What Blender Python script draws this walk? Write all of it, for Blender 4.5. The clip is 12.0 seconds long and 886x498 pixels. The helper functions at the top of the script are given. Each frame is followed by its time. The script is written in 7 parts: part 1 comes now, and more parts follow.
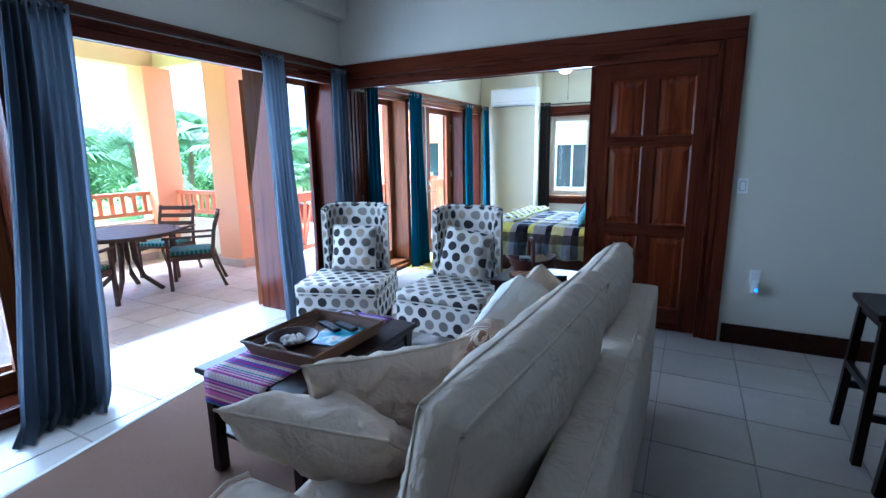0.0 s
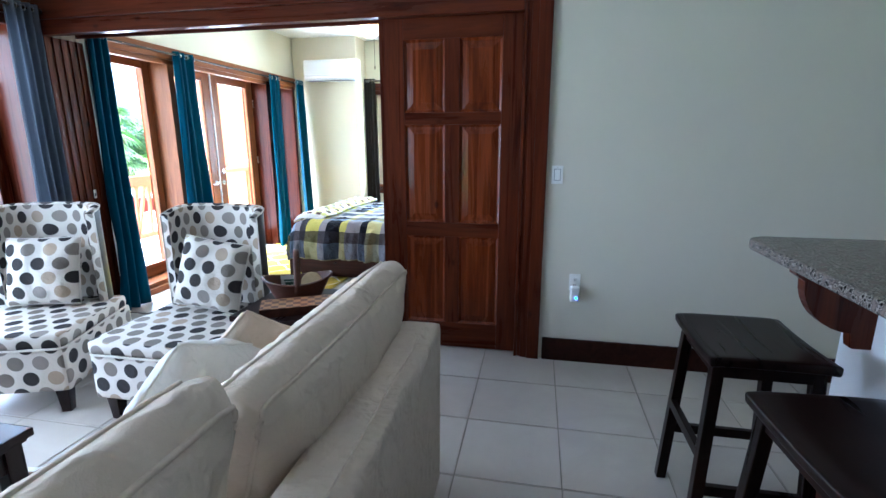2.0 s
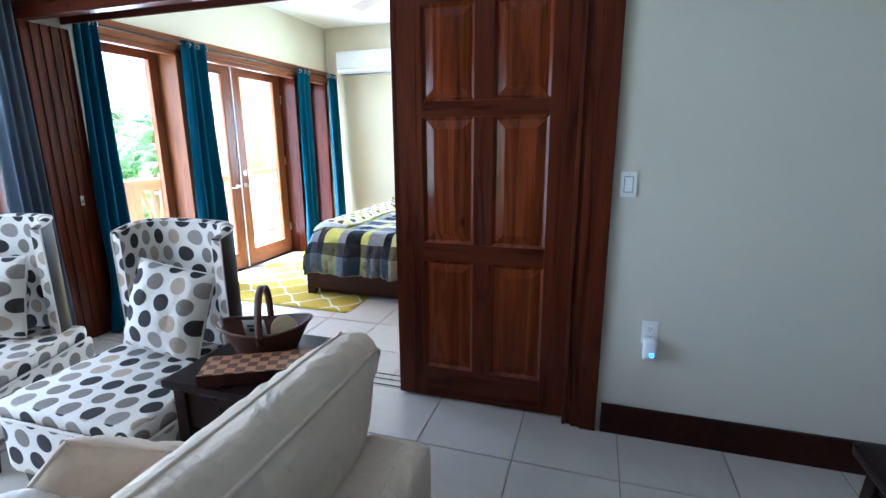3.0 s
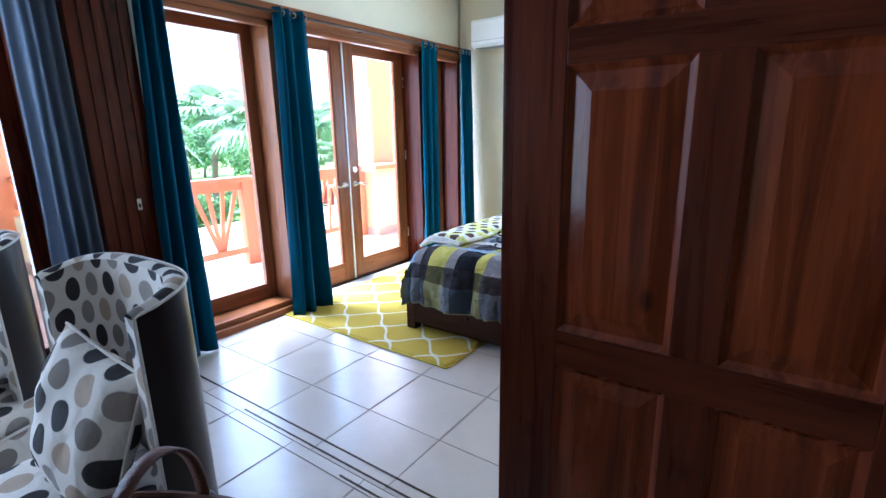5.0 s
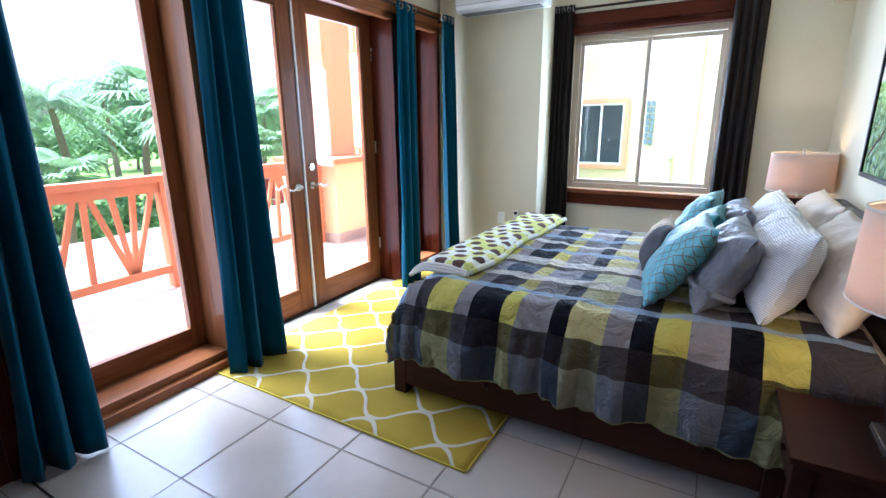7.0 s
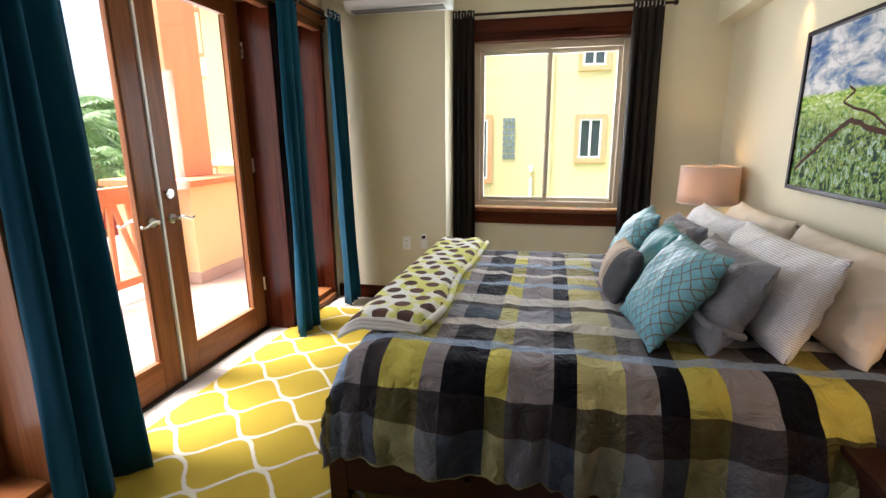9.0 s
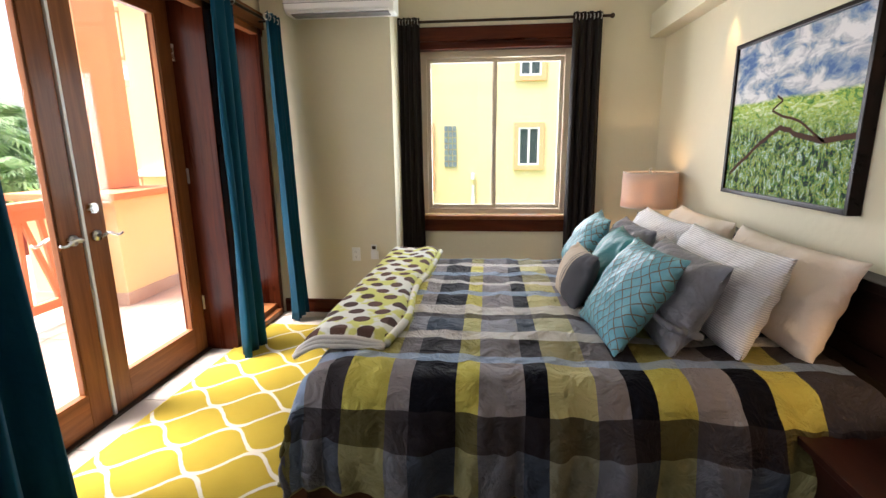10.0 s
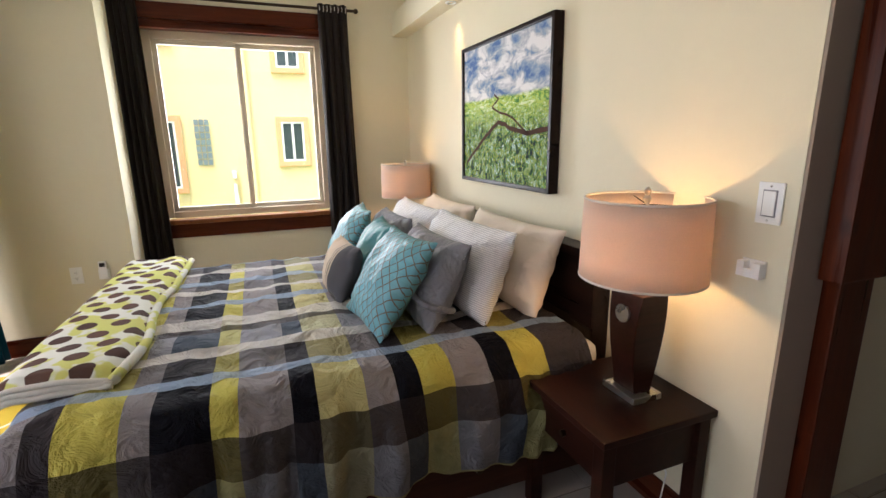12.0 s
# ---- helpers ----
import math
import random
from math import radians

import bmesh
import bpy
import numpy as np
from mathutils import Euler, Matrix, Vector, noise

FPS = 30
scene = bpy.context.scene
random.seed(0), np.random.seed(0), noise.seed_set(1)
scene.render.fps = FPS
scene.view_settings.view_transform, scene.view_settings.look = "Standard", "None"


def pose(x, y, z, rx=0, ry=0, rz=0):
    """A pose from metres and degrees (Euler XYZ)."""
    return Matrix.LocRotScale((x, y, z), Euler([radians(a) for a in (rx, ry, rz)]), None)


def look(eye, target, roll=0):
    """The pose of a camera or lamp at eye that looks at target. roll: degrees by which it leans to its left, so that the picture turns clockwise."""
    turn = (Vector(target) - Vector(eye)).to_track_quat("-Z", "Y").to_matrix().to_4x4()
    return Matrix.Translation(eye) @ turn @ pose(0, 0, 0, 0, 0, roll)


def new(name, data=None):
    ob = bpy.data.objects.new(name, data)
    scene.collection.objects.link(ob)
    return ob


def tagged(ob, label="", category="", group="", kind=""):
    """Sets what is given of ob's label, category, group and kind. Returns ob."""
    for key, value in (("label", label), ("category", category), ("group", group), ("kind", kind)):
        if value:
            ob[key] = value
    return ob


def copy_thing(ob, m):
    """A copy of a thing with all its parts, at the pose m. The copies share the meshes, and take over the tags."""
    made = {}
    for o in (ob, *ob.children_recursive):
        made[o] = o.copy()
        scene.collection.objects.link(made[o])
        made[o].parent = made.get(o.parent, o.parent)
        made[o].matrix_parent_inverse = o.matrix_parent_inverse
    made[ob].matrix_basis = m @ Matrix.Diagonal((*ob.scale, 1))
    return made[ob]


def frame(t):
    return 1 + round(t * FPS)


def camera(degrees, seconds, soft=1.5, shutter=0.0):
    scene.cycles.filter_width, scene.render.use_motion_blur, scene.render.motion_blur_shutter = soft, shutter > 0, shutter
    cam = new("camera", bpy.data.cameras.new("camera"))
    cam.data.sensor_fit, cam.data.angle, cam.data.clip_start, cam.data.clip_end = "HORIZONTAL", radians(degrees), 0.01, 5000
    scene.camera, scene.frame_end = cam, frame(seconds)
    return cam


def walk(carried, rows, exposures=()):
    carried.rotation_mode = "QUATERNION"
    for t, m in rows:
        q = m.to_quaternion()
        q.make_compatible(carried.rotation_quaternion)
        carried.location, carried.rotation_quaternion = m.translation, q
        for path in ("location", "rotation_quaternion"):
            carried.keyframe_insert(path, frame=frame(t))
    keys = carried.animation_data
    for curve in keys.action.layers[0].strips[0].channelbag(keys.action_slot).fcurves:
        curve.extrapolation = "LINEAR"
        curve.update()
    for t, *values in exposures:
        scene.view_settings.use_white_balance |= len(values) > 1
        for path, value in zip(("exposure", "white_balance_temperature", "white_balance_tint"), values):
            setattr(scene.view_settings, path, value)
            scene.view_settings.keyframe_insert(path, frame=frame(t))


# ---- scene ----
cam = camera(86.2, 12.0)
PATH = [
    (0, (-0.099, 1.775, 1.554), (-1.006, 3.514, 1.164), -0.8),
    (0.5, (0.003, 1.971, 1.563), (-0.711, 3.793, 1.153), -0.6),
    (1, (0.066, 2.209, 1.54), (-0.473, 4.086, 1.111), -0.5),
    (1.5, (0.073, 2.551, 1.54), (-0.35, 4.455, 1.093), -0.3),
    (2, (0.134, 2.968, 1.505), (-0.243, 4.88, 1.056), -0.1),
    (2.5, (0.158, 3.374, 1.493), (-0.277, 5.274, 1.041), -0.2),
    (3, (0.109, 3.783, 1.494), (-0.482, 5.64, 1.042), -0.4),
    (3.5, (0.082, 4.146, 1.508), (-0.687, 5.936, 1.057), -0.5),
    (3.7, (0.045, 4.302, 1.502), (-0.797, 6.058, 1.046), -0.8),
    (5.3, (-0.449, 5.201, 1.454), (-1.616, 6.753, 0.975), -1.0),
    (5.5, (-0.542, 5.3, 1.459), (-1.723, 6.84, 0.977), -1.0),
    (6, (-0.738, 5.545, 1.433), (-1.913, 7.088, 0.944), -1.0),
    (6.5, (-0.935, 5.68, 1.474), (-2.005, 7.286, 0.947), -0.4),
    (7, (-1.145, 5.779, 1.429), (-2.106, 7.457, 0.915), -0.6),
    (8.8, (-1.704, 6.153, 1.425), (-2.184, 8.036, 0.952), -0.6),
    (9, (-1.742, 6.183, 1.413), (-2.166, 8.083, 0.956), -0.4),
    (9.5, (-1.805, 6.215, 1.419), (-2.104, 8.142, 0.975), -0.6),
    (10, (-1.827, 6.234, 1.409), (-2.013, 8.179, 0.983), -0.6),
    (10.5, (-1.836, 6.239, 1.41), (-1.904, 8.194, 0.993), -0.7),
    (11, (-1.845, 6.243, 1.412), (-1.725, 8.196, 0.995), -0.7),
    (11.5, (-1.814, 6.247, 1.41), (-1.435, 8.163, 0.977), -0.8),
    (12, (-1.733, 6.269, 1.392), (-1.027, 8.085, 0.938), -0.8),
]
EXPOSURES = [(0, 3.05, 4150, 7), (1.0, 3.28, 4400, 7), (1.5, 3.6, 4500, 8), (2.0, 3.78, 4700, 8), (2.5, 3.9, 4750, 8), (3.0, 3.7, 4650, 8), (3.7, 3.4, 4550, 9), (5.5, 2.92, 4500, 10.5), (7.2, 2.38, 4900, 12), (9.0, 1.97, 6100, 15), (12, 2.08, 6250, 16)]
LAMP_W, SPOT_W, NORTH_Y = 1.1, 3.0, 20.0
DAY_L, DAY_B, DAY_N, WINDOW_Y = 23.0, 19.5, 15.0, 10.46
walk(cam, [(t, look(eye, target, roll)) for t, eye, target, roll in PATH], EXPOSURES)

# ---- world and sun ----
world = bpy.data.worlds.new("sky")
scene.world = world
world.use_nodes = True
sky_nodes = world.node_tree
sky_tex = sky_nodes.nodes.new("ShaderNodeTexSky")
sky_tex.sky_type = "NISHITA"
sky_tex.sun_disc = False
sky_tex.sun_elevation = radians(70)
sky_tex.sun_rotation = radians(250)
sky_tex.air_density, sky_tex.dust_density, sky_tex.ozone_density = 1.0, 6.0, 1.0
sky_bg = sky_nodes.nodes["Background"]
sky_bg.inputs[1].default_value = 0.15
sky_nodes.links.new(sky_tex.outputs[0], sky_bg.inputs[0])

sun_data = bpy.data.lights.new("sun", "SUN")
sun_data.energy, sun_data.angle, sun_data.color = 3.4, radians(22), (1.0, 0.96, 0.9)
sun = new("sun", sun_data)
sun.rotation_euler = Euler((radians(20), 0, radians(-70)))


def window_light(name, x, y, z, w, h, power, rot):
    d = bpy.data.lights.new(name, "AREA")
    d.shape, d.size, d.size_y, d.energy, d.color = "RECTANGLE", w, h, power, (0.93, 0.97, 1.0)
    o = new(name, d)
    o.matrix_world = Matrix.Translation((x, y, z)) @ Euler([radians(a) for a in rot]).to_matrix().to_4x4()
    return o


# daylight of the open sky in the tall openings
window_light("daylight_living", -4.06, 4.1, 1.2, 2.2, 3.6, DAY_L, (0, -74, 0))
window_light("daylight_bedroom", -3.95, 8.3, 1.2, 2.1, 3.3, DAY_B, (0, -90, 0))
window_light("daylight_north", -1.78, WINDOW_Y + 0.32, 1.5, 1.2, 1.3, DAY_N, (-90, 0, 0))

# ---- materials ----
class Tree:
    """A small shorthand for building node materials."""

    def __init__(self, name):
        self.m = bpy.data.materials.new(name)
        self.m.use_nodes = True
        self.t = self.m.node_tree
        self.b = self.t.nodes["Principled BSDF"]

    def node(self, kind, **sockets):
        n = self.t.nodes.new(kind)
        for k, v in sockets.items():
            self.put(n, k.replace("_", " "), v)
        return n

    def put(self, n, key, v):
        s = n.inputs[int(key)] if key.isdigit() else n.inputs[key]
        if isinstance(v, bpy.types.NodeSocket):
            self.t.links.new(v, s)
        else:
            s.default_value = v

    def math(self, op, a, b=0.0, c=None):
        n = self.t.nodes.new("ShaderNodeMath")
        n.operation = op
        self.put(n, "0", a)
        self.put(n, "1", b)
        if c is not None:
            self.put(n, "2", c)
        return n.outputs[0]

    def mix(self, f, a, b, blend="MIX"):
        n = self.t.nodes.new("ShaderNodeMixRGB")
        n.blend_type = blend
        for k, v in (("0", f), ("1", a), ("2", b)):
            if isinstance(v, tuple) and len(v) == 3:
                v = (*v, 1)
            self.put(n, k, v)
        return n.outputs[0]

    def coords(self, kind="Object", scale=(1, 1, 1), rot=(0, 0, 0)):
        c = self.t.nodes.new("ShaderNodeTexCoord")
        mp = self.t.nodes.new("ShaderNodeMapping")
        self.t.links.new(c.outputs[kind], mp.inputs[0])
        mp.inputs["Scale"].default_value = scale
        mp.inputs["Rotation"].default_value = rot
        return mp.outputs[0]

    def noise(self, vec, scale, detail=4.0, rough=0.55, dist=0.0):
        return self.node("ShaderNodeTexNoise", Vector=vec, Scale=scale, Detail=detail, Roughness=rough, Distortion=dist).outputs[0]

    def ramp(self, f, stops, interp="LINEAR"):
        n = self.t.nodes.new("ShaderNodeValToRGB")
        n.color_ramp.interpolation = interp
        while len(n.color_ramp.elements) < len(stops):
            n.color_ramp.elements.new(0.5)
        for e, (p, c) in zip(n.color_ramp.elements, stops):
            e.position = p
            e.color = (*c, 1) if len(c) == 3 else c
        self.put(n, "0", f)
        return n.outputs[0]

    def bump(self, height, strength, distance=0.01):
        n = self.node("ShaderNodeBump", Height=height, Strength=strength, Distance=distance)
        self.t.links.new(n.outputs[0], self.b.inputs["Normal"])

    def done(self, color, rough=0.5, metal=0.0, spec=0.5, **more):
        self.put(self.b, "Base Color", (*color, 1) if isinstance(color, tuple) else color)
        self.put(self.b, "Roughness", rough)
        self.put(self.b, "Metallic", metal)
        self.put(self.b, "Specular IOR Level", spec)
        for k, v in more.items():
            self.put(self.b, k.replace("_", " "), v)
        return self.m


def shade(c, k):
    return tuple(min(1.0, v * k) for v in c)


def plain(name, col, rough=0.5, metal=0.0, var=0.12, scale=3.0, grain=60.0, bump=0.05, spec=0.3, **more):
    """Paint, plaster, metal: a colour with broad stains and a fine grain."""
    t = Tree(name)
    v = t.coords()
    broad, fine = t.noise(v, scale, 5), t.noise(v, grain, 3)
    c = t.mix(broad, shade(col, 1 - var), shade(col, 1 + var))
    c = t.mix(t.math("MULTIPLY", fine, 0.25), c, shade(col, 1 - 2 * var))
    t.bump(fine, bump, 0.004)
    r = t.math("ADD", rough - 0.06, t.math("MULTIPLY", broad, 0.12))
    return t.done(c, r, metal, spec, **more)


def wood(name, dark, light, rough=0.35, axis=2, scale=1.0, coat=0.05, knots=True):
    """Grained, varnished wood with its grain along one axis."""
    t = Tree(name)
    info = t.t.nodes.new("ShaderNodeObjectInfo")
    s = [9.0 * scale] * 3
    s[axis] = 0.55 * scale
    v = t.coords("Object", tuple(s))
    shift = t.node("ShaderNodeVectorMath")
    t.put(shift, "0", v)
    comb = t.node("ShaderNodeCombineXYZ", X=t.math("MULTIPLY", info.outputs["Random"], 37.0), Y=t.math("MULTIPLY", info.outputs["Random"], 11.0), Z=0.0)
    t.put(shift, "1", comb.outputs[0])
    v = shift.outputs[0]
    g1 = t.noise(v, 1.6, 6, 0.6, 1.2)
    g2 = t.noise(v, 9.0, 4, 0.7, 0.3)
    mixed = t.math("ADD", t.math("MULTIPLY", g1, 0.75), t.math("MULTIPLY", g2, 0.3))
    c = t.ramp(mixed, [(0.32, dark), (0.52, tuple((a + b) / 2 for a, b in zip(dark, light))), (0.72, light)])
    if knots:
        vk = t.coords("Object", tuple(3.2 if i != axis else 1.9 for i in range(3)))
        k = t.node("ShaderNodeTexVoronoi", Vector=vk, Scale=1.3).outputs[0]
        spot = t.ramp(k, [(0.035, (1, 1, 1)), (0.09, (0, 0, 0))])
        c = t.mix(t.math("MULTIPLY", spot, 0.75), c, shade(dark, 0.45))
    t.bump(g2, 0.08, 0.003)
    return t.done(c, t.math("ADD", rough - 0.08, t.math("MULTIPLY", g1, 0.2)), 0.0, 0.12, Coat_Weight=coat, Coat_Roughness=0.15)


def cloth(name, col, rough=0.9, weave=420.0, var=0.12, sheen=0.15, bump=0.25):
    t = Tree(name)
    v = t.coords("Object")
    broad, fine = t.noise(v, 5.0, 4), t.noise(v, weave, 2)
    crease = t.noise(v, 9.0, 3, 0.5, 0.4)
    c = t.mix(broad, shade(col, 1 - var), shade(col, 1 + var))
    c = t.mix(t.math("MULTIPLY", fine, 0.3), c, shade(col, 0.75))
    crease = t.math("ADD", crease, t.math("MULTIPLY", t.noise(v, 24.0, 3, 0.55, 1.6), 0.07))
    t.bump(t.math("ADD", crease, t.math("MULTIPLY", fine, 0.012)), bump, 0.07)
    return t.done(c, rough, 0.0, 0.12, Sheen_Weight=sheen * 0.2)


def uv_cells(t, su, sv, stagger=False):
    """Cell numbers and the place within the cell, from the UV map in metres."""
    n = t.t.nodes.new("ShaderNodeUVMap")
    sep = t.t.nodes.new("ShaderNodeSeparateXYZ")
    t.t.links.new(n.outputs[0], sep.inputs[0])
    v = t.math("DIVIDE", sep.outputs[1], sv)
    row = t.math("FLOOR", v)
    u = t.math("DIVIDE", sep.outputs[0], su)
    if stagger:
        u = t.math("ADD", u, t.math("MULTIPLY", t.math("FLOORED_MODULO", row, 2.0), 0.5))
    col = t.math("FLOOR", u)
    return u, v, col, row


def cell_random(t, col, row, seed=0.0):
    c = t.node("ShaderNodeCombineXYZ", X=col, Y=row, Z=seed)
    w = t.t.nodes.new("ShaderNodeTexWhiteNoise")
    w.noise_dimensions = "3D"
    t.t.links.new(c.outputs[0], w.inputs["Vector"])
    return w.outputs["Value"]


def dotted(name, ground, colours, su, sv, radius, squash=1.0, ground2=None):
    """Cloth printed with staggered round dots in a few colours."""
    t = Tree(name)
    u, v, col, row = uv_cells(t, su, sv, True)
    fu = t.math("MULTIPLY", t.math("SUBTRACT", t.math("SUBTRACT", u, col), 0.5), su)
    fv = t.math("MULTIPLY", t.math("SUBTRACT", t.math("SUBTRACT", v, row), 0.5), sv * squash)
    d = t.math("SQRT", t.math("ADD", t.math("MULTIPLY", fu, fu), t.math("MULTIPLY", fv, fv)))
    rnd = cell_random(t, col, row)
    n = len(colours)
    dot = t.ramp(rnd, [(i / n, c) for i, c in enumerate(colours)], "CONSTANT")
    inside = t.ramp(t.math("DIVIDE", d, radius * 2), [(0.48, (1, 1, 1)), (0.52, (0, 0, 0))])
    base = (*ground, 1)
    o = t.coords("Object")
    if ground2:
        patch = t.ramp(t.noise(o, 9.0, 2), [(0.47, (0, 0, 0)), (0.52, (1, 1, 1))])
        base = t.mix(patch, ground, ground2)
    c = t.mix(inside, base, dot)
    fine, crease = t.noise(o, 380.0, 2), t.noise(o, 12.0, 3)
    c = t.mix(t.math("MULTIPLY", fine, 0.08), c, (0.3, 0.28, 0.26))
    t.bump(t.math("ADD", crease, t.math("MULTIPLY", fine, 0.012)), 0.3, 0.05)
    return t.done(c, 0.9, 0.0, 0.12)


plaster = plain("cream_plaster", (0.60, 0.565, 0.475), 0.75, 0, 0.05, 2.2, 26, 0.30)
plaster_bed = plain("pale_yellow_plaster", (0.68, 0.625, 0.46), 0.75, 0, 0.05, 2.2, 26, 0.30)
ceiling_paint = plain("ceiling_paint", (0.82, 0.81, 0.76), 0.8, 0, 0.02, 1.0, 50, 0.06)
white_plaster = plain("white_plaster", (0.8, 0.8, 0.8), 0.7, 0, 0.03, 1.2, 40, 0.1)
wood_red = wood("varnished_red_cedar", (0.020, 0.0034, 0.0016), (0.105, 0.021, 0.0065), 0.27, 2)
wood_red_x = wood("varnished_red_cedar_across", (0.020, 0.0034, 0.0016), (0.105, 0.021, 0.0065), 0.27, 0)
wood_red_y = wood("varnished_red_cedar_along", (0.020, 0.0034, 0.0016), (0.105, 0.021, 0.0065), 0.27, 1)
wood_panel = wood("cedar_panel", (0.032, 0.0050, 0.0016), (0.20, 0.038, 0.007), 0.25, 2, coat=0.15)
wood_matte = wood("unvarnished_cedar", (0.030, 0.0052, 0.0024), (0.10, 0.022, 0.008), 0.85, 0, coat=0.0)
wood_honey = wood("honey_wood", (0.13, 0.042, 0.014), (0.29, 0.11, 0.038), 0.35, 2, knots=False)
wood_honey_y = wood("honey_wood_along", (0.13, 0.042, 0.014), (0.29, 0.11, 0.038), 0.35, 1, knots=False)
wood_dark = wood("espresso_wood", (0.004, 0.002, 0.0017), (0.015, 0.006, 0.0045), 0.28, 1, knots=False)
wood_dark_z = wood("espresso_wood_upright", (0.004, 0.002, 0.0017), (0.015, 0.006, 0.0045), 0.28, 2, knots=False)
wood_mahogany = wood("mahogany", (0.010, 0.003, 0.002), (0.034, 0.010, 0.006), 0.36, 1, knots=False)
wood_bed = wood("dark_bed_wood", (0.018, 0.006, 0.0035), (0.055, 0.018, 0.010), 0.35, 0, knots=False)
wood_teak = wood("weathered_teak", (0.045, 0.026, 0.018), (0.12, 0.072, 0.05), 0.55, 0, coat=0.0, knots=False)
grout = plain("grout", (0.20, 0.175, 0.145), 0.9, 0, 0.2, 3, 80, 0.2)
metal_steel = plain("brushed_steel", (0.62, 0.61, 0.58), 0.28, 1.0, 0.05, 8, 200, 0.02)
metal_bronze = plain("dark_bronze", (0.05, 0.035, 0.025), 0.4, 1.0, 0.1, 8, 200, 0.02)
white_plastic = plain("white_plastic", (0.78, 0.78, 0.76), 0.35, 0, 0.02, 4, 100, 0.01)
beige_vinyl = plain("almond_vinyl_frame", (0.58, 0.50, 0.38), 0.4, 0, 0.03, 4, 100, 0.02)
black_plastic = plain("black_plastic", (0.012, 0.012, 0.013), 0.4, 0, 0.05, 10, 200, 0.03)
salmon = plain("salmon_stucco", (0.82, 0.40, 0.21), 0.8, 0, 0.05, 1.5, 50, 0.15)
orange_wood = plain("orange_painted_wood", (0.66, 0.25, 0.12), 0.55, 0, 0.06, 4, 80, 0.06)
yellow_stucco = plain("pale_yellow_stucco", (0.80, 0.66, 0.36), 0.8, 0, 0.04, 1.5, 50, 0.15)
cream_stucco = plain("cream_stucco", (0.80, 0.72, 0.50), 0.8, 0, 0.04, 0.7, 50, 0.1)
teal_cloth = cloth("teal_curtain_cloth", (0.003, 0.060, 0.105), 0.75, 500, 0.15, 0.3, 0.1)
grey_cloth = cloth("blue_grey_curtain_linen", (0.10, 0.115, 0.135), 0.9, 380, 0.15, 0.1, 0.15)
brown_cloth = cloth("dark_brown_curtain_cloth", (0.020, 0.0155, 0.013), 0.8, 400, 0.15, 0.2, 0.1)
sofa_cloth = cloth("off_white_sofa_cotton", (0.62, 0.52, 0.41), 0.95, 420, 0.05, 0.1, 0.55)
pillow_beige = cloth("beige_cotton", (0.60, 0.49, 0.38), 0.95, 420, 0.06, 0.1, 0.6)
pillow_white = cloth("white_cotton", (0.74, 0.71, 0.66), 0.95, 420, 0.04, 0.1, 0.55)
pillow_grey = cloth("grey_satin", (0.24, 0.24, 0.27), 0.40, 300, 0.08, 0.3, 0.8)
pillow_tan = cloth("tan_cotton", (0.72, 0.62, 0.52), 0.9, 380, 0.06, 0.1, 0.3)


def glass_mat():
    t = Tree("window_glass")
    out = t.t.nodes["Material Output"]
    tr = t.t.nodes.new("ShaderNodeBsdfTransparent")
    gl = t.t.nodes.new("ShaderNodeBsdfGlossy")
    gl.inputs["Roughness"].default_value = 0.02
    lw = t.node("ShaderNodeLayerWeight", Blend=0.5)
    gloss = t.math("ADD", 0.03, t.math("MULTIPLY", t.math("POWER", lw.outputs["Facing"], 5.0), 0.55))
    mx = t.t.nodes.new("ShaderNodeMixShader")
    t.t.links.new(gloss, mx.inputs[0])
    t.t.links.new(tr.outputs[0], mx.inputs[1])
    t.t.links.new(gl.outputs[0], mx.inputs[2])
    t.t.links.new(mx.outputs[0], out.inputs[0])
    return t.m


glass = glass_mat()


def tile_mat(name, a, b, rough, vein=0.3):
    t = Tree(name)
    info = t.t.nodes.new("ShaderNodeObjectInfo")
    geo = t.t.nodes.new("ShaderNodeNewGeometry")
    pos = t.t.nodes.new("ShaderNodeMapping")
    t.t.links.new(geo.outputs["Position"], pos.inputs[0])
    off = t.node("ShaderNodeCombineXYZ", X=0.0, Y=0.0, Z=t.math("MULTIPLY", info.outputs["Random"], 50.0))
    t.t.links.new(off.outputs[0], pos.inputs["Location"])
    v = pos.outputs[0]
    broad, mid, fine = t.noise(v, 2.2, 5, 0.6, 0.8), t.noise(v, 9.0, 5, 0.6), t.noise(v, 120.0, 2)
    k = t.math("ADD", t.math("MULTIPLY", broad, 0.6), t.math("ADD", t.math("MULTIPLY", mid, vein), t.math("MULTIPLY", info.outputs["Random"], 0.16)))
    c = t.ramp(k, [(0.3, a), (0.75, b)])
    t.bump(fine, 0.03, 0.002)
    return t.done(c, t.math("ADD", rough, t.math("MULTIPLY", broad, 0.10)), 0.0, 0.5)


floor_tile = tile_mat("ivory_floor_tile", (0.42, 0.375, 0.325), (0.52, 0.47, 0.41), 0.20, 0.15)
terrace_tile = tile_mat("terrace_travertine_tile", (0.35, 0.25, 0.19), (0.52, 0.42, 0.34), 0.35, 0.5)
# darker than the bedroom plaster: shade of the wall end put into colour
taupe_shade = plain("taupe_wall_shade", (0.29, 0.23, 0.18), 0.8, 0, 0.05, 2, 60, 0.08)


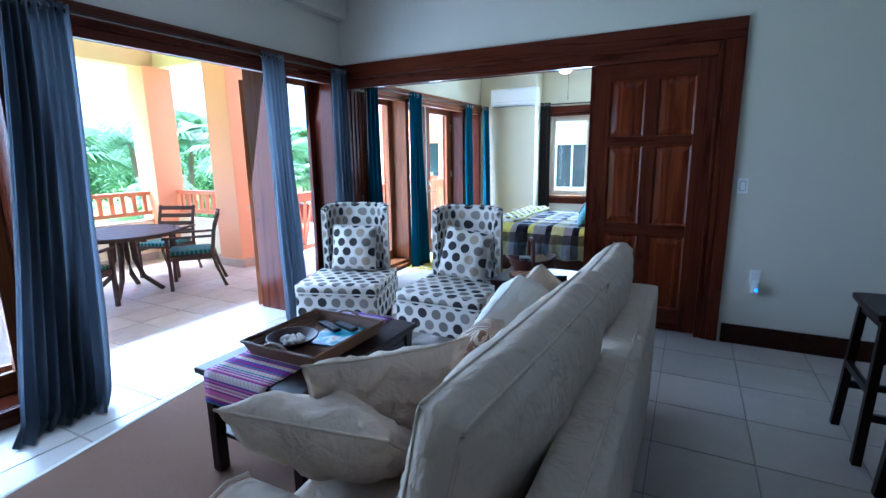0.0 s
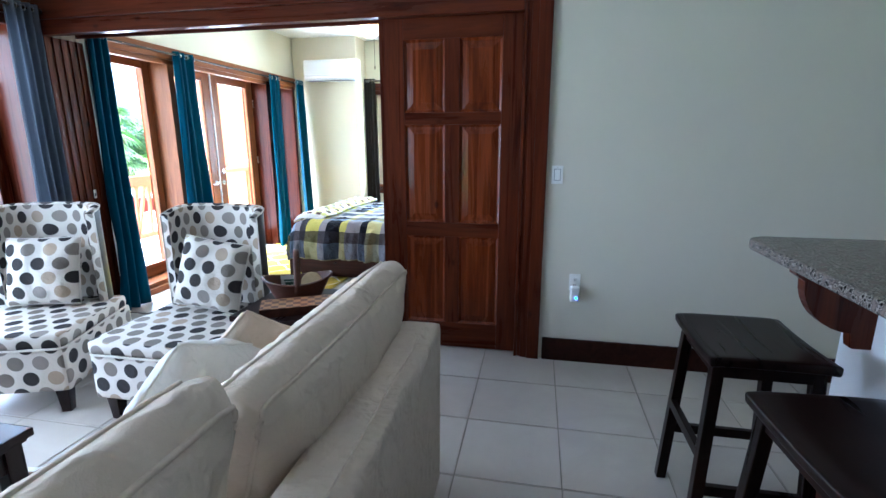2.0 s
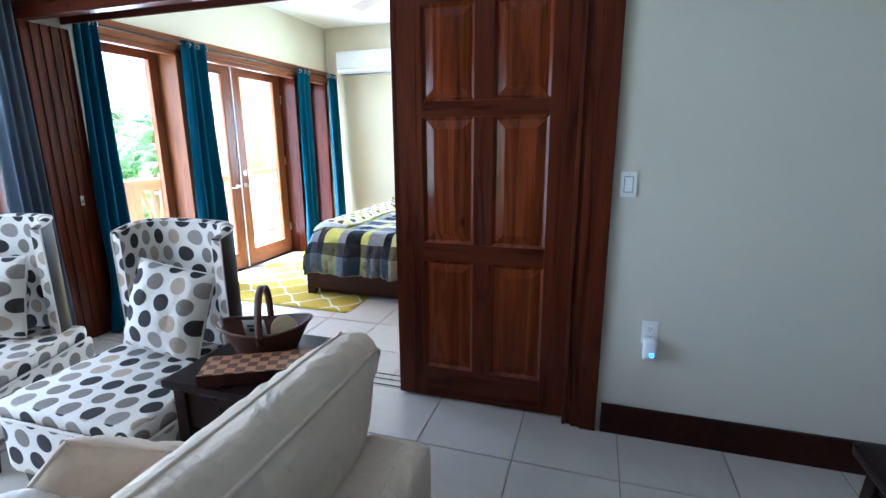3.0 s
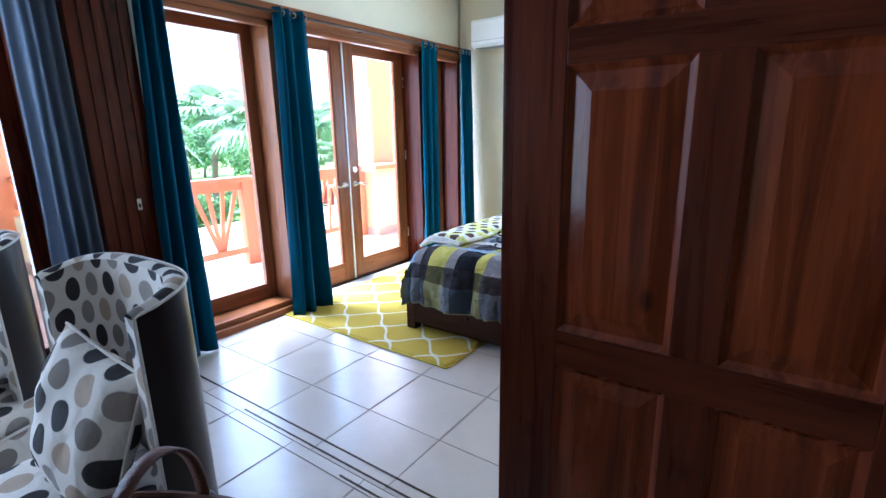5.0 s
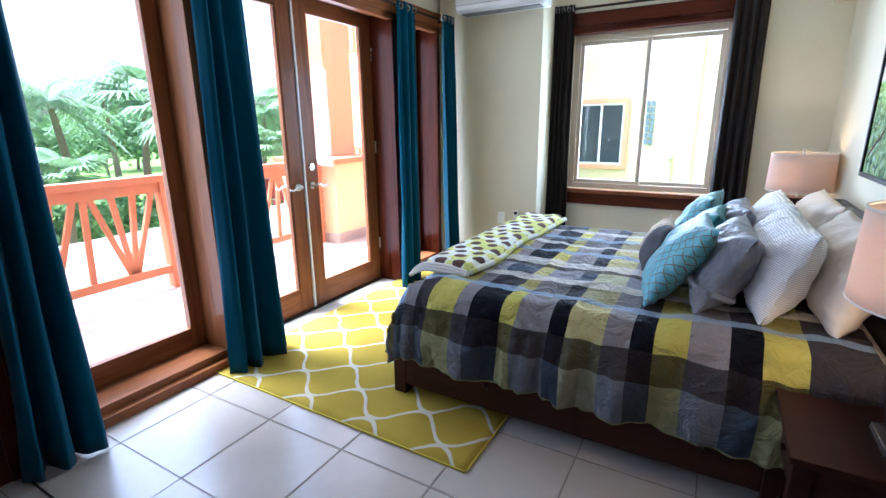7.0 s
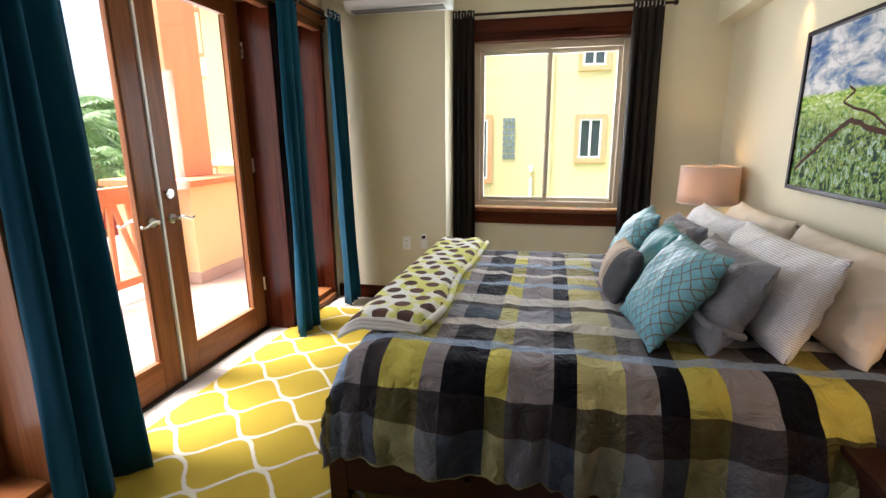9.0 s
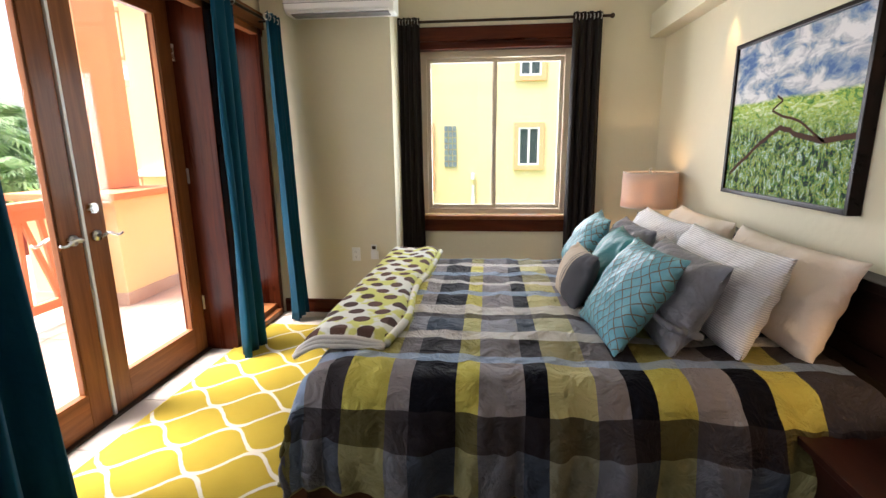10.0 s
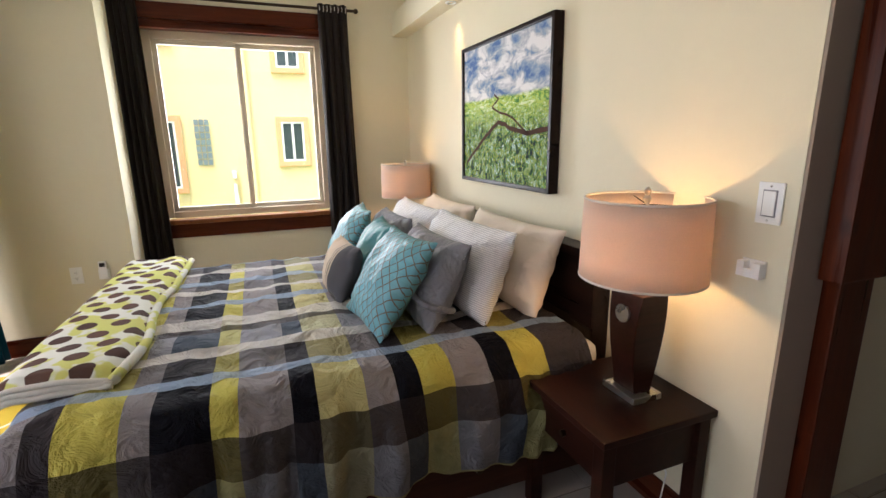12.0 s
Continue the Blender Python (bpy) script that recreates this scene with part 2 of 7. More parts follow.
# ---- mesh helpers ----
def add_box(bm, x0, x1, y0, y1, z0, z1, bevel=0.0, m=None):
    """A box between two corners, its edges slightly rounded."""
    made = bmesh.ops.create_cube(bm, size=1.0)["verts"]
    for v in made:
        v.co = Vector(((x0 + x1) / 2 + v.co.x * (x1 - x0), (y0 + y1) / 2 + v.co.y * (y1 - y0), (z0 + z1) / 2 + v.co.z * (z1 - z0)))
    if bevel:
        edges = list({e for v in made for e in v.link_edges})
        made = bmesh.ops.bevel(bm, geom=edges, offset=bevel, segments=2, affect="EDGES", profile=0.7)["verts"]
    if m is not None:
        bmesh.ops.transform(bm, matrix=m, verts=list(set(made)))
    return made


def boxes(*specs, bevel=0.0):
    bm = bmesh.new()
    for s in specs:
        add_box(bm, *s, bevel=bevel)
    return bm


def add_tube(bm, pts, r, n=8, r1=None):
    """A round bar along a line of points."""
    pts = [Vector(p) for p in pts]
    rings = []
    for i, p in enumerate(pts):
        d = (pts[min(i + 1, len(pts) - 1)] - pts[max(i - 1, 0)]).normalized()
        a = d.cross(Vector((0, 0, 1)) if abs(d.z) < 0.95 else Vector((1, 0, 0))).normalized()
        b = d.cross(a)
        k = r if r1 is None else r + (r1 - r) * i / (len(pts) - 1)
        rings.append([bm.verts.new(p + (a * math.cos(w) + b * math.sin(w)) * k) for w in (2 * math.pi * j / n for j in range(n))])
    for p, q in zip(rings, rings[1:]):
        for j in range(n):
            bm.faces.new((p[j], p[(j + 1) % n], q[(j + 1) % n], q[j]))
    bm.faces.new(rings[0][::-1])
    bm.faces.new(rings[-1])
    return bm


def add_lathe(bm, profile, cx=0, cy=0, n=28, caps=True):
    """A turned shape from (radius, height) pairs."""
    rings = [[bm.verts.new((cx + r * math.cos(2 * math.pi * j / n), cy + r * math.sin(2 * math.pi * j / n), z)) for j in range(n)] for r, z in profile]
    for p, q in zip(rings, rings[1:]):
        for j in range(n):
            bm.faces.new((p[j], p[(j + 1) % n], q[(j + 1) % n], q[j]))
    if caps:
        bm.faces.new(rings[0][::-1])
        bm.faces.new(rings[-1])
    return bm


def grid_mesh(bm, f, nu, nv, uv=None, close_u=False):
    """A sheet of quads from f(i, j); uv(i, j) in metres."""
    layer = bm.loops.layers.uv.verify() if uv else None
    vs = [[bm.verts.new(f(i / nu, j / nv)) for j in range(nv + 1)] for i in range(nu + (0 if close_u else 1))]
    for i in range(nu):
        for j in range(nv):
            k = (i + 1) % len(vs)
            face = bm.faces.new((vs[i][j], vs[k][j], vs[k][j + 1], vs[i][j + 1]))
            face.smooth = True
            if uv:
                for loop, (a, b) in zip(face.loops, ((i, j), (i + 1, j), (i + 1, j + 1), (i, j + 1))):
                    loop[layer].uv = uv(a / nu, b / nv)
    return bm


def box_uv(bm):
    """UVs in metres, each face along its main direction."""
    layer = bm.loops.layers.uv.verify()
    bm.normal_update()
    for f in bm.faces:
        n = f.normal
        k = max(range(3), key=lambda i: abs(n[i]))
        for loop in f.loops:
            c = loop.vert.co
            loop[layer].uv = ((c.y, c.z), (c.x, c.z), (c.x, c.y))[k]


def finish(name, bm, material, smooth=False):
    me = bpy.data.meshes.new(name)
    bmesh.ops.recalc_face_normals(bm, faces=bm.faces)
    if smooth:
        for f in bm.faces:
            f.smooth = True
    bm.to_mesh(me)
    bm.free()
    for m in (material if isinstance(material, (list, tuple)) else [material]):
        me.materials.append(m)
    return me


def part(name, bm, material, parent, label="", smooth=False):
    ob = new(name, finish(name, bm, material, smooth))
    ob.parent = parent
    if label:
        ob["label"] = label
    return ob


def thing(name, m, label, category, group="", kind=""):
    ob = new(name)
    ob.empty_display_size = 0.1
    ob.matrix_basis = m if isinstance(m, Matrix) else Matrix.Translation(m)
    return tagged(ob, label, category, group, kind)


def single(name, bm, material, label, category, group="", kind="", smooth=False, at=(0, 0, 0)):
    ob = new(name, finish(name, bm, material, smooth))
    ob.location = at
    return tagged(ob, label, category, group, kind)


def soften(ob, width=0.004, segments=2):
    b = ob.modifiers.new("bevel", "BEVEL")
    b.width, b.segments, b.limit_method = width, segments, "ANGLE"
    return ob


def thicken(ob, t):
    s = ob.modifiers.new("solid", "SOLIDIFY")
    s.thickness, s.offset = t, 0.0
    return ob


def cushion_bm(w, h, d, puff=0.5, pinch=0.06, n=22, seed=0, wrinkle=0.008, uvscale=1.0, corner=0.0):
    """A stuffed cushion, w wide (x), h high (z), d thick (y), with pulled-in sides and pointed corners."""
    bm = bmesh.new()
    layer = bm.loops.layers.uv.verify()

    def place(u, v, s):
        a = max(0.0, (1 - abs(u) ** 2.6)) * max(0.0, (1 - abs(v) ** 2.6))
        x = w / 2 * u * (1 - pinch * (1 - v * v))
        z = h / 2 * v * (1 - pinch * (1 - u * u))
        pull = corner * (u * v) ** 4
        x, z = x * (1 - pull * 0.8), z * (1 - pull)
        y = s * d / 2 * a ** puff
        q = Vector((x * 7 + seed * 3.1, s * 2.0 + seed, z * 7))
        y += s * wrinkle * (noise.noise(q) + 0.6 * noise.noise(q * 2.3)) * min(1.0, a * 4)
        for along, near in ((x, 1 - abs(v)), (z, 1 - abs(u))):
            y += s * wrinkle * 0.32 * math.sin(along * 75 + 9 * noise.noise(Vector((along * 9, seed, s)))) * math.exp(-near / 0.16) * min(1.0, near * 14)
        edge = max(abs(u), abs(v))
        y += wrinkle * 0.5 * noise.noise(Vector((x * 14, seed, z * 14))) * (edge > 0.8)
        return Vector((x, y, z))

    def vals(k):
        c = -1 + 2 * k / n
        return math.sin(c * math.pi / 2) * 0.55 + c * 0.45

    sides = []
    for s in (-1, 1):
        sides.append([[bm.verts.new(place(vals(i), vals(j), s)) for j in range(n + 1)] for i in range(n + 1)])
    for s, vs in zip((-1, 1), sides):
        for i in range(n):
            for j in range(n):
                f = bm.faces.new((vs[i][j], vs[i + 1][j], vs[i + 1][j + 1], vs[i][j + 1]) if s < 0 else (vs[i][j + 1], vs[i + 1][j + 1], vs[i + 1][j], vs[i][j]))
                f.smooth = True
                for loop in f.loops:
                    c = loop.vert.co
                    loop[layer].uv = (c.x * uvscale + s * 0.31, c.z * uvscale)
    bmesh.ops.remove_doubles(bm, verts=bm.verts, dist=0.0015)
    return bm


def cushion_piping(w, h, pinch=0.06, r=0.006, n=18, corner=0.0):
    """The cord sewn round a cushion's edge."""
    bm = bmesh.new()
    pts = []
    for a, b in (((-1, -1), (1, -1)), ((1, -1), (1, 1)), ((1, 1), (-1, 1)), ((-1, 1), (-1, -1))):
        for i in range(n):
            u, v = (a[0] + (b[0] - a[0]) * i / n, a[1] + (b[1] - a[1]) * i / n)
            pull = corner * (u * v) ** 4
            pts.append((w / 2 * u * (1 - pinch * (1 - v * v)) * (1 - pull * 0.8), 0, h / 2 * v * (1 - pinch * (1 - u * u)) * (1 - pull)))
    return add_tube(bm, pts + pts[:1], r, 6)


def boxed_cushion(w, h, d, seed=0, n=44):
    """A boxed back cushion, w wide (x), h high (z), d thick (y), and the outlines of its two welts."""
    bm = bmesh.new()
    k = 16

    def outline(u, v):
        return w / 2 * u * (1 - 0.035 * (1 - v * v) - 0.02 * v ** 8), h / 2 * v * (1 - 0.05 * (1 - u * u) - 0.03 * u ** 8)

    def panel(u, v, s):
        x, z = outline(u, v)
        a = (1 - abs(u) ** 3) * (1 - abs(v) ** 3)
        q = Vector((x * 4 + seed * 3.1, s * 2.0 + seed, z * 4))
        y = d / 2 + 0.085 * a ** 0.6 + 0.016 * noise.noise(q) * min(1, a * 4)
        for along, near in ((x, 1 - abs(v)), (z, 1 - abs(u))):
            y += 0.0075 * math.sin(along * 62 + 6 * noise.noise(Vector((along * 7, seed, s)))) * math.exp(-near / 0.13) * min(1.0, near * 16)
        y += 0.016 * (1 - abs(noise.noise(Vector((x * 2.2 + z * 2.5, seed + 5, z * 1.3))))) ** 9 * a
        return Vector((x, s * y, z))

    def step(i):
        c = -1 + 2 * i / n
        return math.sin(c * math.pi / 2) * 0.5 + c * 0.5

    loops = []
    for s in (-1, 1):
        vs = [[bm.verts.new(panel(step(i), step(j), s)) for j in range(n + 1)] for i in range(n + 1)]
        for i in range(n):
            for j in range(n):
                bm.faces.new((vs[i][j], vs[i + 1][j], vs[i + 1][j + 1], vs[i][j + 1]) if s < 0 else (vs[i][j + 1], vs[i + 1][j + 1], vs[i + 1][j], vs[i][j]))
        loops.append([vs[i][0] for i in range(n)] + [vs[n][j] for j in range(n)] + [vs[i][n] for i in range(n, 0, -1)] + [vs[0][j] for j in range(n, 0, -1)])
    front, back = loops
    m = len(front)
    rings = [front]
    for r in range(1, k // 2):
        f = r / (k // 2)
        ring = []
        for i in range(m):
            p = front[i].co.lerp(back[i].co, f)
            o = Vector((p.x / (w / 2), 0, p.z / (h / 2)))
            o = Vector((o.x * abs(o.x) ** 5, 0, o.z * abs(o.z) ** 5)).normalized()
            g = noise.noise(Vector((p.x * 9, seed + f * 1.5, p.z * 9))) + 0.5 * math.sin((p.x + p.z) * 75 + 5 * noise.noise(p * 6))
            ring.append(bm.verts.new(p + o * (math.sin(math.pi * f) * (0.026 + 0.009 * g))))
        rings.append(ring)
    rings.append(back)
    for a, b in zip(rings, rings[1:]):
        for i in range(m):
            bm.faces.new((a[i], b[i], b[(i + 1) % m], a[(i + 1) % m]))
    bmesh.ops.recalc_face_normals(bm, faces=bm.faces)
    for f in bm.faces:
        f.smooth = True
    return bm, [[v.co.copy() for v in lp] + [lp[0].co.copy()] for lp in loops]


# ---- the structure ----
WX, WOX = -3.60, -3.98          # window wall, inner and outer face
PY0, PY1 = 6.14, 6.44           # partition between living room and bedroom
HX = -0.41                      # headboard wall
CEIL_L, CEIL_B = 3.25, 3.0
XE, YS = 4.2, -1.6              # far walls of the living room


def structure(name, bm, material, label, category="wall"):
    return single(name, bm, material, label, category, kind="structure")


structure("wall_west_living", boxes((WOX, WX, YS, 1.35, 0, CEIL_L), (WOX, WX, 1.35, 6.0, 2.40, CEIL_L), (WOX, WX, 6.0, PY1, 0, CEIL_L)), plaster,
          "cream plastered wall over tall garden doors")
structure("wall_partition", boxes((WX + 0.003, 0.12, PY0, PY1, 2.38, CEIL_L), (0.12, XE, PY0, PY1, 0, CEIL_L), (WX + 0.003, -3.575, PY0 + 0.02, PY1 - 0.01, 0, 2.38)), plaster,
          "cream plastered wall around wide sliding door opening")
structure("wall_east_living", boxes((XE, XE + 0.2, YS, PY1, 0, CEIL_L)), plaster, "plain cream plastered wall of living room")
structure("wall_south_living", boxes((WOX, XE, YS - 0.2, YS, 0, CEIL_L)), plaster, "plain cream plastered wall of living room")
structure("beam_living", boxes((WX, WX + 0.10, YS, PY0, 2.98, CEIL_L - 0.001), bevel=0.004), plaster, "shallow plastered beam along top of window wall", "beam")
structure("ceiling_living", boxes((WOX, XE + 0.2, YS - 0.2, PY1, CEIL_L, CEIL_L + 0.15)), ceiling_paint, "flat off-white painted ceiling", "ceiling")

structure("wall_west_bedroom", boxes((WOX, WX, PY1, 6.55, 0, CEIL_B), (WOX, WX, 6.55, 10.05, 2.32, CEIL_B), (WOX, WX, 10.02, 10.9, 0, CEIL_B)), plaster_bed,
          "pale yellow plastered wall over garden doors")
structure("wall_pier_bedroom", boxes((WX + 0.002, -2.58, 10.06, 10.7, 0, CEIL_B)), plaster_bed, "pale yellow plastered wall with air conditioner")
WN = 10.46
structure("wall_north_bedroom", boxes((-2.58, -2.42, WN, WN + 0.24, 0, CEIL_B), (-1.14, 0.7, WN, WN + 0.24, 0, CEIL_B), (-2.42, -1.14, WN, WN + 0.24, 0, 0.75), (-2.42, -1.14, WN, WN + 0.24, 2.26, CEIL_B)), plaster_bed,
          "pale yellow plastered wall with wide window")
structure("wall_headboard", boxes((HX, HX + 0.14, 7.082, WN, 0, CEIL_B)), plaster_bed, "pale yellow plastered wall behind the bed")
structure("wall_closet", boxes((1.5, 1.6, PY1, 7.3, 0, CEIL_B), (HX + 0.14, 1.5, 7.2, 7.3, 0, CEIL_B)), plaster_bed, "plain plastered wall beside dressing passage")
structure("ceiling_bedroom", boxes((WOX, 1.6, PY1, WN + 0.24, CEIL_B, CEIL_B + 0.15)), ceiling_paint, "flat off-white painted ceiling", "ceiling")
structure("soffit", boxes((HX - 0.13, HX - 0.002, 7.082, WN - 0.002, 2.24, 2.42), bevel=0.004), plaster_bed, "narrow plastered light ledge above headboard wall", "soffit")

# baseboards
structure("baseboard_living", boxes((0.215, XE, PY0 - 0.02, PY0 - 0.001, 0, 0.16), bevel=0.004), wood_mahogany, "dark varnished wooden baseboard", "baseboard")
structure("baseboard_pier", boxes((WX + 0.02, -2.58, 10.04, 10.058, 0, 0.12), bevel=0.004), wood_red_x, "dark varnished wooden baseboard", "baseboard")
structure("baseboard_headboard", boxes((HX - 0.018, HX - 0.001, 7.082, WN - 0.01, 0, 0.12), bevel=0.004), wood_red_y, "dark varnished wooden baseboard", "baseboard")
structure("baseboard_north", boxes((-2.57, HX - 0.02, WN - 0.018, WN - 0.001, 0, 0.12), bevel=0.004), wood_red_x, "dark varnished wooden baseboard", "baseboard")


# partition opening: casings, jamb with grooves, header
def upright_bands(x0, x1, y0, y1, z0, z1, bands):
    """A moulded upright board, its face stepped in bands along x."""
    bm = bmesh.new()
    for a, b, proud in bands:
        add_box(bm, x0 + (x1 - x0) * a, x0 + (x1 - x0) * b, y0 - proud, y1, z0, z1, 0.003)
    return bm


structure("trim_partition_right", upright_bands(0.02, 0.192, PY0 - 0.002, PY0 + 0.05, 0, 2.379, ((0, 0.12, 0.006), (0.12, 0.26, -0.004), (0.26, 0.52, 0.012), (0.52, 1, 0.024))), wood_red,
          "moulded red-brown wooden door casing", "casing")
structure("trim_partition_top", boxes((-3.595, 0.192, PY0 - 0.026, PY0 + 0.05, 2.38, 2.525), (-3.595, 0.018, PY0 - 0.014, PY0 + 0.05, 2.275, 2.379), bevel=0.004), wood_red_x,
          "wide red-brown wooden door header", "casing")
structure("trim_partition_head", boxes((-3.575, 0.03, PY0 + 0.051, PY1 - 0.001, 2.35, 2.377), (-3.595, 0.12, PY1, PY1 + 0.02, 2.31, 2.46), bevel=0.004), wood_matte, "wooden head with sliding tracks", "casing")
jamb = thing("jamb_partition", (0, 0, 0), "grooved red-brown wooden jamb with small latch plate", "jamb", kind="structure")
bm = boxes((-3.575, -3.545, PY0 - 0.014, PY1 + 0.02, 0, 2.275), bevel=0.003)
for k in range(5):
    add_box(bm, -3.545, -3.536, PY0 - 0.01 + 0.066 * k, PY0 + 0.018 + 0.066 * k, 0, 2.275, 0.003)
part("jamb_board", bm, wood_red, jamb)
part("face_board", boxes((-3.595, -3.575, PY0 - 0.02, PY0 + 0.018, 0, 2.275), (-3.595, -3.575, PY1 - 0.008, PY1 + 0.018, 0, 2.275), bevel=0.004), wood_red, jamb)
latch = part("latch_plate", boxes((-3.536, -3.532, 6.325, 6.35, 1.03, 1.10), bevel=0.001), metal_steel, jamb, "small steel latch plate")
part("latch_hole", boxes((-3.5325, -3.5308, 6.332, 6.343, 1.045, 1.07)), black_plastic, latch)


def panel_door(x0, x1, y0, y1, z1):
    """A six-panel sliding slab seen from both sides."""
    d = thing("sliding_door", (0, 0, 0), "six-panel varnished red-brown wooden sliding door", "door", "sliding doors")
    w, ym = x1 - x0, (y0 + y1) / 2
    st, mid, lead = 0.13, 0.10, 0.13 + max(0.0, -0.895 - x0)
    rails = ((0.012, 0.20), (0.84, 0.94), (1.605, 1.685), (z1 - 0.13, z1))
    part("stile", boxes((x0, x0 + lead, y0, y1, 0.012, z1), bevel=0.004), wood_red, d)
    part("stile", boxes((x1 - st, x1, y0, y1, 0.012, z1), bevel=0.004), wood_red, d)
    for a, b in rails:
        part("rail", boxes((x0 + lead, x1 - st, y0 + 0.001, y1 - 0.001, a, b), bevel=0.003), wood_red_x, d)
    xm = (x0 + lead + x1 - st) / 2
    for (a0, a), (b, b1) in zip(rails, rails[1:]):
        part("mullion", boxes((xm - mid / 2, xm + mid / 2, y0 + 0.001, y1 - 0.001, a, b), bevel=0.003), wood_red, d)
        for p, q in ((x0 + lead, xm - mid / 2), (xm + mid / 2, x1 - st)):
            bm = bmesh.new()
            for s, yf in ((-1, y0), (1, y1)):
                # sunk border, sloped raise, flat field
                lip, rise = 0.016, 0.045
                rows = []
                for inset, depth in ((0, 0.004), (lip, 0.017), (lip + 0.002, 0.017), (lip + rise, 0.005), (lip + rise + 0.002, 0.005)):
                    yy = yf - s * depth
                    rows.append([bm.verts.new(c) for c in ((p + inset, yy, a + inset), (q - inset, yy, a + inset), (q - inset, yy, b - inset), (p + inset, yy, b - inset))])
                for r1, r2 in zip(rows, rows[1:]):
                    for k in range(4):
                        bm.faces.new((r1[k], r1[(k + 1) % 4], r2[(k + 1) % 4], r2[k]))
                bm.faces.new(rows[-1])
            part("panel", bm, wood_panel, d)
    return d


panel_door(-0.932, 0.018, 6.185, 6.235, 2.273)
for k in range(3):
    z = 1.135 + 0.016 * k
    hook = [(-0.936, 6.212 + 0.01 * k, z), (-0.962, 6.212 + 0.01 * k, z + 0.002), (-0.967, 6.212 + 0.01 * k, z + 0.004), (-0.967, 6.212 + 0.01 * k, z + 0.009), (-0.960, 6.212 + 0.01 * k, z + 0.012)]
    single("latch_hook", add_tube(bmesh.new(), hook, 0.0026, 8), metal_bronze, "small dark steel hook latch on sliding door edge", "latch", "latch hooks", smooth=True)
for k in (1, 2):
    panel_door(-0.925 + 0.01 * k, 0.04, 6.185 + 0.066 * k, 6.235 + 0.066 * k, 2.273)
for y, xa in ((6.238, -0.86), (6.305, -2.58), (6.365, -3.46)):
    single("floor_track", boxes((xa if y > 6.3 else -1.75, -0.86, y - 0.004, y + 0.004, 0.0005, 0.004)), metal_bronze, "thin steel sliding door track let into floor", "track", "floor tracks", kind="structure")


# tall wooden windows and doors of the west wall
def post(name, y0, y1, x0, x1, z0, z1, material=None, label="varnished wooden window post"):
    return structure(name, boxes((x0, x1, y0, y1, z0, z1), bevel=0.005), material or wood_red, label, "post")


def fixed_window(name, y0, y1, z0=0.08, z1=2.30, x=-3.80, mat_f=None):
    w = thing(name, (0, 0, 0), "tall fixed garden window in varnished wood frame", "window", kind="structure")
    f, t = 0.085, 0.045
    mf = mat_f or wood_honey
    for a, b in ((y0, y0 + f), (y1 - f, y1)):
        part("frame", boxes((x - t / 2, x + t / 2, a, b, z0, z1), bevel=0.005), mf, w)
    for a, b in ((z0, z0 + 0.13), (z1 - f, z1)):
        part("frame", boxes((x - t / 2 + 0.001, x + t / 2 - 0.001, y0 + f, y1 - f, a, b), bevel=0.005), wood_honey_y, w)
    p = part("pane", boxes((x - 0.004, x + 0.004, y0 + f - 0.01, y1 - f + 0.01, z0 + 0.12, z1 - f + 0.01)), glass, w)
    p.visible_shadow = False
    return w


def lever(parent, side, y, z, x):
    """A lever handle with its round rose, pointing along y."""
    bm = bmesh.new()
    add_tube(bm, [(x, y, z), (x + side * 0.012, y, z)], 0.027, 20)
    add_tube(bm, [(x + side * 0.012, y, z), (x + side * 0.05, y, z)], 0.010, 10)
    return bm


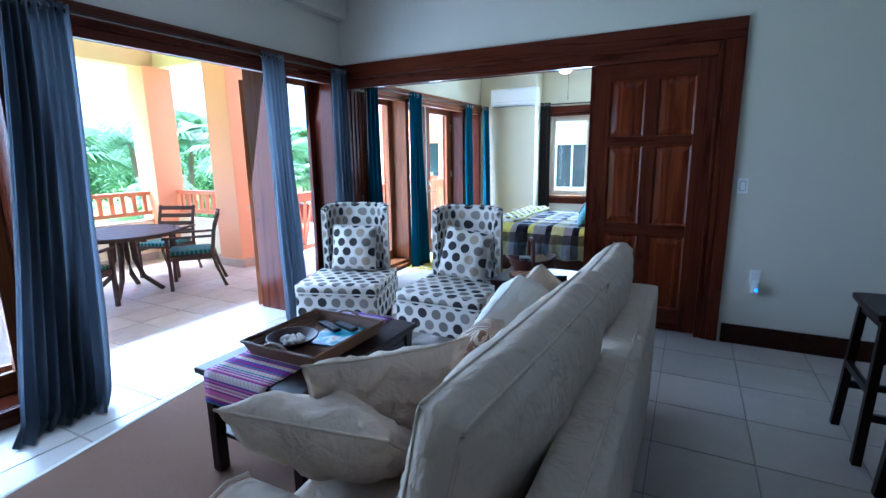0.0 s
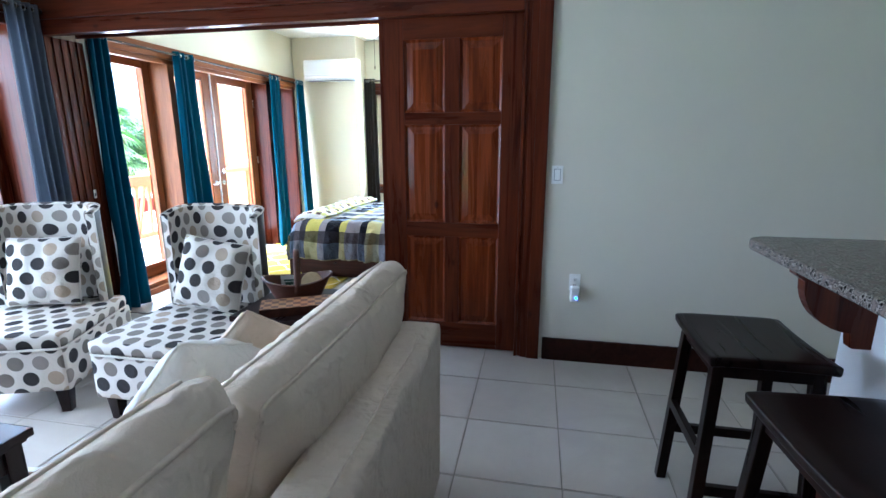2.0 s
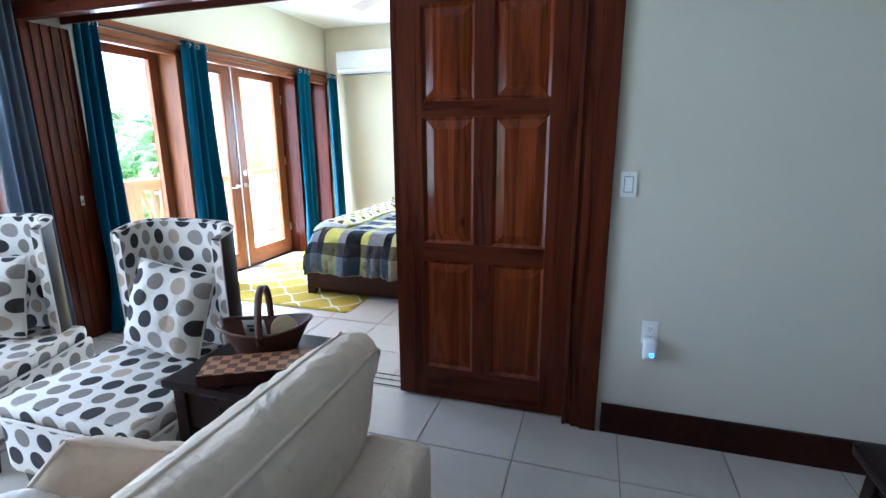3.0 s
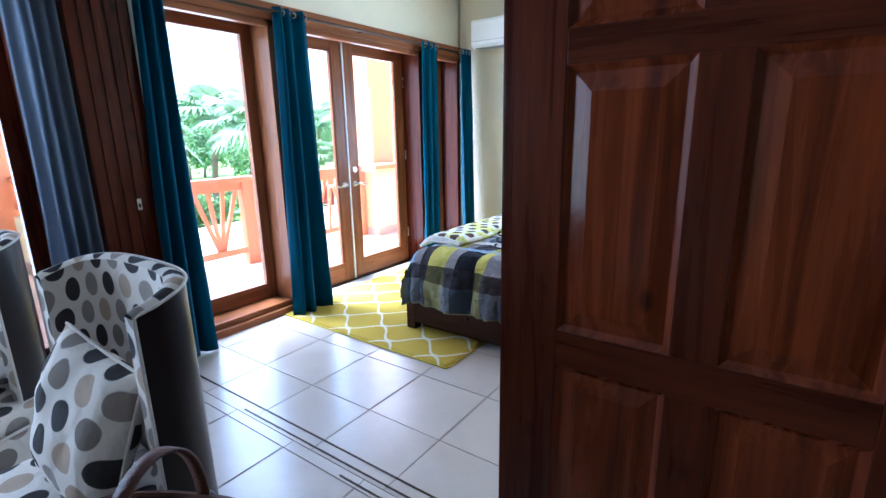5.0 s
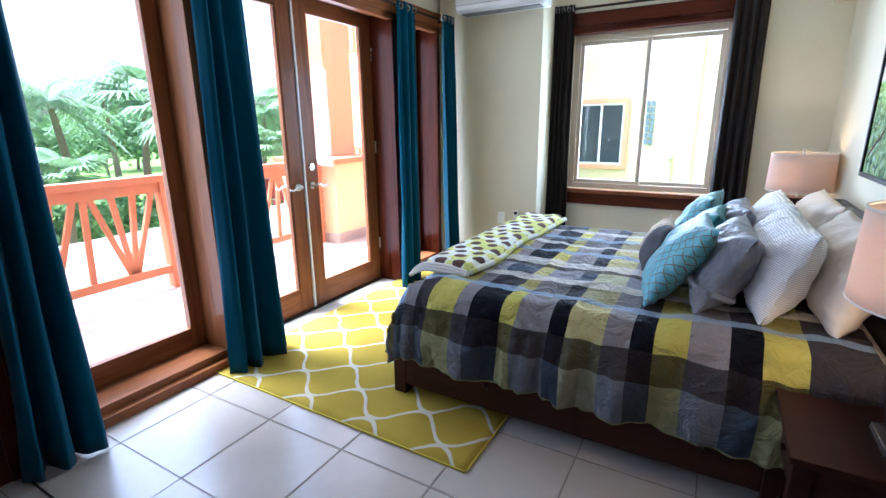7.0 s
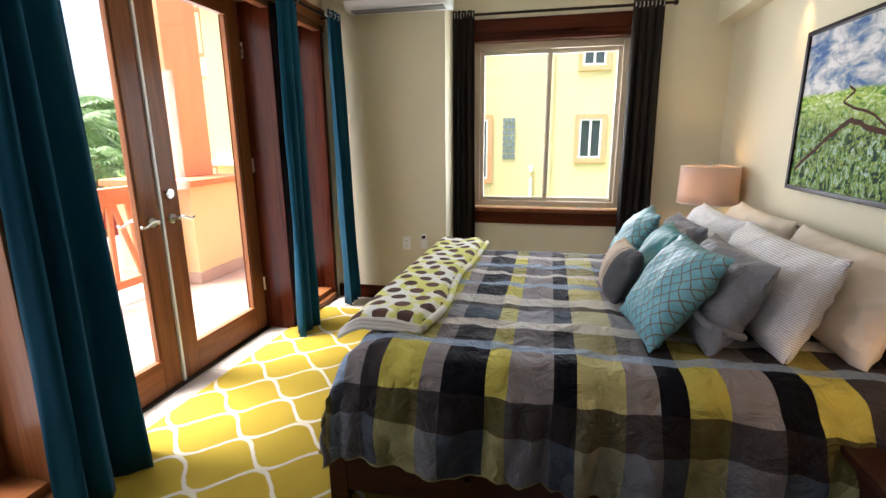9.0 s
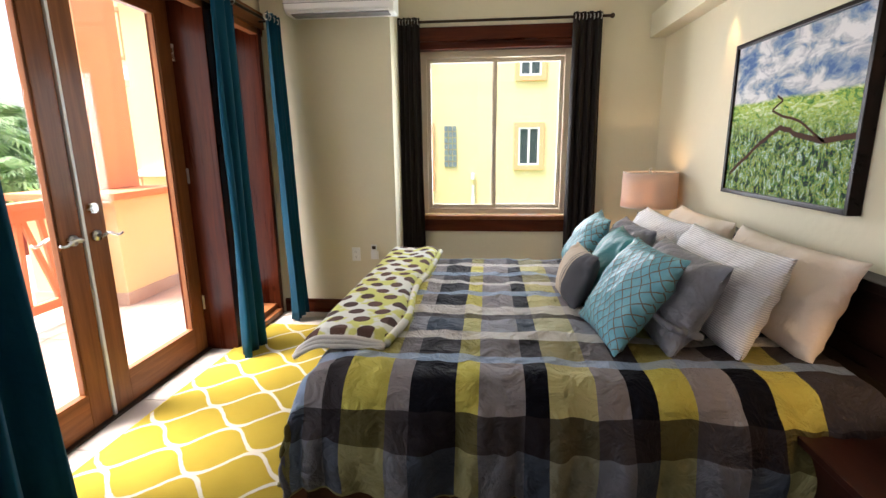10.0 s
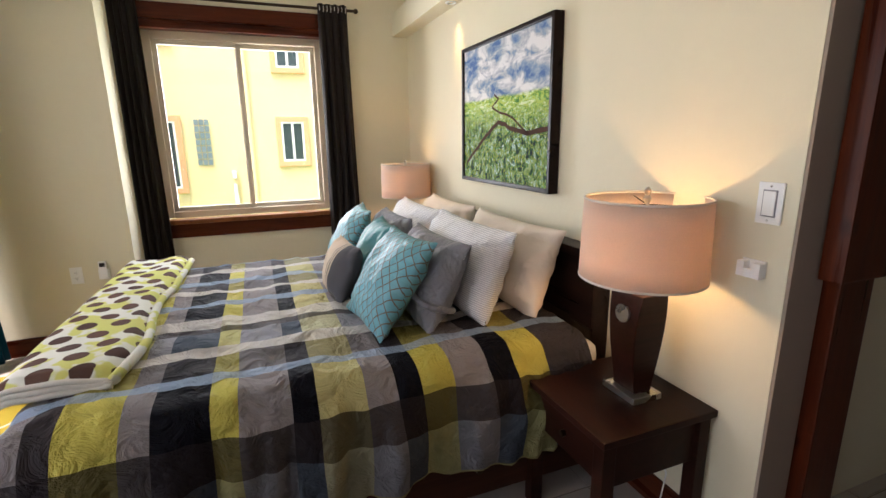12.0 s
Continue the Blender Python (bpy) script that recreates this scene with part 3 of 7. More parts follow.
def door_leaf(name, hinge, width, angle, free_dir, label, handles=True, lock=False):
    """A glazed leaf hinged at a point; angle turns it about its hinge."""
    d = thing(name, pose(*hinge, 0, 0, angle), label, "door", kind="structure")
    st, t, z0, z1 = 0.125, 0.045, 0.012, 2.30
    s = free_dir
    ys = sorted((0, s * width))
    for a, b in ((ys[0], ys[0] + st), (ys[1] - st, ys[1])):
        part("stile", boxes((-t / 2, t / 2, a, b, z0, z1), bevel=0.005), wood_honey, d)
    for a, b in ((z0, z0 + 0.19), (z1 - st + 0.02, z1)):
        part("rail", boxes((-t / 2 + 0.001, t / 2 - 0.001, ys[0] + st, ys[1] - st, a, b), bevel=0.004), wood_honey_y, d)
    p = part("pane", boxes((-0.004, 0.004, ys[0] + st - 0.01, ys[1] - st + 0.01, z0 + 0.18, z1 - st + 0.03)), glass, d)
    p.visible_shadow = False
    bm = bmesh.new()
    for a, b in ((ys[0] + st, ys[0] + st + 0.012), (ys[1] - st - 0.012, ys[1] - st)):
        add_box(bm, -0.016, 0.016, a, b, z0 + 0.19, z1 - st + 0.02, 0.003)
    part("bead", bm, wood_honey, d)
    if handles:
        yh = s * (width - 0.06)
        for side in (-1, 1):
            bm = lever(d, side, yh, 0.98, side * t / 2)
            pts = [(side * (t / 2 + 0.05), yh + s * 0.01 - s * 0.13 * k / 6, 0.98 + 0.012 * math.sin(k * 1.0)) for k in range(7)]
            add_tube(bm, pts, 0.009, 8, 0.006)
            part("lever_handle", bm, metal_steel, d, "brushed steel lever handle", smooth=True)
        if lock:
            for side in (-1, 1):
                bm = bmesh.new()
                add_tube(bm, [(side * t / 2, yh, 1.12), (side * (t / 2 + 0.014), yh, 1.12)], 0.027, 20)
                add_tube(bm, [(side * (t / 2 + 0.014), yh, 1.12), (side * (t / 2 + 0.02), yh, 1.12)], 0.018, 16)
                part("deadbolt", bm, metal_steel, d, "round steel deadbolt", smooth=False)
    for z in (0.35, 1.23, 2.0):
        bm = bmesh.new()
        add_tube(bm, [(0.03, -s * 0.004, z - 0.05), (0.03, -s * 0.004, z + 0.05)], 0.008, 8)
        add_box(bm, 0.018, 0.026, -0.04 if s > 0 else 0.0, 0.0 if s > 0 else 0.04, z - 0.05, z + 0.05)
        part("hinge", bm, metal_steel, d, "steel butt hinge")
    return d


# bedroom front: fixed window, double door, narrow fixed window
XD = -3.84
fixed_window("window_1", 6.60, 7.42, 0.10, 2.30, XD)
post("post_bedroom_1", 6.54, 6.60, WOX + 0.01, WX + 0.01, 0, 2.32)
post("post_bedroom_2", 7.42, 7.50, WOX + 0.01, WX + 0.012, 0, 2.32, wood_honey)
post("post_bedroom_3", 9.24, 9.37, WOX + 0.01, WX + 0.012, 0, 2.32)
post("post_bedroom_4", 9.965, 10.02, WOX + 0.01, WX + 0.012, 0, 2.32)
structure("sill_1", boxes((WOX + 0.02, WX - 0.02, 6.60, 7.42, 0, 0.10), (WOX + 0.02, WX + 0.02, 6.60, 7.42, 0, 0.055), bevel=0.005), wood_honey_y, "raised varnished wooden window sill", "sill")
structure("sill_3", boxes((WOX + 0.02, WX - 0.02, 9.37, 9.965, 0, 0.10), (WOX + 0.02, WX + 0.02, 9.37, 9.965, 0, 0.055), bevel=0.005), wood_honey_y, "raised varnished wooden window sill", "sill")
fixed_window("window_3", 9.37, 9.965, 0.10, 2.30, XD)
door_leaf("door_bedroom_left", (XD, 7.502, 0), 0.852, 0, 1, "closed glazed wooden garden door with steel lever", lock=False)
door_leaf("door_bedroom_right", (XD, 9.238, 0), 0.86, 0, -1, "closed glazed wooden garden door with lever and deadbolt", lock=True)
structure("trim_astragal", boxes((XD - 0.03, XD + 0.033, 8.357, 8.374, 0.012, 2.30), bevel=0.003), white_plastic, "pale weather strip between door leaves", "trim")
structure("threshold_bedroom", boxes((WOX + 0.02, XD + 0.05, 7.5, 9.24, 0.0005, 0.0115), bevel=0.002), metal_bronze, "low dark metal door threshold", "threshold")
structure("trim_bedroom_head", boxes((WX - 0.01, WX + 0.028, 6.55, 10.05, 2.30, 2.42), (WX - 0.05, WX + 0.012, 6.55, 10.05, 2.255, 2.30), bevel=0.005), wood_honey_y, "red-brown wooden head casing over garden doors", "casing")
structure("trim_bedroom_lining", boxes((WOX + 0.01, WX - 0.051, 6.6, 10.02, 2.301, 2.319)), wood_honey_y, "wooden lining of window head", "casing")

# living front: left fixed window, open double door, right fixed window
XL = -3.87
fixed_window("window_4", 2.1, 3.10, 0.10, 2.38, XL)
fixed_window("window_5", 1.38, 2.1, 0.10, 2.38, XL)
fixed_window("window_6", 5.30, 5.93, 0.10, 2.38, XL, wood_red)
post("post_living_1", 3.10, 3.28, WOX + 0.01, WX + 0.012, 0, 2.40)
post("post_living_2", 5.16, 5.30, WOX - 0.05, WX + 0.012, 0, 2.40)
post("post_living_3", 5.93, 6.0, WOX + 0.01, WX + 0.012, 0, 2.40)
structure("sill_4", boxes((WOX + 0.02, WX + 0.02, 1.35, 3.10, 0, 0.10), bevel=0.005), wood_red_y, "raised varnished wooden window sill", "sill")
structure("sill_6", boxes((WOX + 0.02, WX + 0.02, 5.30, 5.93, 0, 0.10), bevel=0.005), wood_red_y, "raised varnished wooden window sill", "sill")
structure("trim_living_head", boxes((WX - 0.01, WX + 0.03, 1.3, 6.11, 2.38, 2.52), (WX - 0.05, WX + 0.014, 1.3, 6.06, 2.31, 2.38), bevel=0.005), wood_red_y, "dark red-brown wooden head casing", "casing")
door_leaf("door_living_right", (WOX - 0.09, 5.175, 0), 0.86, 47, 1, "glazed wooden garden door folded open against terrace wall")
door_leaf("door_living_left", (WOX - 0.09, 3.265, 0), 0.86, -12, -1, "glazed wooden garden door folded open against terrace wall")

# bedroom window to the north
win = thing("window_2", (0, 0, 0), "white two-pane sliding window in red-brown wooden casing", "window", kind="structure")
yw = WN + 0.10
part("casing", boxes((-2.50, -2.42, WN - 0.03, WN + 0.05, 0.73, 2.26), bevel=0.005), wood_honey, win)
part("casing", boxes((-1.14, -1.06, WN - 0.03, WN + 0.05, 0.73, 2.26), bevel=0.005), wood_honey, win)
part("casing", boxes((-2.50, -1.06, WN - 0.032, WN + 0.05, 2.26, 2.37), (-2.42, -1.14, WN - 0.015, WN + 0.10, 2.20, 2.26), bevel=0.005), wood_red_x, win)
part("sill", boxes((-2.44, -1.12, WN - 0.05, WN + 0.06, 0.765, 0.80), bevel=0.008), wood_honey, win)
part("apron", boxes((-2.46, -1.10, WN - 0.024, WN - 0.002, 0.655, 0.762), bevel=0.004), wood_red_x, win)
for a, b, c, d in ((-2.419, -2.365, 0.801, 2.199), (-1.19, -1.141, 0.801, 2.199), (-2.365, -1.19, 0.801, 0.85), (-2.365, -1.19, 2.14, 2.199)):
    part("vinyl_frame", boxes((a, b, yw - 0.03, yw + 0.05, c, d), bevel=0.006), beige_vinyl, win)
for (a, b), dy in (((-2.365, -1.755), 0.0), ((-1.80, -1.19), 0.028)):
    sash = part("sash", boxes((a, a + 0.035, yw + dy - 0.01, yw + dy + 0.014, 0.85, 2.14), (b - 0.035, b, yw + dy - 0.01, yw + dy + 0.014, 0.85, 2.14),
                              (a + 0.035, b - 0.035, yw + dy - 0.009, yw + dy + 0.013, 0.85, 0.885), (a + 0.035, b - 0.035, yw + dy - 0.009, yw + dy + 0.013, 2.105, 2.14), bevel=0.004), beige_vinyl, win)
    p = part("pane", boxes((a + 0.03, b - 0.03, yw + dy, yw + dy + 0.006, 0.88, 2.11)), glass, sash)
    p.visible_shadow = False

# thin sheet over the wall's end; its taupe puts the shade there into colour
structure("shaded_wall_end", boxes((HX + 0.001, HX + 0.139, 7.072, 7.0815, 0, CEIL_B)), taupe_shade, "end of headboard wall with its shade in taupe colour", "trim")
# dark casing of the dressing passage beyond the headboard wall
structure("trim_passage", boxes((HX + 0.145, HX + 0.30, 7.03, 7.13, 0, 2.3), (HX + 0.09, HX + 0.30, 7.00, 7.06, 1.0, 2.3), bevel=0.006), wood_red, "dark wooden casing of dressing passage", "casing")


# floors
def tile_floor(name, x0, x1, y0, y1, px, py, ox, oy, z, material, label, near, joint=0.0045, turn=0):
    """Square tiles with recessed joints: the near ones as parts, the rest joined."""
    base = structure(name, boxes((x0, x1, y0, y1, z - 0.12, z - 0.0035)), grout, label, "floor")
    bm = bmesh.new()
    add_box(bm, -px / 2 + joint / 2, px / 2 - joint / 2, -py / 2 + joint / 2, py / 2 - joint / 2, -0.008, 0, 0.0)
    top = [e for e in bm.edges if all(v.co.z > -0.001 for v in e.verts)]
    bmesh.ops.bevel(bm, geom=top, offset=0.003, segments=2, affect="EDGES")
    shared = finish(name + "_tile", bm, material)
    rest_v, rest_f = [], []
    i0, i1 = math.floor((x0 - ox) / px), math.ceil((x1 - ox) / px)
    j0, j1 = math.floor((y0 - oy) / py), math.ceil((y1 - oy) / py)
    for i in range(i0, i1):
        for j in range(j0, j1):
            a, b, c, d = ox + i * px, ox + (i + 1) * px, oy + j * py, oy + (j + 1) * py
            ca, cb, cc, cd = max(a, x0), min(b, x1), max(c, y0), min(d, y1)
            if cb - ca < 0.02 or cd - cc < 0.02:
                continue
            whole = cb - ca > px - 0.001 and cd - cc > py - 0.001
            if whole and near(a, c):
                o = new("tile", shared)
                o.parent = base
                o.location = ((a + b) / 2, (c + d) / 2, z + random.uniform(-0.0004, 0.0004))
                o.rotation_euler[2] = 0
            else:
                k, g = len(rest_v), joint / 2
                rest_v += [(ca + g, cc + g, z), (cb - g, cc + g, z), (cb - g, cd - g, z), (ca + g, cd - g, z),
                           (ca + g, cc + g, z - 0.006), (cb - g, cc + g, z - 0.006), (cb - g, cd - g, z - 0.006), (ca + g, cd - g, z - 0.006)]
                rest_f += [(k, k + 1, k + 2, k + 3), (k, k + 4, k + 5, k + 1), (k + 1, k + 5, k + 6, k + 2), (k + 2, k + 6, k + 7, k + 3), (k + 3, k + 7, k + 4, k)]
    if rest_f:
        me = bpy.data.meshes.new("cut_tiles")
        me.from_pydata(rest_v, [], rest_f)
        me.materials.append(material)
        o = new("cut_tiles", me)
        o.parent = base
        o["kind"] = "stuff"
    return base


# ---- terrace ----
structure("ceiling_terrace", boxes((-8.2, WOX - 0.002, -1.2, 6.95, 3.25, 3.41)), ceiling_paint, "white painted terrace ceiling", "ceiling")


def block(name, specs, material, label, category, bevel=0.01):
    return structure(name, boxes(*specs, bevel=bevel), material, label, category)


block("beam_terrace", ((-7.80, -7.50, -1.1, 6.76, 2.90, 3.245), (-7.50, WOX - 0.04, 6.50, 6.76, 2.90, 3.245), (-7.50, WOX - 0.04, 1.0, 1.24, 2.90, 3.245)), yellow_stucco, "pale yellow terrace roof beam", "beam")
block("wall_west_outside", ((WOX - 0.03, WOX - 0.003, 5.99, 6.53, -0.02, 3.245), (WOX - 0.03, WOX - 0.003, 1.3, 10.05, 2.40, 3.245), (WOX - 0.03, WOX - 0.003, -1.1, 1.34, -0.02, 3.245), (WOX - 0.03, WOX - 0.003, 10.03, 10.9, -0.02, 3.245)), salmon, "salmon stucco outer wall", "wall", 0.003)


def column(x, y, s, m=None):
    c = thing("column", (x, y, -0.02), "square orange stucco terrace column with tiled foot", "column", "terrace columns")
    part("shaft", boxes((-s / 2, s / 2, -s / 2, s / 2, 0.0, 2.925), bevel=0.012), m or salmon, c)
    part("tile_foot", boxes((-s / 2 - 0.012, s / 2 + 0.012, -s / 2 - 0.012, s / 2 + 0.012, 0.0, 0.12), bevel=0.004), terrace_tile, c, "tiled foot")
    return c


column(-6.02, 6.62, 0.46)
column(-7.64, 6.50, 0.44)
column(-7.64, 1.2, 0.44)


def low_wall(x0, x1, y0, y1):
    w = thing("parapet", (0, 0, 0), "pale stucco parapet under orange balustrade", "parapet", "parapets")
    part("wall", boxes((x0, x1, y0, y1, -0.02, 0.62), bevel=0.008), cream_stucco, w)
    part("tile_foot", boxes((x0 - 0.01, x1 + 0.01, y0 - 0.01, y1 + 0.01, -0.02, 0.10), bevel=0.003), terrace_tile, w)
    return w


def balustrade(p, q, z0, z1, step, label):
    """An orange rail with upright balusters."""
    p, q = Vector(p), Vector(q)
    n = (q - p).length
    ang = math.degrees(math.atan2(q.y - p.y, q.x - p.x))
    b = thing("balustrade", pose(p.x, p.y, 0, 0, 0, ang), label, "railing", "terrace railings")
    part("top_rail", boxes((0, n, -0.045, 0.045, z1 - 0.06, z1), bevel=0.008), orange_wood, b)
    part("bottom_rail", boxes((0, n, -0.035, 0.035, z0, z0 + 0.06), bevel=0.006), orange_wood, b)
    k = int(n / step)
    for i in range(k):
        x = (i + 0.5) * n / k
        part("baluster", boxes((x - 0.03, x + 0.03, -0.02, 0.02, z0 + 0.06, z1 - 0.06), bevel=0.004), orange_wood, b)
    return b


low_wall(-7.74, -7.60, 1.43, 6.27)
balustrade((-7.66, 1.42), (-7.66, 6.28), 0.70, 1.06, 0.16, "orange painted balustrade above low terrace wall")
low_wall(-7.41, -6.26, 6.56, 6.70)
balustrade((-7.415, 6.63), (-6.255, 6.63), 0.70, 1.06, 0.13, "short orange painted balustrade between columns")


def vee_rail(y0, y1, x, label="orange wooden balcony railing with slanted slats"):
    """A balcony rail whose slats lean in pairs."""
    r = thing("balcony_railing", (x, 0, -0.02), label, "railing", "balcony railings")
    part("top_rail", boxes((-0.055, 0.055, y0, y1, 0.975, 1.035), bevel=0.008), orange_wood, r)
    part("under_rail", boxes((-0.025, 0.025, y0, y1, 0.885, 0.975), bevel=0.005), orange_wood, r)
    part("bottom_rail", boxes((-0.03, 0.03, y0, y1, 0.14, 0.215), bevel=0.006), orange_wood, r)
    for y in (y0 + 0.05, y1 - 0.05):
        part("post", boxes((-0.05, 0.05, y - 0.05, y + 0.05, 0.0, 0.974), bevel=0.006), orange_wood, r)
    n = max(1, round((y1 - y0 - 0.2) / 0.52))
    w = (y1 - y0 - 0.2) / n
    for i in range(n):
        a = y0 + 0.1 + i * w
        for b0, t0 in ((0.50, 0.10), (0.50, 0.36), (0.50, 0.64), (0.50, 0.90), (0.02, 0.02)):
            yb, yt = a + (0.5 + (b0 - 0.5) + (t0 - 0.5) * 0.12) * w, a + t0 * w
            bm = bmesh.new()
            add_box(bm, -0.016, 0.016, -0.022, 0.022, 0.215, 0.885, 0.003)
            for v in bm.verts:
                k = (v.co.z - 0.215) / 0.67
                v.co.y += yb + (yt - yb) * k
            part("slat", bm, orange_wood, r)
    return r


vee_rail(6.86, 8.26, -5.42)
vee_rail(8.26, 10.15, -5.42)
pier = thing("terrace_pier", (0, 0, 0), "pale yellow stucco pier with orange cap and tiled foot", "pier")
part("pier_body", boxes((-6.08, -5.15, 10.16, 10.94, -0.02, 0.965), bevel=0.012), yellow_stucco, pier)
part("pier_cap", boxes((-6.15, -5.08, 10.09, 11.01, 0.966, 1.03), bevel=0.012), orange_wood, pier, "wide orange cap")
part("tile_foot", boxes((-6.10, -5.135, 10.145, 10.955, -0.02, 0.10), bevel=0.004), terrace_tile, pier)
part("pier_column", boxes((-6.08, -5.48, 10.42, 10.94, 1.031, 5.6), bevel=0.012), salmon, pier, "salmon stucco column")
vee_rail(11.02, 13.1, -5.22)

# dining set
stripe_pad = Tree("green_striped_pad")
u_, v_, c_, r_ = uv_cells(stripe_pad, 0.05, 0.05)
pad_mat = stripe_pad.done(stripe_pad.ramp(stripe_pad.math("FRACT", u_), [(0.0, (0.02, 0.10, 0.11)), (0.4, (0.07, 0.24, 0.22)), (0.6, (0.30, 0.30, 0.10)), (0.75, (0.03, 0.12, 0.14))], "CONSTANT"), 0.9)
TZ = -0.02
tab = thing("patio_table", (-6.05, 4.93, TZ), "round weathered wooden patio table with slatted top", "table")
for i in range(13):
    y0 = -0.60 + i * 1.2 / 13
    ym = y0 + 0.6 / 13
    half = math.sqrt(max(0.0, 0.585 ** 2 - ym ** 2))
    if half > 0.08:
        part("slat", boxes((-half, half, y0 + 0.004, y0 + 1.2 / 13 - 0.004, 0.715, 0.735), bevel=0.003), wood_teak, tab)
part("rim", add_lathe(bmesh.new(), [(0.56, 0.69), (0.62, 0.69), (0.625, 0.735), (0.585, 0.738), (0.58, 0.71)], 0, 0, 44), wood_teak, tab)
for k in range(4):
    a = math.pi / 4 + k * math.pi / 2
    bm = bmesh.new()
    pts = [(0.10 * math.cos(a), 0.10 * math.sin(a), 0.70), (0.11 * math.cos(a), 0.11 * math.sin(a), 0.40), (0.18 * math.cos(a), 0.18 * math.sin(a), 0.18), (0.38 * math.cos(a), 0.38 * math.sin(a), 0.0)]
    part("leg", add_tube(bm, pts, 0.035, 8, 0.028), wood_teak, tab)
part("brace", boxes((-0.45, 0.45, -0.03, 0.03, 0.64, 0.69), (-0.03, 0.03, -0.45, 0.45, 0.64, 0.689), bevel=0.004), wood_teak, tab)


def patio_chair():
    c = thing("patio_chair", (0, 0, 0), "dark wooden patio armchair with green striped seat pad", "chair", "patio chairs")
    for s in (-1, 1):
        part("front_leg", boxes((s * 0.25 - 0.02, s * 0.25 + 0.02, -0.26, -0.22, 0, 0.63), bevel=0.005), wood_teak, c)
        pts = [(s * 0.24, 0.36, 0.0), (s * 0.24, 0.27, 0.25), (s * 0.24, 0.235, 0.42), (s * 0.24, 0.27, 0.70), (s * 0.24, 0.34, 0.92)]
        part("back_post", add_tube(bmesh.new(), pts, 0.022, 8), wood_teak, c)
        part("arm", boxes((s * 0.25 - 0.028, s * 0.25 + 0.028, -0.29, 0.27, 0.63, 0.655), bevel=0.008), wood_teak, c)
        part("side_rail", boxes((s * 0.24 - 0.012, s * 0.24 + 0.012, -0.22, 0.24, 0.36, 0.415), bevel=0.003), wood_teak, c)
    for z, y in ((0.885, 0.325), (0.78, 0.292), (0.675, 0.26), (0.57, 0.245)):
        part("back_slat", boxes((-0.235, 0.235, y - 0.01, y + 0.01, z - 0.028, z + 0.028), bevel=0.004), wood_teak, c)
    part("seat", boxes((-0.25, 0.25, -0.25, 0.23, 0.40, 0.425), bevel=0.005), wood_teak, c)
    bm = boxes((-0.225, 0.225, -0.24, 0.21, 0.426, 0.475), bevel=0.018)
    box_uv(bm)
    part("seat_pad", bm, pad_mat, c, "green and teal striped seat pad", smooth=True)
    return c


pc = patio_chair()
copy_thing(pc, pose(-6.45, 5.72, TZ, 0, 0, 26))
copy_thing(pc, pose(-5.65, 4.20, TZ, 0, 0, 208))
pc.matrix_basis = pose(-5.60, 5.50, TZ, 0, 0, -38)


# ---- living room ----
dots = dotted("dotted_upholstery", (0.62, 0.57, 0.50), [(0.028, 0.024, 0.024), (0.17, 0.145, 0.12), (0.36, 0.28, 0.20), (0.028, 0.024, 0.024), (0.24, 0.21, 0.18)], 0.118, 0.088, 0.039)
shell_leather = plain("dark_brown_leather", (0.010, 0.006, 0.005), 0.32, 0, 0.15, 6, 120, 0.15, 0.5)
piping_cloth = cloth("pale_piping", (0.62, 0.58, 0.52), 0.9)


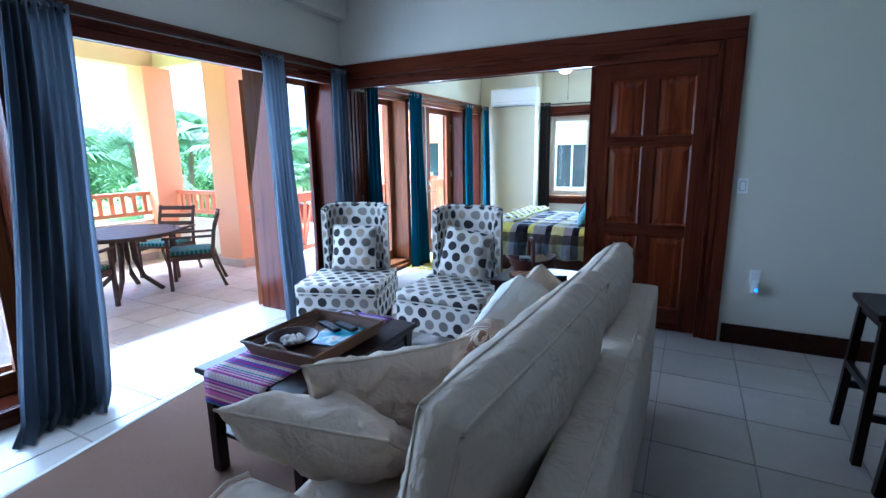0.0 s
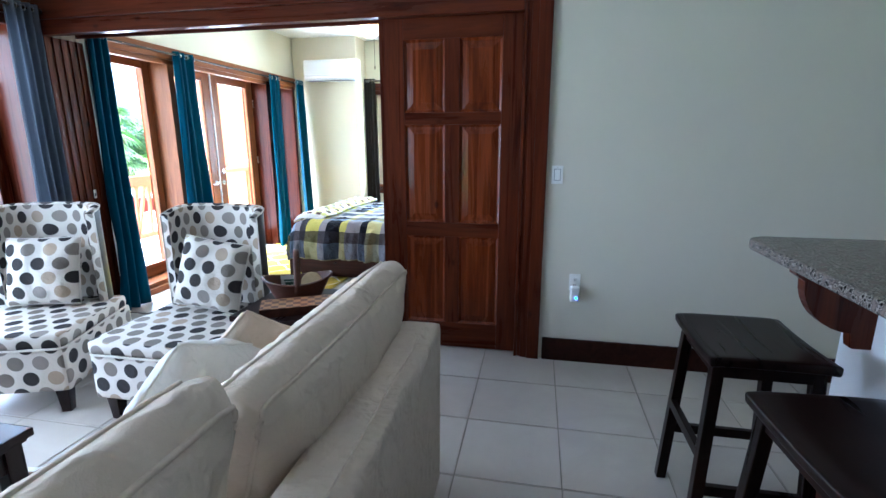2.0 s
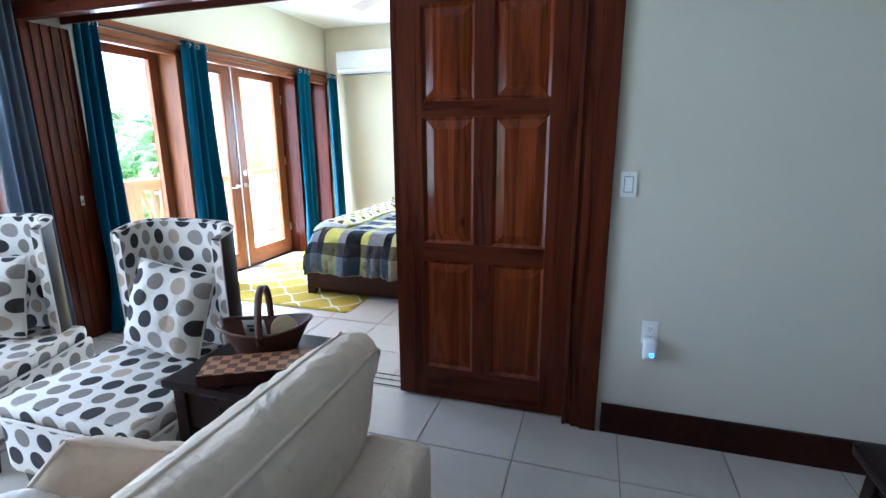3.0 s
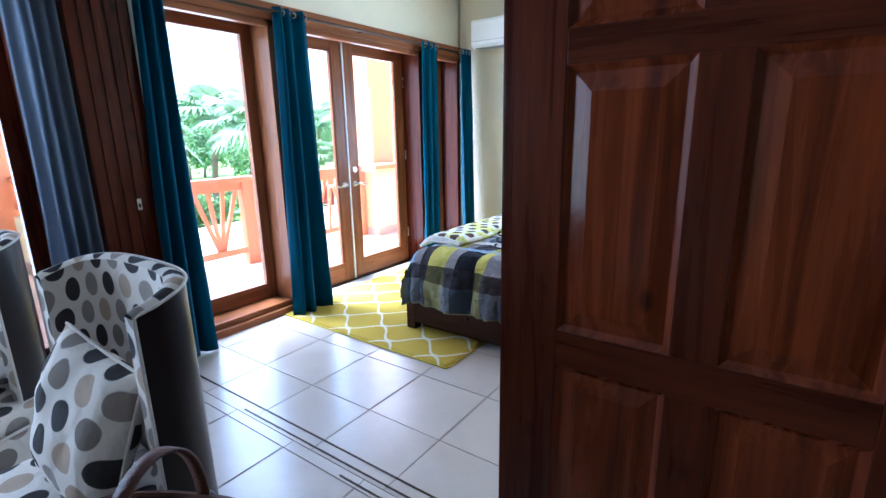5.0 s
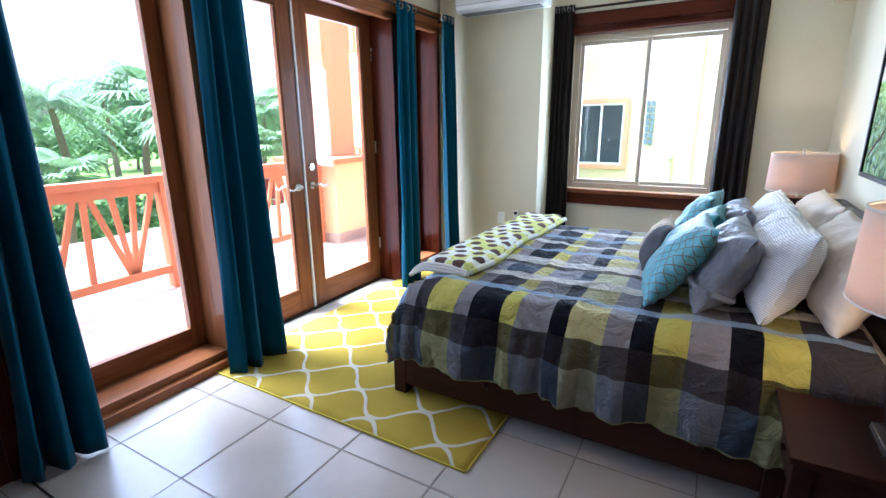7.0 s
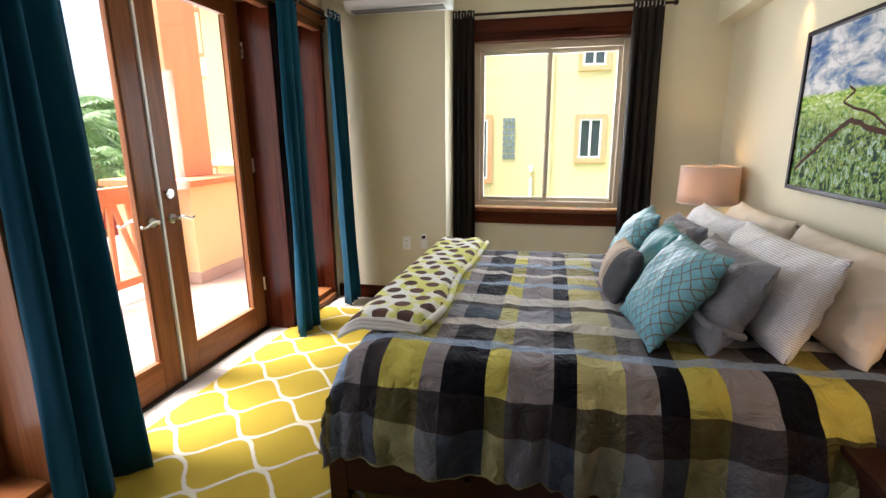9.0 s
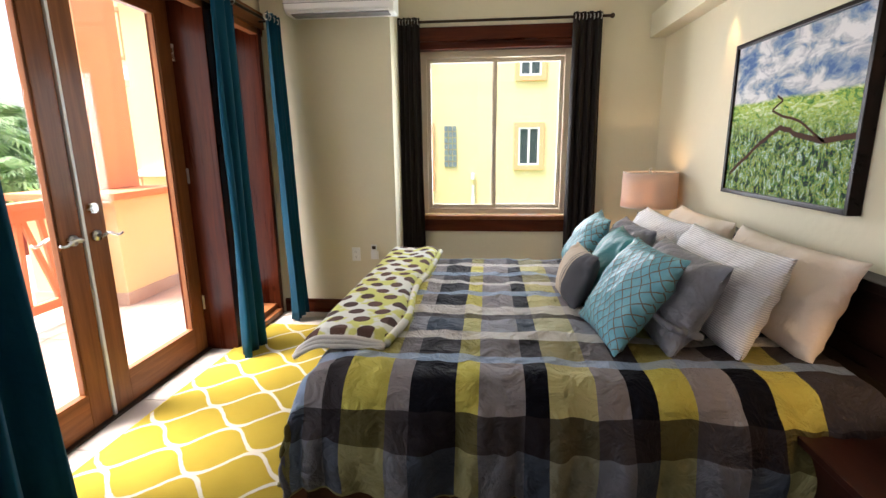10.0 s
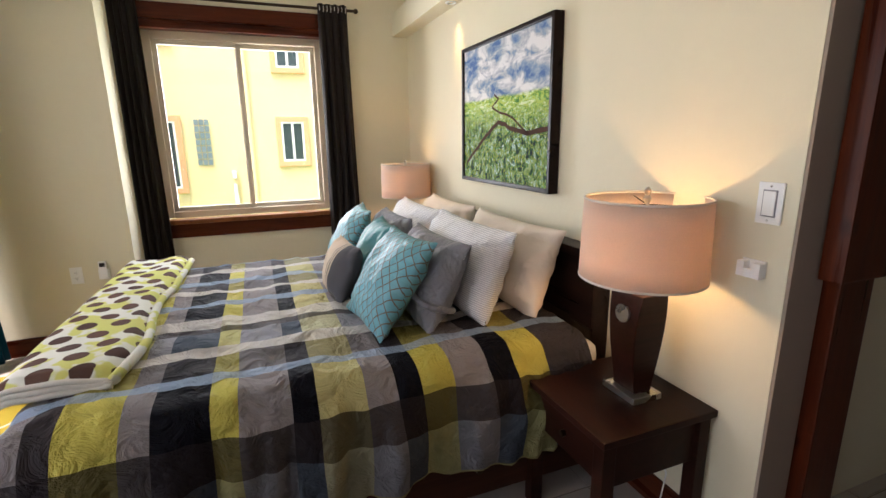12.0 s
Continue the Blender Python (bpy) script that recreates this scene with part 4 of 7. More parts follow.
def slipper_chair():
    c = thing("slipper_chair", (0, 0, 0), "armless slipper chair in dotted beige, grey and black upholstery", "chair", "dotted chairs")
    bm = bmesh.new()
    add_box(bm, -0.35, 0.35, -0.43, 0.27, 0.14, 0.38, 0.022)
    box_uv(bm)
    part("seat_base", bm, dots, c, smooth=True)
    bm = bmesh.new()
    add_box(bm, -0.352, 0.352, -0.435, 0.24, 0.383, 0.455, 0.03)
    for v in bm.verts:
        if v.co.z > 0.43:
            v.co.z += 0.018 * (1 - (v.co.x / 0.36) ** 2)
    box_uv(bm)
    s = part("seat", bm, dots, c, smooth=True)
    part("piping", add_tube(bmesh.new(), [(-0.352, 0.2, 0.383), (-0.355, -0.41, 0.383), (-0.33, -0.437, 0.383), (0.33, -0.437, 0.383), (0.355, -0.41, 0.383), (0.352, 0.2, 0.383)], 0.006, 6), dots, s)

    def curve(u, r):
        a = (u - 0.5) * math.pi * 1.04
        k = abs(math.sin(a)) ** 0.75 * (1 if a > 0 else -1)
        return (0.305 + r) * k, 0.115 + (0.19 + r) * max(0.0, math.cos(a)) ** 0.6

    def top(u):
        return 1.05 - 0.045 * abs(2 * u - 1) ** 4

    for name, r, m in (("backrest", -0.045, dots), ("back_shell", 0.0, shell_leather)):
        bm = bmesh.new()
        z0 = 0.40 if name == "backrest" else 0.16
        grid_mesh(bm, lambda u, v: (*curve(u, r), z0 + (top(u) - z0) * v), 40, 10, lambda u, v: (u * 1.12, z0 + (1.09 - z0) * v))
        o = part(name, bm, m, c, "dark brown leather outer shell" if m is shell_leather else "")
    bm = bmesh.new()
    grid_mesh(bm, lambda u, v: (*curve(u, -0.045 * v), top(u) + 0.012 * math.sin(math.pi * v)), 40, 4, lambda u, v: (u * 1.12, 1.09 + v * 0.05))
    for u in (0.0, 1.0):
        grid_mesh(bm, lambda a, v: (*curve(u, -0.045 * a), 0.40 + (top(u) - 0.40) * v), 1, 10, lambda a, v: (a * 0.05 + u * 1.12, 0.4 + 0.69 * v))
    part("back_edge", bm, dots, c)
    bm = add_tube(bmesh.new(), [(*curve(0, 0.002), 0.42)] + [(*curve(k / 40, 0.002), top(k / 40) + 0.004) for k in range(41)] + [(*curve(1, 0.002), 0.42)], 0.0042, 6)
    part("piping", bm, piping_cloth, c, "pale sewn piping")
    for x, y in ((-0.29, -0.37), (0.29, -0.37), (-0.27, 0.2), (0.27, 0.2)):
        bm = bmesh.new()
        vs = add_box(bm, x - 0.032, x + 0.032, y - 0.032, y + 0.032, 0.0, 0.14, 0.004)
        for v in bm.verts:
            if v.co.z < 0.07:
                v.co.x, v.co.y = x + (v.co.x - x) * 0.7, y + (v.co.y - y) * 0.7
        part("leg", bm, wood_dark_z, c, "tapered dark wooden leg")
    return c


chair_b = slipper_chair()
chair_a = copy_thing(chair_b, pose(-2.86, 5.22, 0, 0, 0, 19) @ Matrix.Scale(1.05, 4))
chair_b.matrix_basis = pose(-1.80, 5.34, 0, 0, 0, 1) @ Matrix.Scale(1.05, 4)


def pillow(name, w, h, d, m, mat_, label, group="", piping=None, seed=0, pinch=0.05, puff=0.5, wrinkle=0.010, corner=0.02):
    p = thing(name, m, label, "pillow", group)
    part("cover", cushion_bm(w, h, d * 1.12, puff, pinch, 34, seed, wrinkle * 1.4, 1.0, corner), mat_, p)
    if piping:
        part("piping", cushion_piping(w, h, pinch, 0.005, 20, corner), piping, p)
    return p


pillow("throw_pillow", 0.43, 0.43, 0.15, pose(-2.89, 5.305, 0.705, -14, 0, 19), dots, "dotted square throw pillow leaning on slipper chair", "dotted pillows", dots, 1)
pillow("throw_pillow", 0.43, 0.43, 0.15, pose(-1.785, 5.42, 0.71, -16, 8, 3), dots, "dotted square throw pillow tilted on slipper chair", "dotted pillows", dots, 2)

# sofa
sofa = thing("sofa", (0, 0, 0), "off-white cotton two-seat sofa with loose back cushions", "sofa")
SX0, SX1, SY0, SY1 = -1.22, -0.222, 2.45, 4.73
part("base", boxes((SX0 + 0.05, SX1 - 0.03, SY0 + 0.03, SY1 - 0.03, 0.07, 0.31), bevel=0.02), sofa_cloth, sofa, smooth=True)
bm = bmesh.new()
add_box(bm, SX1 - 0.17, SX1, SY0 + 0.01, SY1 - 0.01, 0.07, 0.82, 0.035)
for v in bm.verts:
    v.co.x += 0.008 * v.co.z
    v.co.z -= 0.03 * ((v.co.y - 3.66) / 1.1) ** 4 if v.co.z > 0.5 else 0
part("back_frame", bm, sofa_cloth, sofa, smooth=True)
bm = add_tube(bmesh.new(), [(SX1 - 0.033, SY1 - 0.03 - 0.0, 0.08), (SX1 - 0.045, SY1 - 0.012, 0.5), (SX1 - 0.06, SY1 - 0.03, 0.775), (SX1 - 0.035, SY1 - 0.3, 0.812), (SX1 - 0.03, 3.6, 0.815), (SX1 - 0.035, SY0 + 0.3, 0.812), (SX1 - 0.06, SY0 + 0.03, 0.775), (SX1 - 0.045, SY0 + 0.012, 0.5)], 0.005, 6)
part("seam", bm, sofa_cloth, sofa)
for y0, y1 in ((SY0, SY0 + 0.21), (SY1 - 0.21, SY1)):
    bm = bmesh.new()
    ym = (y0 + y1) / 2
    prof = [(y0 + 0.02, 0.07), (y0 + 0.02, 0.40), (y0 - 0.015, 0.47), (y0 - 0.015, 0.55), (y0 + 0.03, 0.615), (ym, 0.635), (y1 - 0.03, 0.615), (y1 + 0.005, 0.55), (y1, 0.45), (y1, 0.07)]
    n = 14
    xs = [SX0 + (SX1 - 0.06 - SX0) * k / n for k in range(n + 1)]
    rows = [[bm.verts.new((x, y, z + 0.006 * noise.noise(Vector((x * 6, y * 9, z * 6))))) for y, z in prof] for x in xs]
    for a, b in zip(rows, rows[1:]):
        for k in range(len(prof) - 1):
            bm.faces.new((a[k], b[k], b[k + 1], a[k + 1]))
    bm.faces.new(rows[0])
    bm.faces.new(rows[-1][::-1])
    arm = part("arm", bm, sofa_cloth, sofa, smooth=True)
    soften(arm, 0.02, 3)
    part("piping", add_tube(bmesh.new(), [(SX0 - 0.002, y, z) for y, z in prof], 0.006, 6), sofa_cloth, arm)
YM = 3.62
for k, (y0, y1) in enumerate(((SY0 + 0.22, YM - 0.005), (YM + 0.005, SY1 - 0.22))):
    bm = cushion_bm(y1 - y0, 0.80, 0.19, 0.32, 0.0, 20, 40 + k, 0.006)
    bmesh.ops.transform(bm, matrix=pose((SX0 + SX1 - 0.2) / 2 - 0.02, (y0 + y1) / 2, 0.385, 90, 0, 90), verts=bm.verts)
    part("seat_cushion", bm, sofa_cloth, sofa, smooth=True)
for k, (w, h, m) in enumerate(((1.08, 0.60, pose(-0.53, 3.10, 0.775, 0, 0, 84) @ pose(0, 0, 0, 15, -3, 0)), (1.05, 0.585, pose(-0.52, 4.27, 0.715, 0, 0, 89) @ pose(0, 0, 0, 16, -1, 0)))):
    bm, welts = boxed_cushion(w, h, 0.11, 50 + k)
    bmesh.ops.transform(bm, matrix=m, verts=bm.verts)
    cu = part("back_cushion", bm, sofa_cloth, sofa, smooth=True)
    for welt in welts:
        part("piping", add_tube(bmesh.new(), [m @ p for p in welt], 0.0058, 8), sofa_cloth, cu, "corded edge", smooth=True)
for x in (SX0 + 0.1, SX1 - 0.1):
    for y in (SY0 + 0.1, SY1 - 0.1):
        part("foot", add_lathe(bmesh.new(), [(0.022, 0), (0.03, 0.07)], x, y, 16), wood_dark_z, sofa, "small dark wooden foot")

pillow("throw_pillow", 0.60, 0.46, 0.21, pose(-1.10, 2.86, 0.64, -50, 0, 190), pillow_beige, "plump beige cotton pillow resting on sofa arm", "sofa pillows", pillow_beige, 3, 0.10, 0.5, 0.02, 0.02)
pillow("throw_pillow", 0.60, 0.46, 0.18, pose(-1.03, 3.10, 0.685, 22, 0, 50), pillow_beige, "beige cotton pillow leaning on sofa back", "sofa pillows", pillow_beige, 4, 0.10, 0.5, 0.02, 0.0)
swirl = Tree("swirled_brown_weave")
sv = swirl.coords("Object")
wv = swirl.node("ShaderNodeTexWave", Vector=sv, Scale=14.0, Distortion=9.0, Detail=2.0).outputs[1]
swirl_mat = swirl.done(swirl.ramp(wv, [(0.45, (0.22, 0.12, 0.07)), (0.55, (0.6, 0.5, 0.38))]), 0.9)
pillow("throw_pillow", 0.40, 0.34, 0.15, pose(-0.92, 3.62, 0.68, 40, 12, 100), swirl_mat, "small brown swirl patterned throw pillow on sofa", "sofa pillows", None, 5)
pillow("throw_pillow", 0.42, 0.42, 0.18, pose(-0.93, 4.20, 0.70, 32, 22, 78), pillow_white, "white cotton pillow leaning at sofa end", "sofa pillows", pillow_white, 6)
pillow("throw_pillow", 0.42, 0.40, 0.16, pose(-0.87, 4.42, 0.69, 30, 34, 70), pillow_beige, "pale beige cotton pillow leaning at sofa end", "sofa pillows", pillow_beige, 7)

# living rug
jute = Tree("brown_jute_weave")
jv = jute.coords("Object")
jw = jute.node("ShaderNodeTexWave", Vector=jv, Scale=55.0, Distortion=1.5, Detail=2.0).outputs[1]
jn = jute.noise(jv, 160.0, 3)
jb = jute.noise(jv, 3.0, 4)
jc = jute.mix(jute.math("ADD", jute.math("MULTIPLY", jw, 0.4), jute.math("MULTIPLY", jn, 0.5)), (0.085, 0.043, 0.026), (0.34, 0.21, 0.14))
jc = jute.mix(jute.math("MULTIPLY", jb, 0.7), jc, (0.16, 0.09, 0.055))
jute.bump(jute.math("ADD", jw, jn), 0.5, 0.006)
jute_mat = jute.done(jc, 0.95, 0, 0.1)
rug = thing("area_rug", pose(-1.85, 3.0, 0, 0, 0, 10), "brown woven jute area rug with pale bound edge", "rug")
part("weave", boxes((-1.05, 1.05, -1.5, 1.5, 0.001, 0.011), bevel=0.004), jute_mat, rug)
bm = boxes((-1.075, -1.045, -1.52, 1.52, 0.001, 0.014), (1.045, 1.075, -1.52, 1.52, 0.001, 0.014), (-1.045, 1.045, -1.52, -1.49, 0.001, 0.014), (-1.045, 1.045, 1.49, 1.52, 0.001, 0.014), bevel=0.004)
part("binding", bm, piping_cloth, rug, "pale bound edge")


# coffee table and what lies on it
def small_table(name, label, x0, x1, y0, y1, h, apron=0.12, shelf=None, wood_=None, group="", drawer=True):
    w = wood_ or wood_dark
    t = thing(name, (0, 0, 0), label, "table", group)
    part("tabletop", boxes((x0, x1, y0, y1, h - 0.03, h), bevel=0.006), w, t)
    i, l = 0.025, 0.055
    a = boxes((x0 + i + 0.012, x1 - i - 0.012, y0 + i + 0.012, y1 - i - 0.012, h - 0.03 - apron, h - 0.0305), bevel=0.004)
    part("apron", a, w, t)
    part("moulding", boxes((x0 + i - 0.01, x1 - i + 0.01, y0 + i - 0.01, y1 - i + 0.01, h - 0.045, h - 0.0302), bevel=0.005), w, t)
    for x in (x0 + i, x1 - i - l):
        for y in (y0 + i, y1 - i - l):
            part("leg", boxes((x, x + l, y, y + l, 0.011 if name == "coffee_table" else 0, h - 0.046), bevel=0.006), wood_dark_z, t)
    if shelf:
        part("shelf", boxes((x0 + i + l * 0.5, x1 - i - l * 0.5, y0 + i + l * 0.5, y1 - i - l * 0.5, shelf - 0.02, shelf), bevel=0.004), w, t)
    if drawer:
        d = part("drawer", boxes((x0 + 0.03, x0 + 0.042, y0 + 0.12, y1 - 0.12, h - 0.03 - apron + 0.02, h - 0.055), bevel=0.003), w, t)
        part("knob", add_tube(bmesh.new(), [(x0 + 0.03, (y0 + y1) / 2, h - 0.1), (x0 + 0.01, (y0 + y1) / 2, h - 0.1)], 0.01, 12), metal_bronze, d)
    return t


small_table("coffee_table", "dark espresso wooden coffee table with woven runner", -2.15, -1.49, 3.10, 4.09, 0.57, 0.10, 0.22)
# runner
stripes = Tree("woven_stripes")
u, v, col, row = uv_cells(stripes, 0.012, 0.0085)
rr = cell_random(stripes, 0.0, row)
zig = stripes.math("PINGPONG", stripes.math("ADD", u, stripes.math("MULTIPLY", v, 0.5)), 1.0)
sc = stripes.ramp(rr, [(0.0, (0.22, 0.03, 0.20)), (0.16, (0.36, 0.05, 0.16)), (0.3, (0.10, 0.06, 0.30)), (0.40, (0.60, 0.50, 0.54)), (0.56, (0.05, 0.20, 0.26)), (0.64, (0.50, 0.14, 0.30)), (0.76, (0.20, 0.05, 0.30)), (0.86, (0.58, 0.48, 0.40))], "CONSTANT")
sc = stripes.mix(stripes.math("MULTIPLY", zig, 0.30), sc, (0.12, 0.02, 0.10))
stripes.bump(zig, 0.4, 0.003)
stripe_mat = stripes.done(sc, 0.95, 0, 0.1)
runner = []
path = [(3.082, 0.42), (3.084, 0.45), (3.088, 0.55), (3.092, 0.569), (3.105, 0.576), (3.3, 0.575), (3.6, 0.575), (4.0, 0.575), (4.082, 0.576), (4.10, 0.568), (4.105, 0.52), (4.107, 0.47)]
bm = bmesh.new()
dist = [0]
for (a, b), (c, d) in zip(path, path[1:]):
    dist.append(dist[-1] + math.hypot(c - a, d - b))
grid_mesh(bm, lambda p, q: (-2.06 + 0.40 * p, path[round(q * 11)][0], path[round(q * 11)][1]), 8, 11, lambda p, q: (p * 0.40, dist[round(q * 11)]))
thicken(single("table_runner", bm, stripe_mat, "purple and pink striped woven runner draped on coffee table", "runner"), 0.003)

# tray
wick = Tree("brown_wicker")
wc = wick.coords("Object")
ww = wick.node("ShaderNodeTexWave", Vector=wc, Scale=60.0, Distortion=2.0, Detail=1.0).outputs[1]
wn = wick.noise(wc, 130.0, 3)
wick.bump(wick.math("ADD", ww, wn), 0.8, 0.006)
wick_mat = wick.done(wick.mix(wick.math("MULTIPLY", wick.math("ADD", ww, wn), 0.5), (0.05, 0.022, 0.011), (0.33, 0.16, 0.075)), 0.5)
tray = thing("wicker_tray", pose(-1.81, 3.575, 0.578), "rectangular brown wicker serving tray on coffee table", "tray")
part("tray_base", boxes((-0.21, 0.21, -0.25, 0.25, 0, 0.01), bevel=0.003), wick_mat, tray)


def tray_side(pts, flare):
    bm = bmesh.new()
    (x0, y0), (x1, y1) = pts
    n = 16
    dx, dy = flare
    for off in (0.0, 0.012):
        grid_mesh(bm, lambda u, v: (x0 + (x1 - x0) * u * 1 + dx * v * 0.025 + (off if dx else 0) + (0.025 * v * (2 * u - 1) if not dx else 0), y0 + (y1 - y0) * u + dy * v * 0.025 + (off if dy else 0) + (0.025 * v * (2 * u - 1) if not dy else 0), 0.0 + 0.065 * v), n, 4)
    return bm


for pts, fl in ((((-0.21, -0.25), (-0.21, 0.25)), (-1, 0)), (((0.21, -0.25), (0.21, 0.25)), (1, 0)), (((-0.21, -0.25), (0.21, -0.25)), (0, -1)), (((-0.21, 0.25), (0.21, 0.25)), (0, 1))):
    part("tray_side", tray_side(pts, fl), wick_mat, tray)
rim = [(-0.237, -0.277), (0.237, -0.277), (0.237, 0.277), (-0.237, 0.277), (-0.237, -0.277)]
part("tray_rim", add_tube(bmesh.new(), [(x, y, 0.068) for x, y in rim], 0.009, 8), wick_mat, tray)
for s in (-1, 1):
    part("tray_handle", add_tube(bmesh.new(), [(0.07 * math.cos(a) , s * 0.277, 0.068 + 0.028 * math.sin(a)) for a in (math.pi * k / 8 for k in range(9))], 0.008, 8), wick_mat, tray)
bowl = thing("wooden_bowl", (-1.88, 3.48, 0.590), "shallow polished wooden bowl holding seashells", "bowl")
part("bowl_body", add_lathe(bmesh.new(), [(0.05, 0.0), (0.09, 0.012), (0.128, 0.045), (0.132, 0.052), (0.126, 0.052), (0.085, 0.02), (0.01, 0.012)], 0, 0, 36), wood_mahogany, bowl, smooth=True)
shell_mat = plain("seashell", (0.72, 0.66, 0.58), 0.4, 0, 0.2, 30, 200, 0.1)
for k in range(9):
    bm = bmesh.new()
    bmesh.ops.create_uvsphere(bm, u_segments=12, v_segments=8, radius=0.017)
    for v in bm.verts:
        v.co.x *= 1.4
        v.co.z *= 0.6
        v.co *= 1 + 0.12 * math.sin(v.co.y * 700)
    a = k * 0.75
    o = single("seashell", bm, shell_mat, "small pale seashell lying in wooden bowl", "seashell", "seashells", smooth=True)
    o.matrix_basis = pose(-1.88 + 0.045 * math.cos(a) * (k > 0), 3.48 + 0.045 * math.sin(a) * (k > 0), 0.618 + 0.004 * (k % 3), 20 * k, 10, 50 * k)


def remote(m, label):
    r = thing("remote_control", m, label, "remote control", "remotes")
    part("case", boxes((-0.024, 0.024, -0.09, 0.09, 0, 0.018), bevel=0.006), black_plastic, r)
    for i in range(3):
        for j in range(8):
            part("button", boxes((-0.017 + 0.0125 * i, -0.008 + 0.0125 * i, -0.075 + 0.018 * j, -0.065 + 0.018 * j, 0.018, 0.0205), bevel=0.002), plain("grey_rubber_and_shade", (0.25, 0.25, 0.26), 0.7) if (i, j) == (0, 0) else bpy.data.materials["grey_rubber_and_shade"], r)
    return r


mag = Tree("magazine_cover")
mv = mag.coords("Object")
mag_mat = mag.done(mag.ramp(mag.noise(mv, 9.0, 2), [(0.3, (0.02, 0.12, 0.22)), (0.5, (0.05, 0.32, 0.42)), (0.62, (0.7, 0.72, 0.7)), (0.7, (0.5, 0.2, 0.05))]), 0.3)
magazine = single("magazine", boxes((-0.105, 0.105, -0.14, 0.14, 0, 0.008), bevel=0.001), mag_mat, "glossy blue magazine lying in wicker tray", "magazine")
magazine.matrix_basis = pose(-1.76, 3.675, 0.5885, 0, 0, 12)
remote(pose(-1.86, 3.745, 0.597, 0, 0, 68), "black remote control lying on magazine in tray")
remote(pose(-1.78, 3.785, 0.597, 0, 0, 74), "black remote control lying on magazine in tray")

# end table with game box and basket
small_table("end_table", "dark espresso wooden end table with moulded top", -1.38, -0.83, 4.99, 5.52, 0.63, 0.17, None, None, "", False)
chk = Tree("inlaid_checker")
u, v, col, row = uv_cells(chk, 0.036, 0.036)
even = chk.math("FLOORED_MODULO", chk.math("ADD", col, row), 2.0)
cg = chk.noise(chk.coords("Object", (60, 6, 6)), 2.0, 4)
chk_mat = chk.done(chk.mix(chk.math("MULTIPLY", cg, 0.3), chk.mix(even, (0.07, 0.02, 0.012), (0.42, 0.22, 0.10)), (0.1, 0.04, 0.02)), 0.35)
box_thing = thing("game_box", pose(-1.06, 5.145, 0.63, 0, 0, 27), "folding wooden game box with inlaid checkered lid", "game box")
part("body", boxes((-0.20, 0.20, -0.08, 0.08, 0.0, 0.045), bevel=0.003), wood_mahogany, box_thing)
bm = boxes((-0.198, 0.198, -0.078, 0.078, 0.0451, 0.048), bevel=0.001)
box_uv(bm)
part("lid_inlay", bm, chk_mat, box_thing, "checkered light and dark inlay")
dark_wick = plain("dark_reddish_wicker", (0.075, 0.026, 0.014), 0.5, 0, 0.35, 60, 160, 0.8)
basket = thing("basket", pose(-1.175, 5.34, 0.63, 0, 0, 26) @ Matrix.Scale(1.25, 4), "small oval brown basket with tall hoop handle", "basket")
bm = bmesh.new()
for r in (0.0, -0.006):
    grid_mesh(bm, lambda u, v: ((0.10 + 0.05 * v + r) * math.cos(2 * math.pi * u), (0.055 + 0.035 * v + r) * math.sin(2 * math.pi * u), 0.002 + 0.075 * v + 0.025 * v * math.cos(2 * math.pi * u) ** 2), 36, 6, None, True)
add_box(bm, -0.095, 0.095, -0.05, 0.05, 0.0, 0.006)
part("bowl", bm, dark_wick, basket)
part("rim", add_tube(bmesh.new(), [((0.152) * math.cos(a), 0.092 * math.sin(a), 0.079 + 0.025 * math.cos(a) ** 2) for a in (2 * math.pi * k / 36 for k in range(37))], 0.006, 6), dark_wick, basket)
bm = bmesh.new()
grid_mesh(bm, lambda u, v: (-0.011 + 0.022 * v, 0.094 * math.cos(math.pi * u), 0.05 + 0.17 * math.sin(math.pi * u) ** 0.7), 24, 1)
thicken(part("handle", bm, dark_wick, basket), 0.006)
paper = plain("white_card", (0.75, 0.76, 0.72), 0.6)
card = thing("card", pose(-1.22, 5.33, 0.71, -72, 0, 20), "white printed card standing in basket", "card")
part("sheet", boxes((-0.045, 0.045, -0.055, 0.055, 0, 0.002)), paper, card)
part("print", boxes((-0.03, 0.03, -0.03, -0.02, -0.0015, -0.0002), (-0.025, 0.02, -0.012, 0.006, -0.0015, -0.0002), (-0.002, 0.004, 0.006, 0.03, -0.0015, -0.0002)), plain("green_ink", (0.03, 0.10, 0.07), 0.6), card, "dark green printed boat shape")
coaster = single("woven_coaster", add_lathe(bmesh.new(), [(0.055, 0), (0.06, 0.004), (0.055, 0.008)], 0, 0, 28), plain("straw", (0.36, 0.27, 0.14), 0.8, 0, 0.3, 60, 200, 0.4), "round woven straw coaster standing in basket", "coaster")
coaster.matrix_basis = pose(-1.11, 5.38, 0.71, 70, 0, 15)


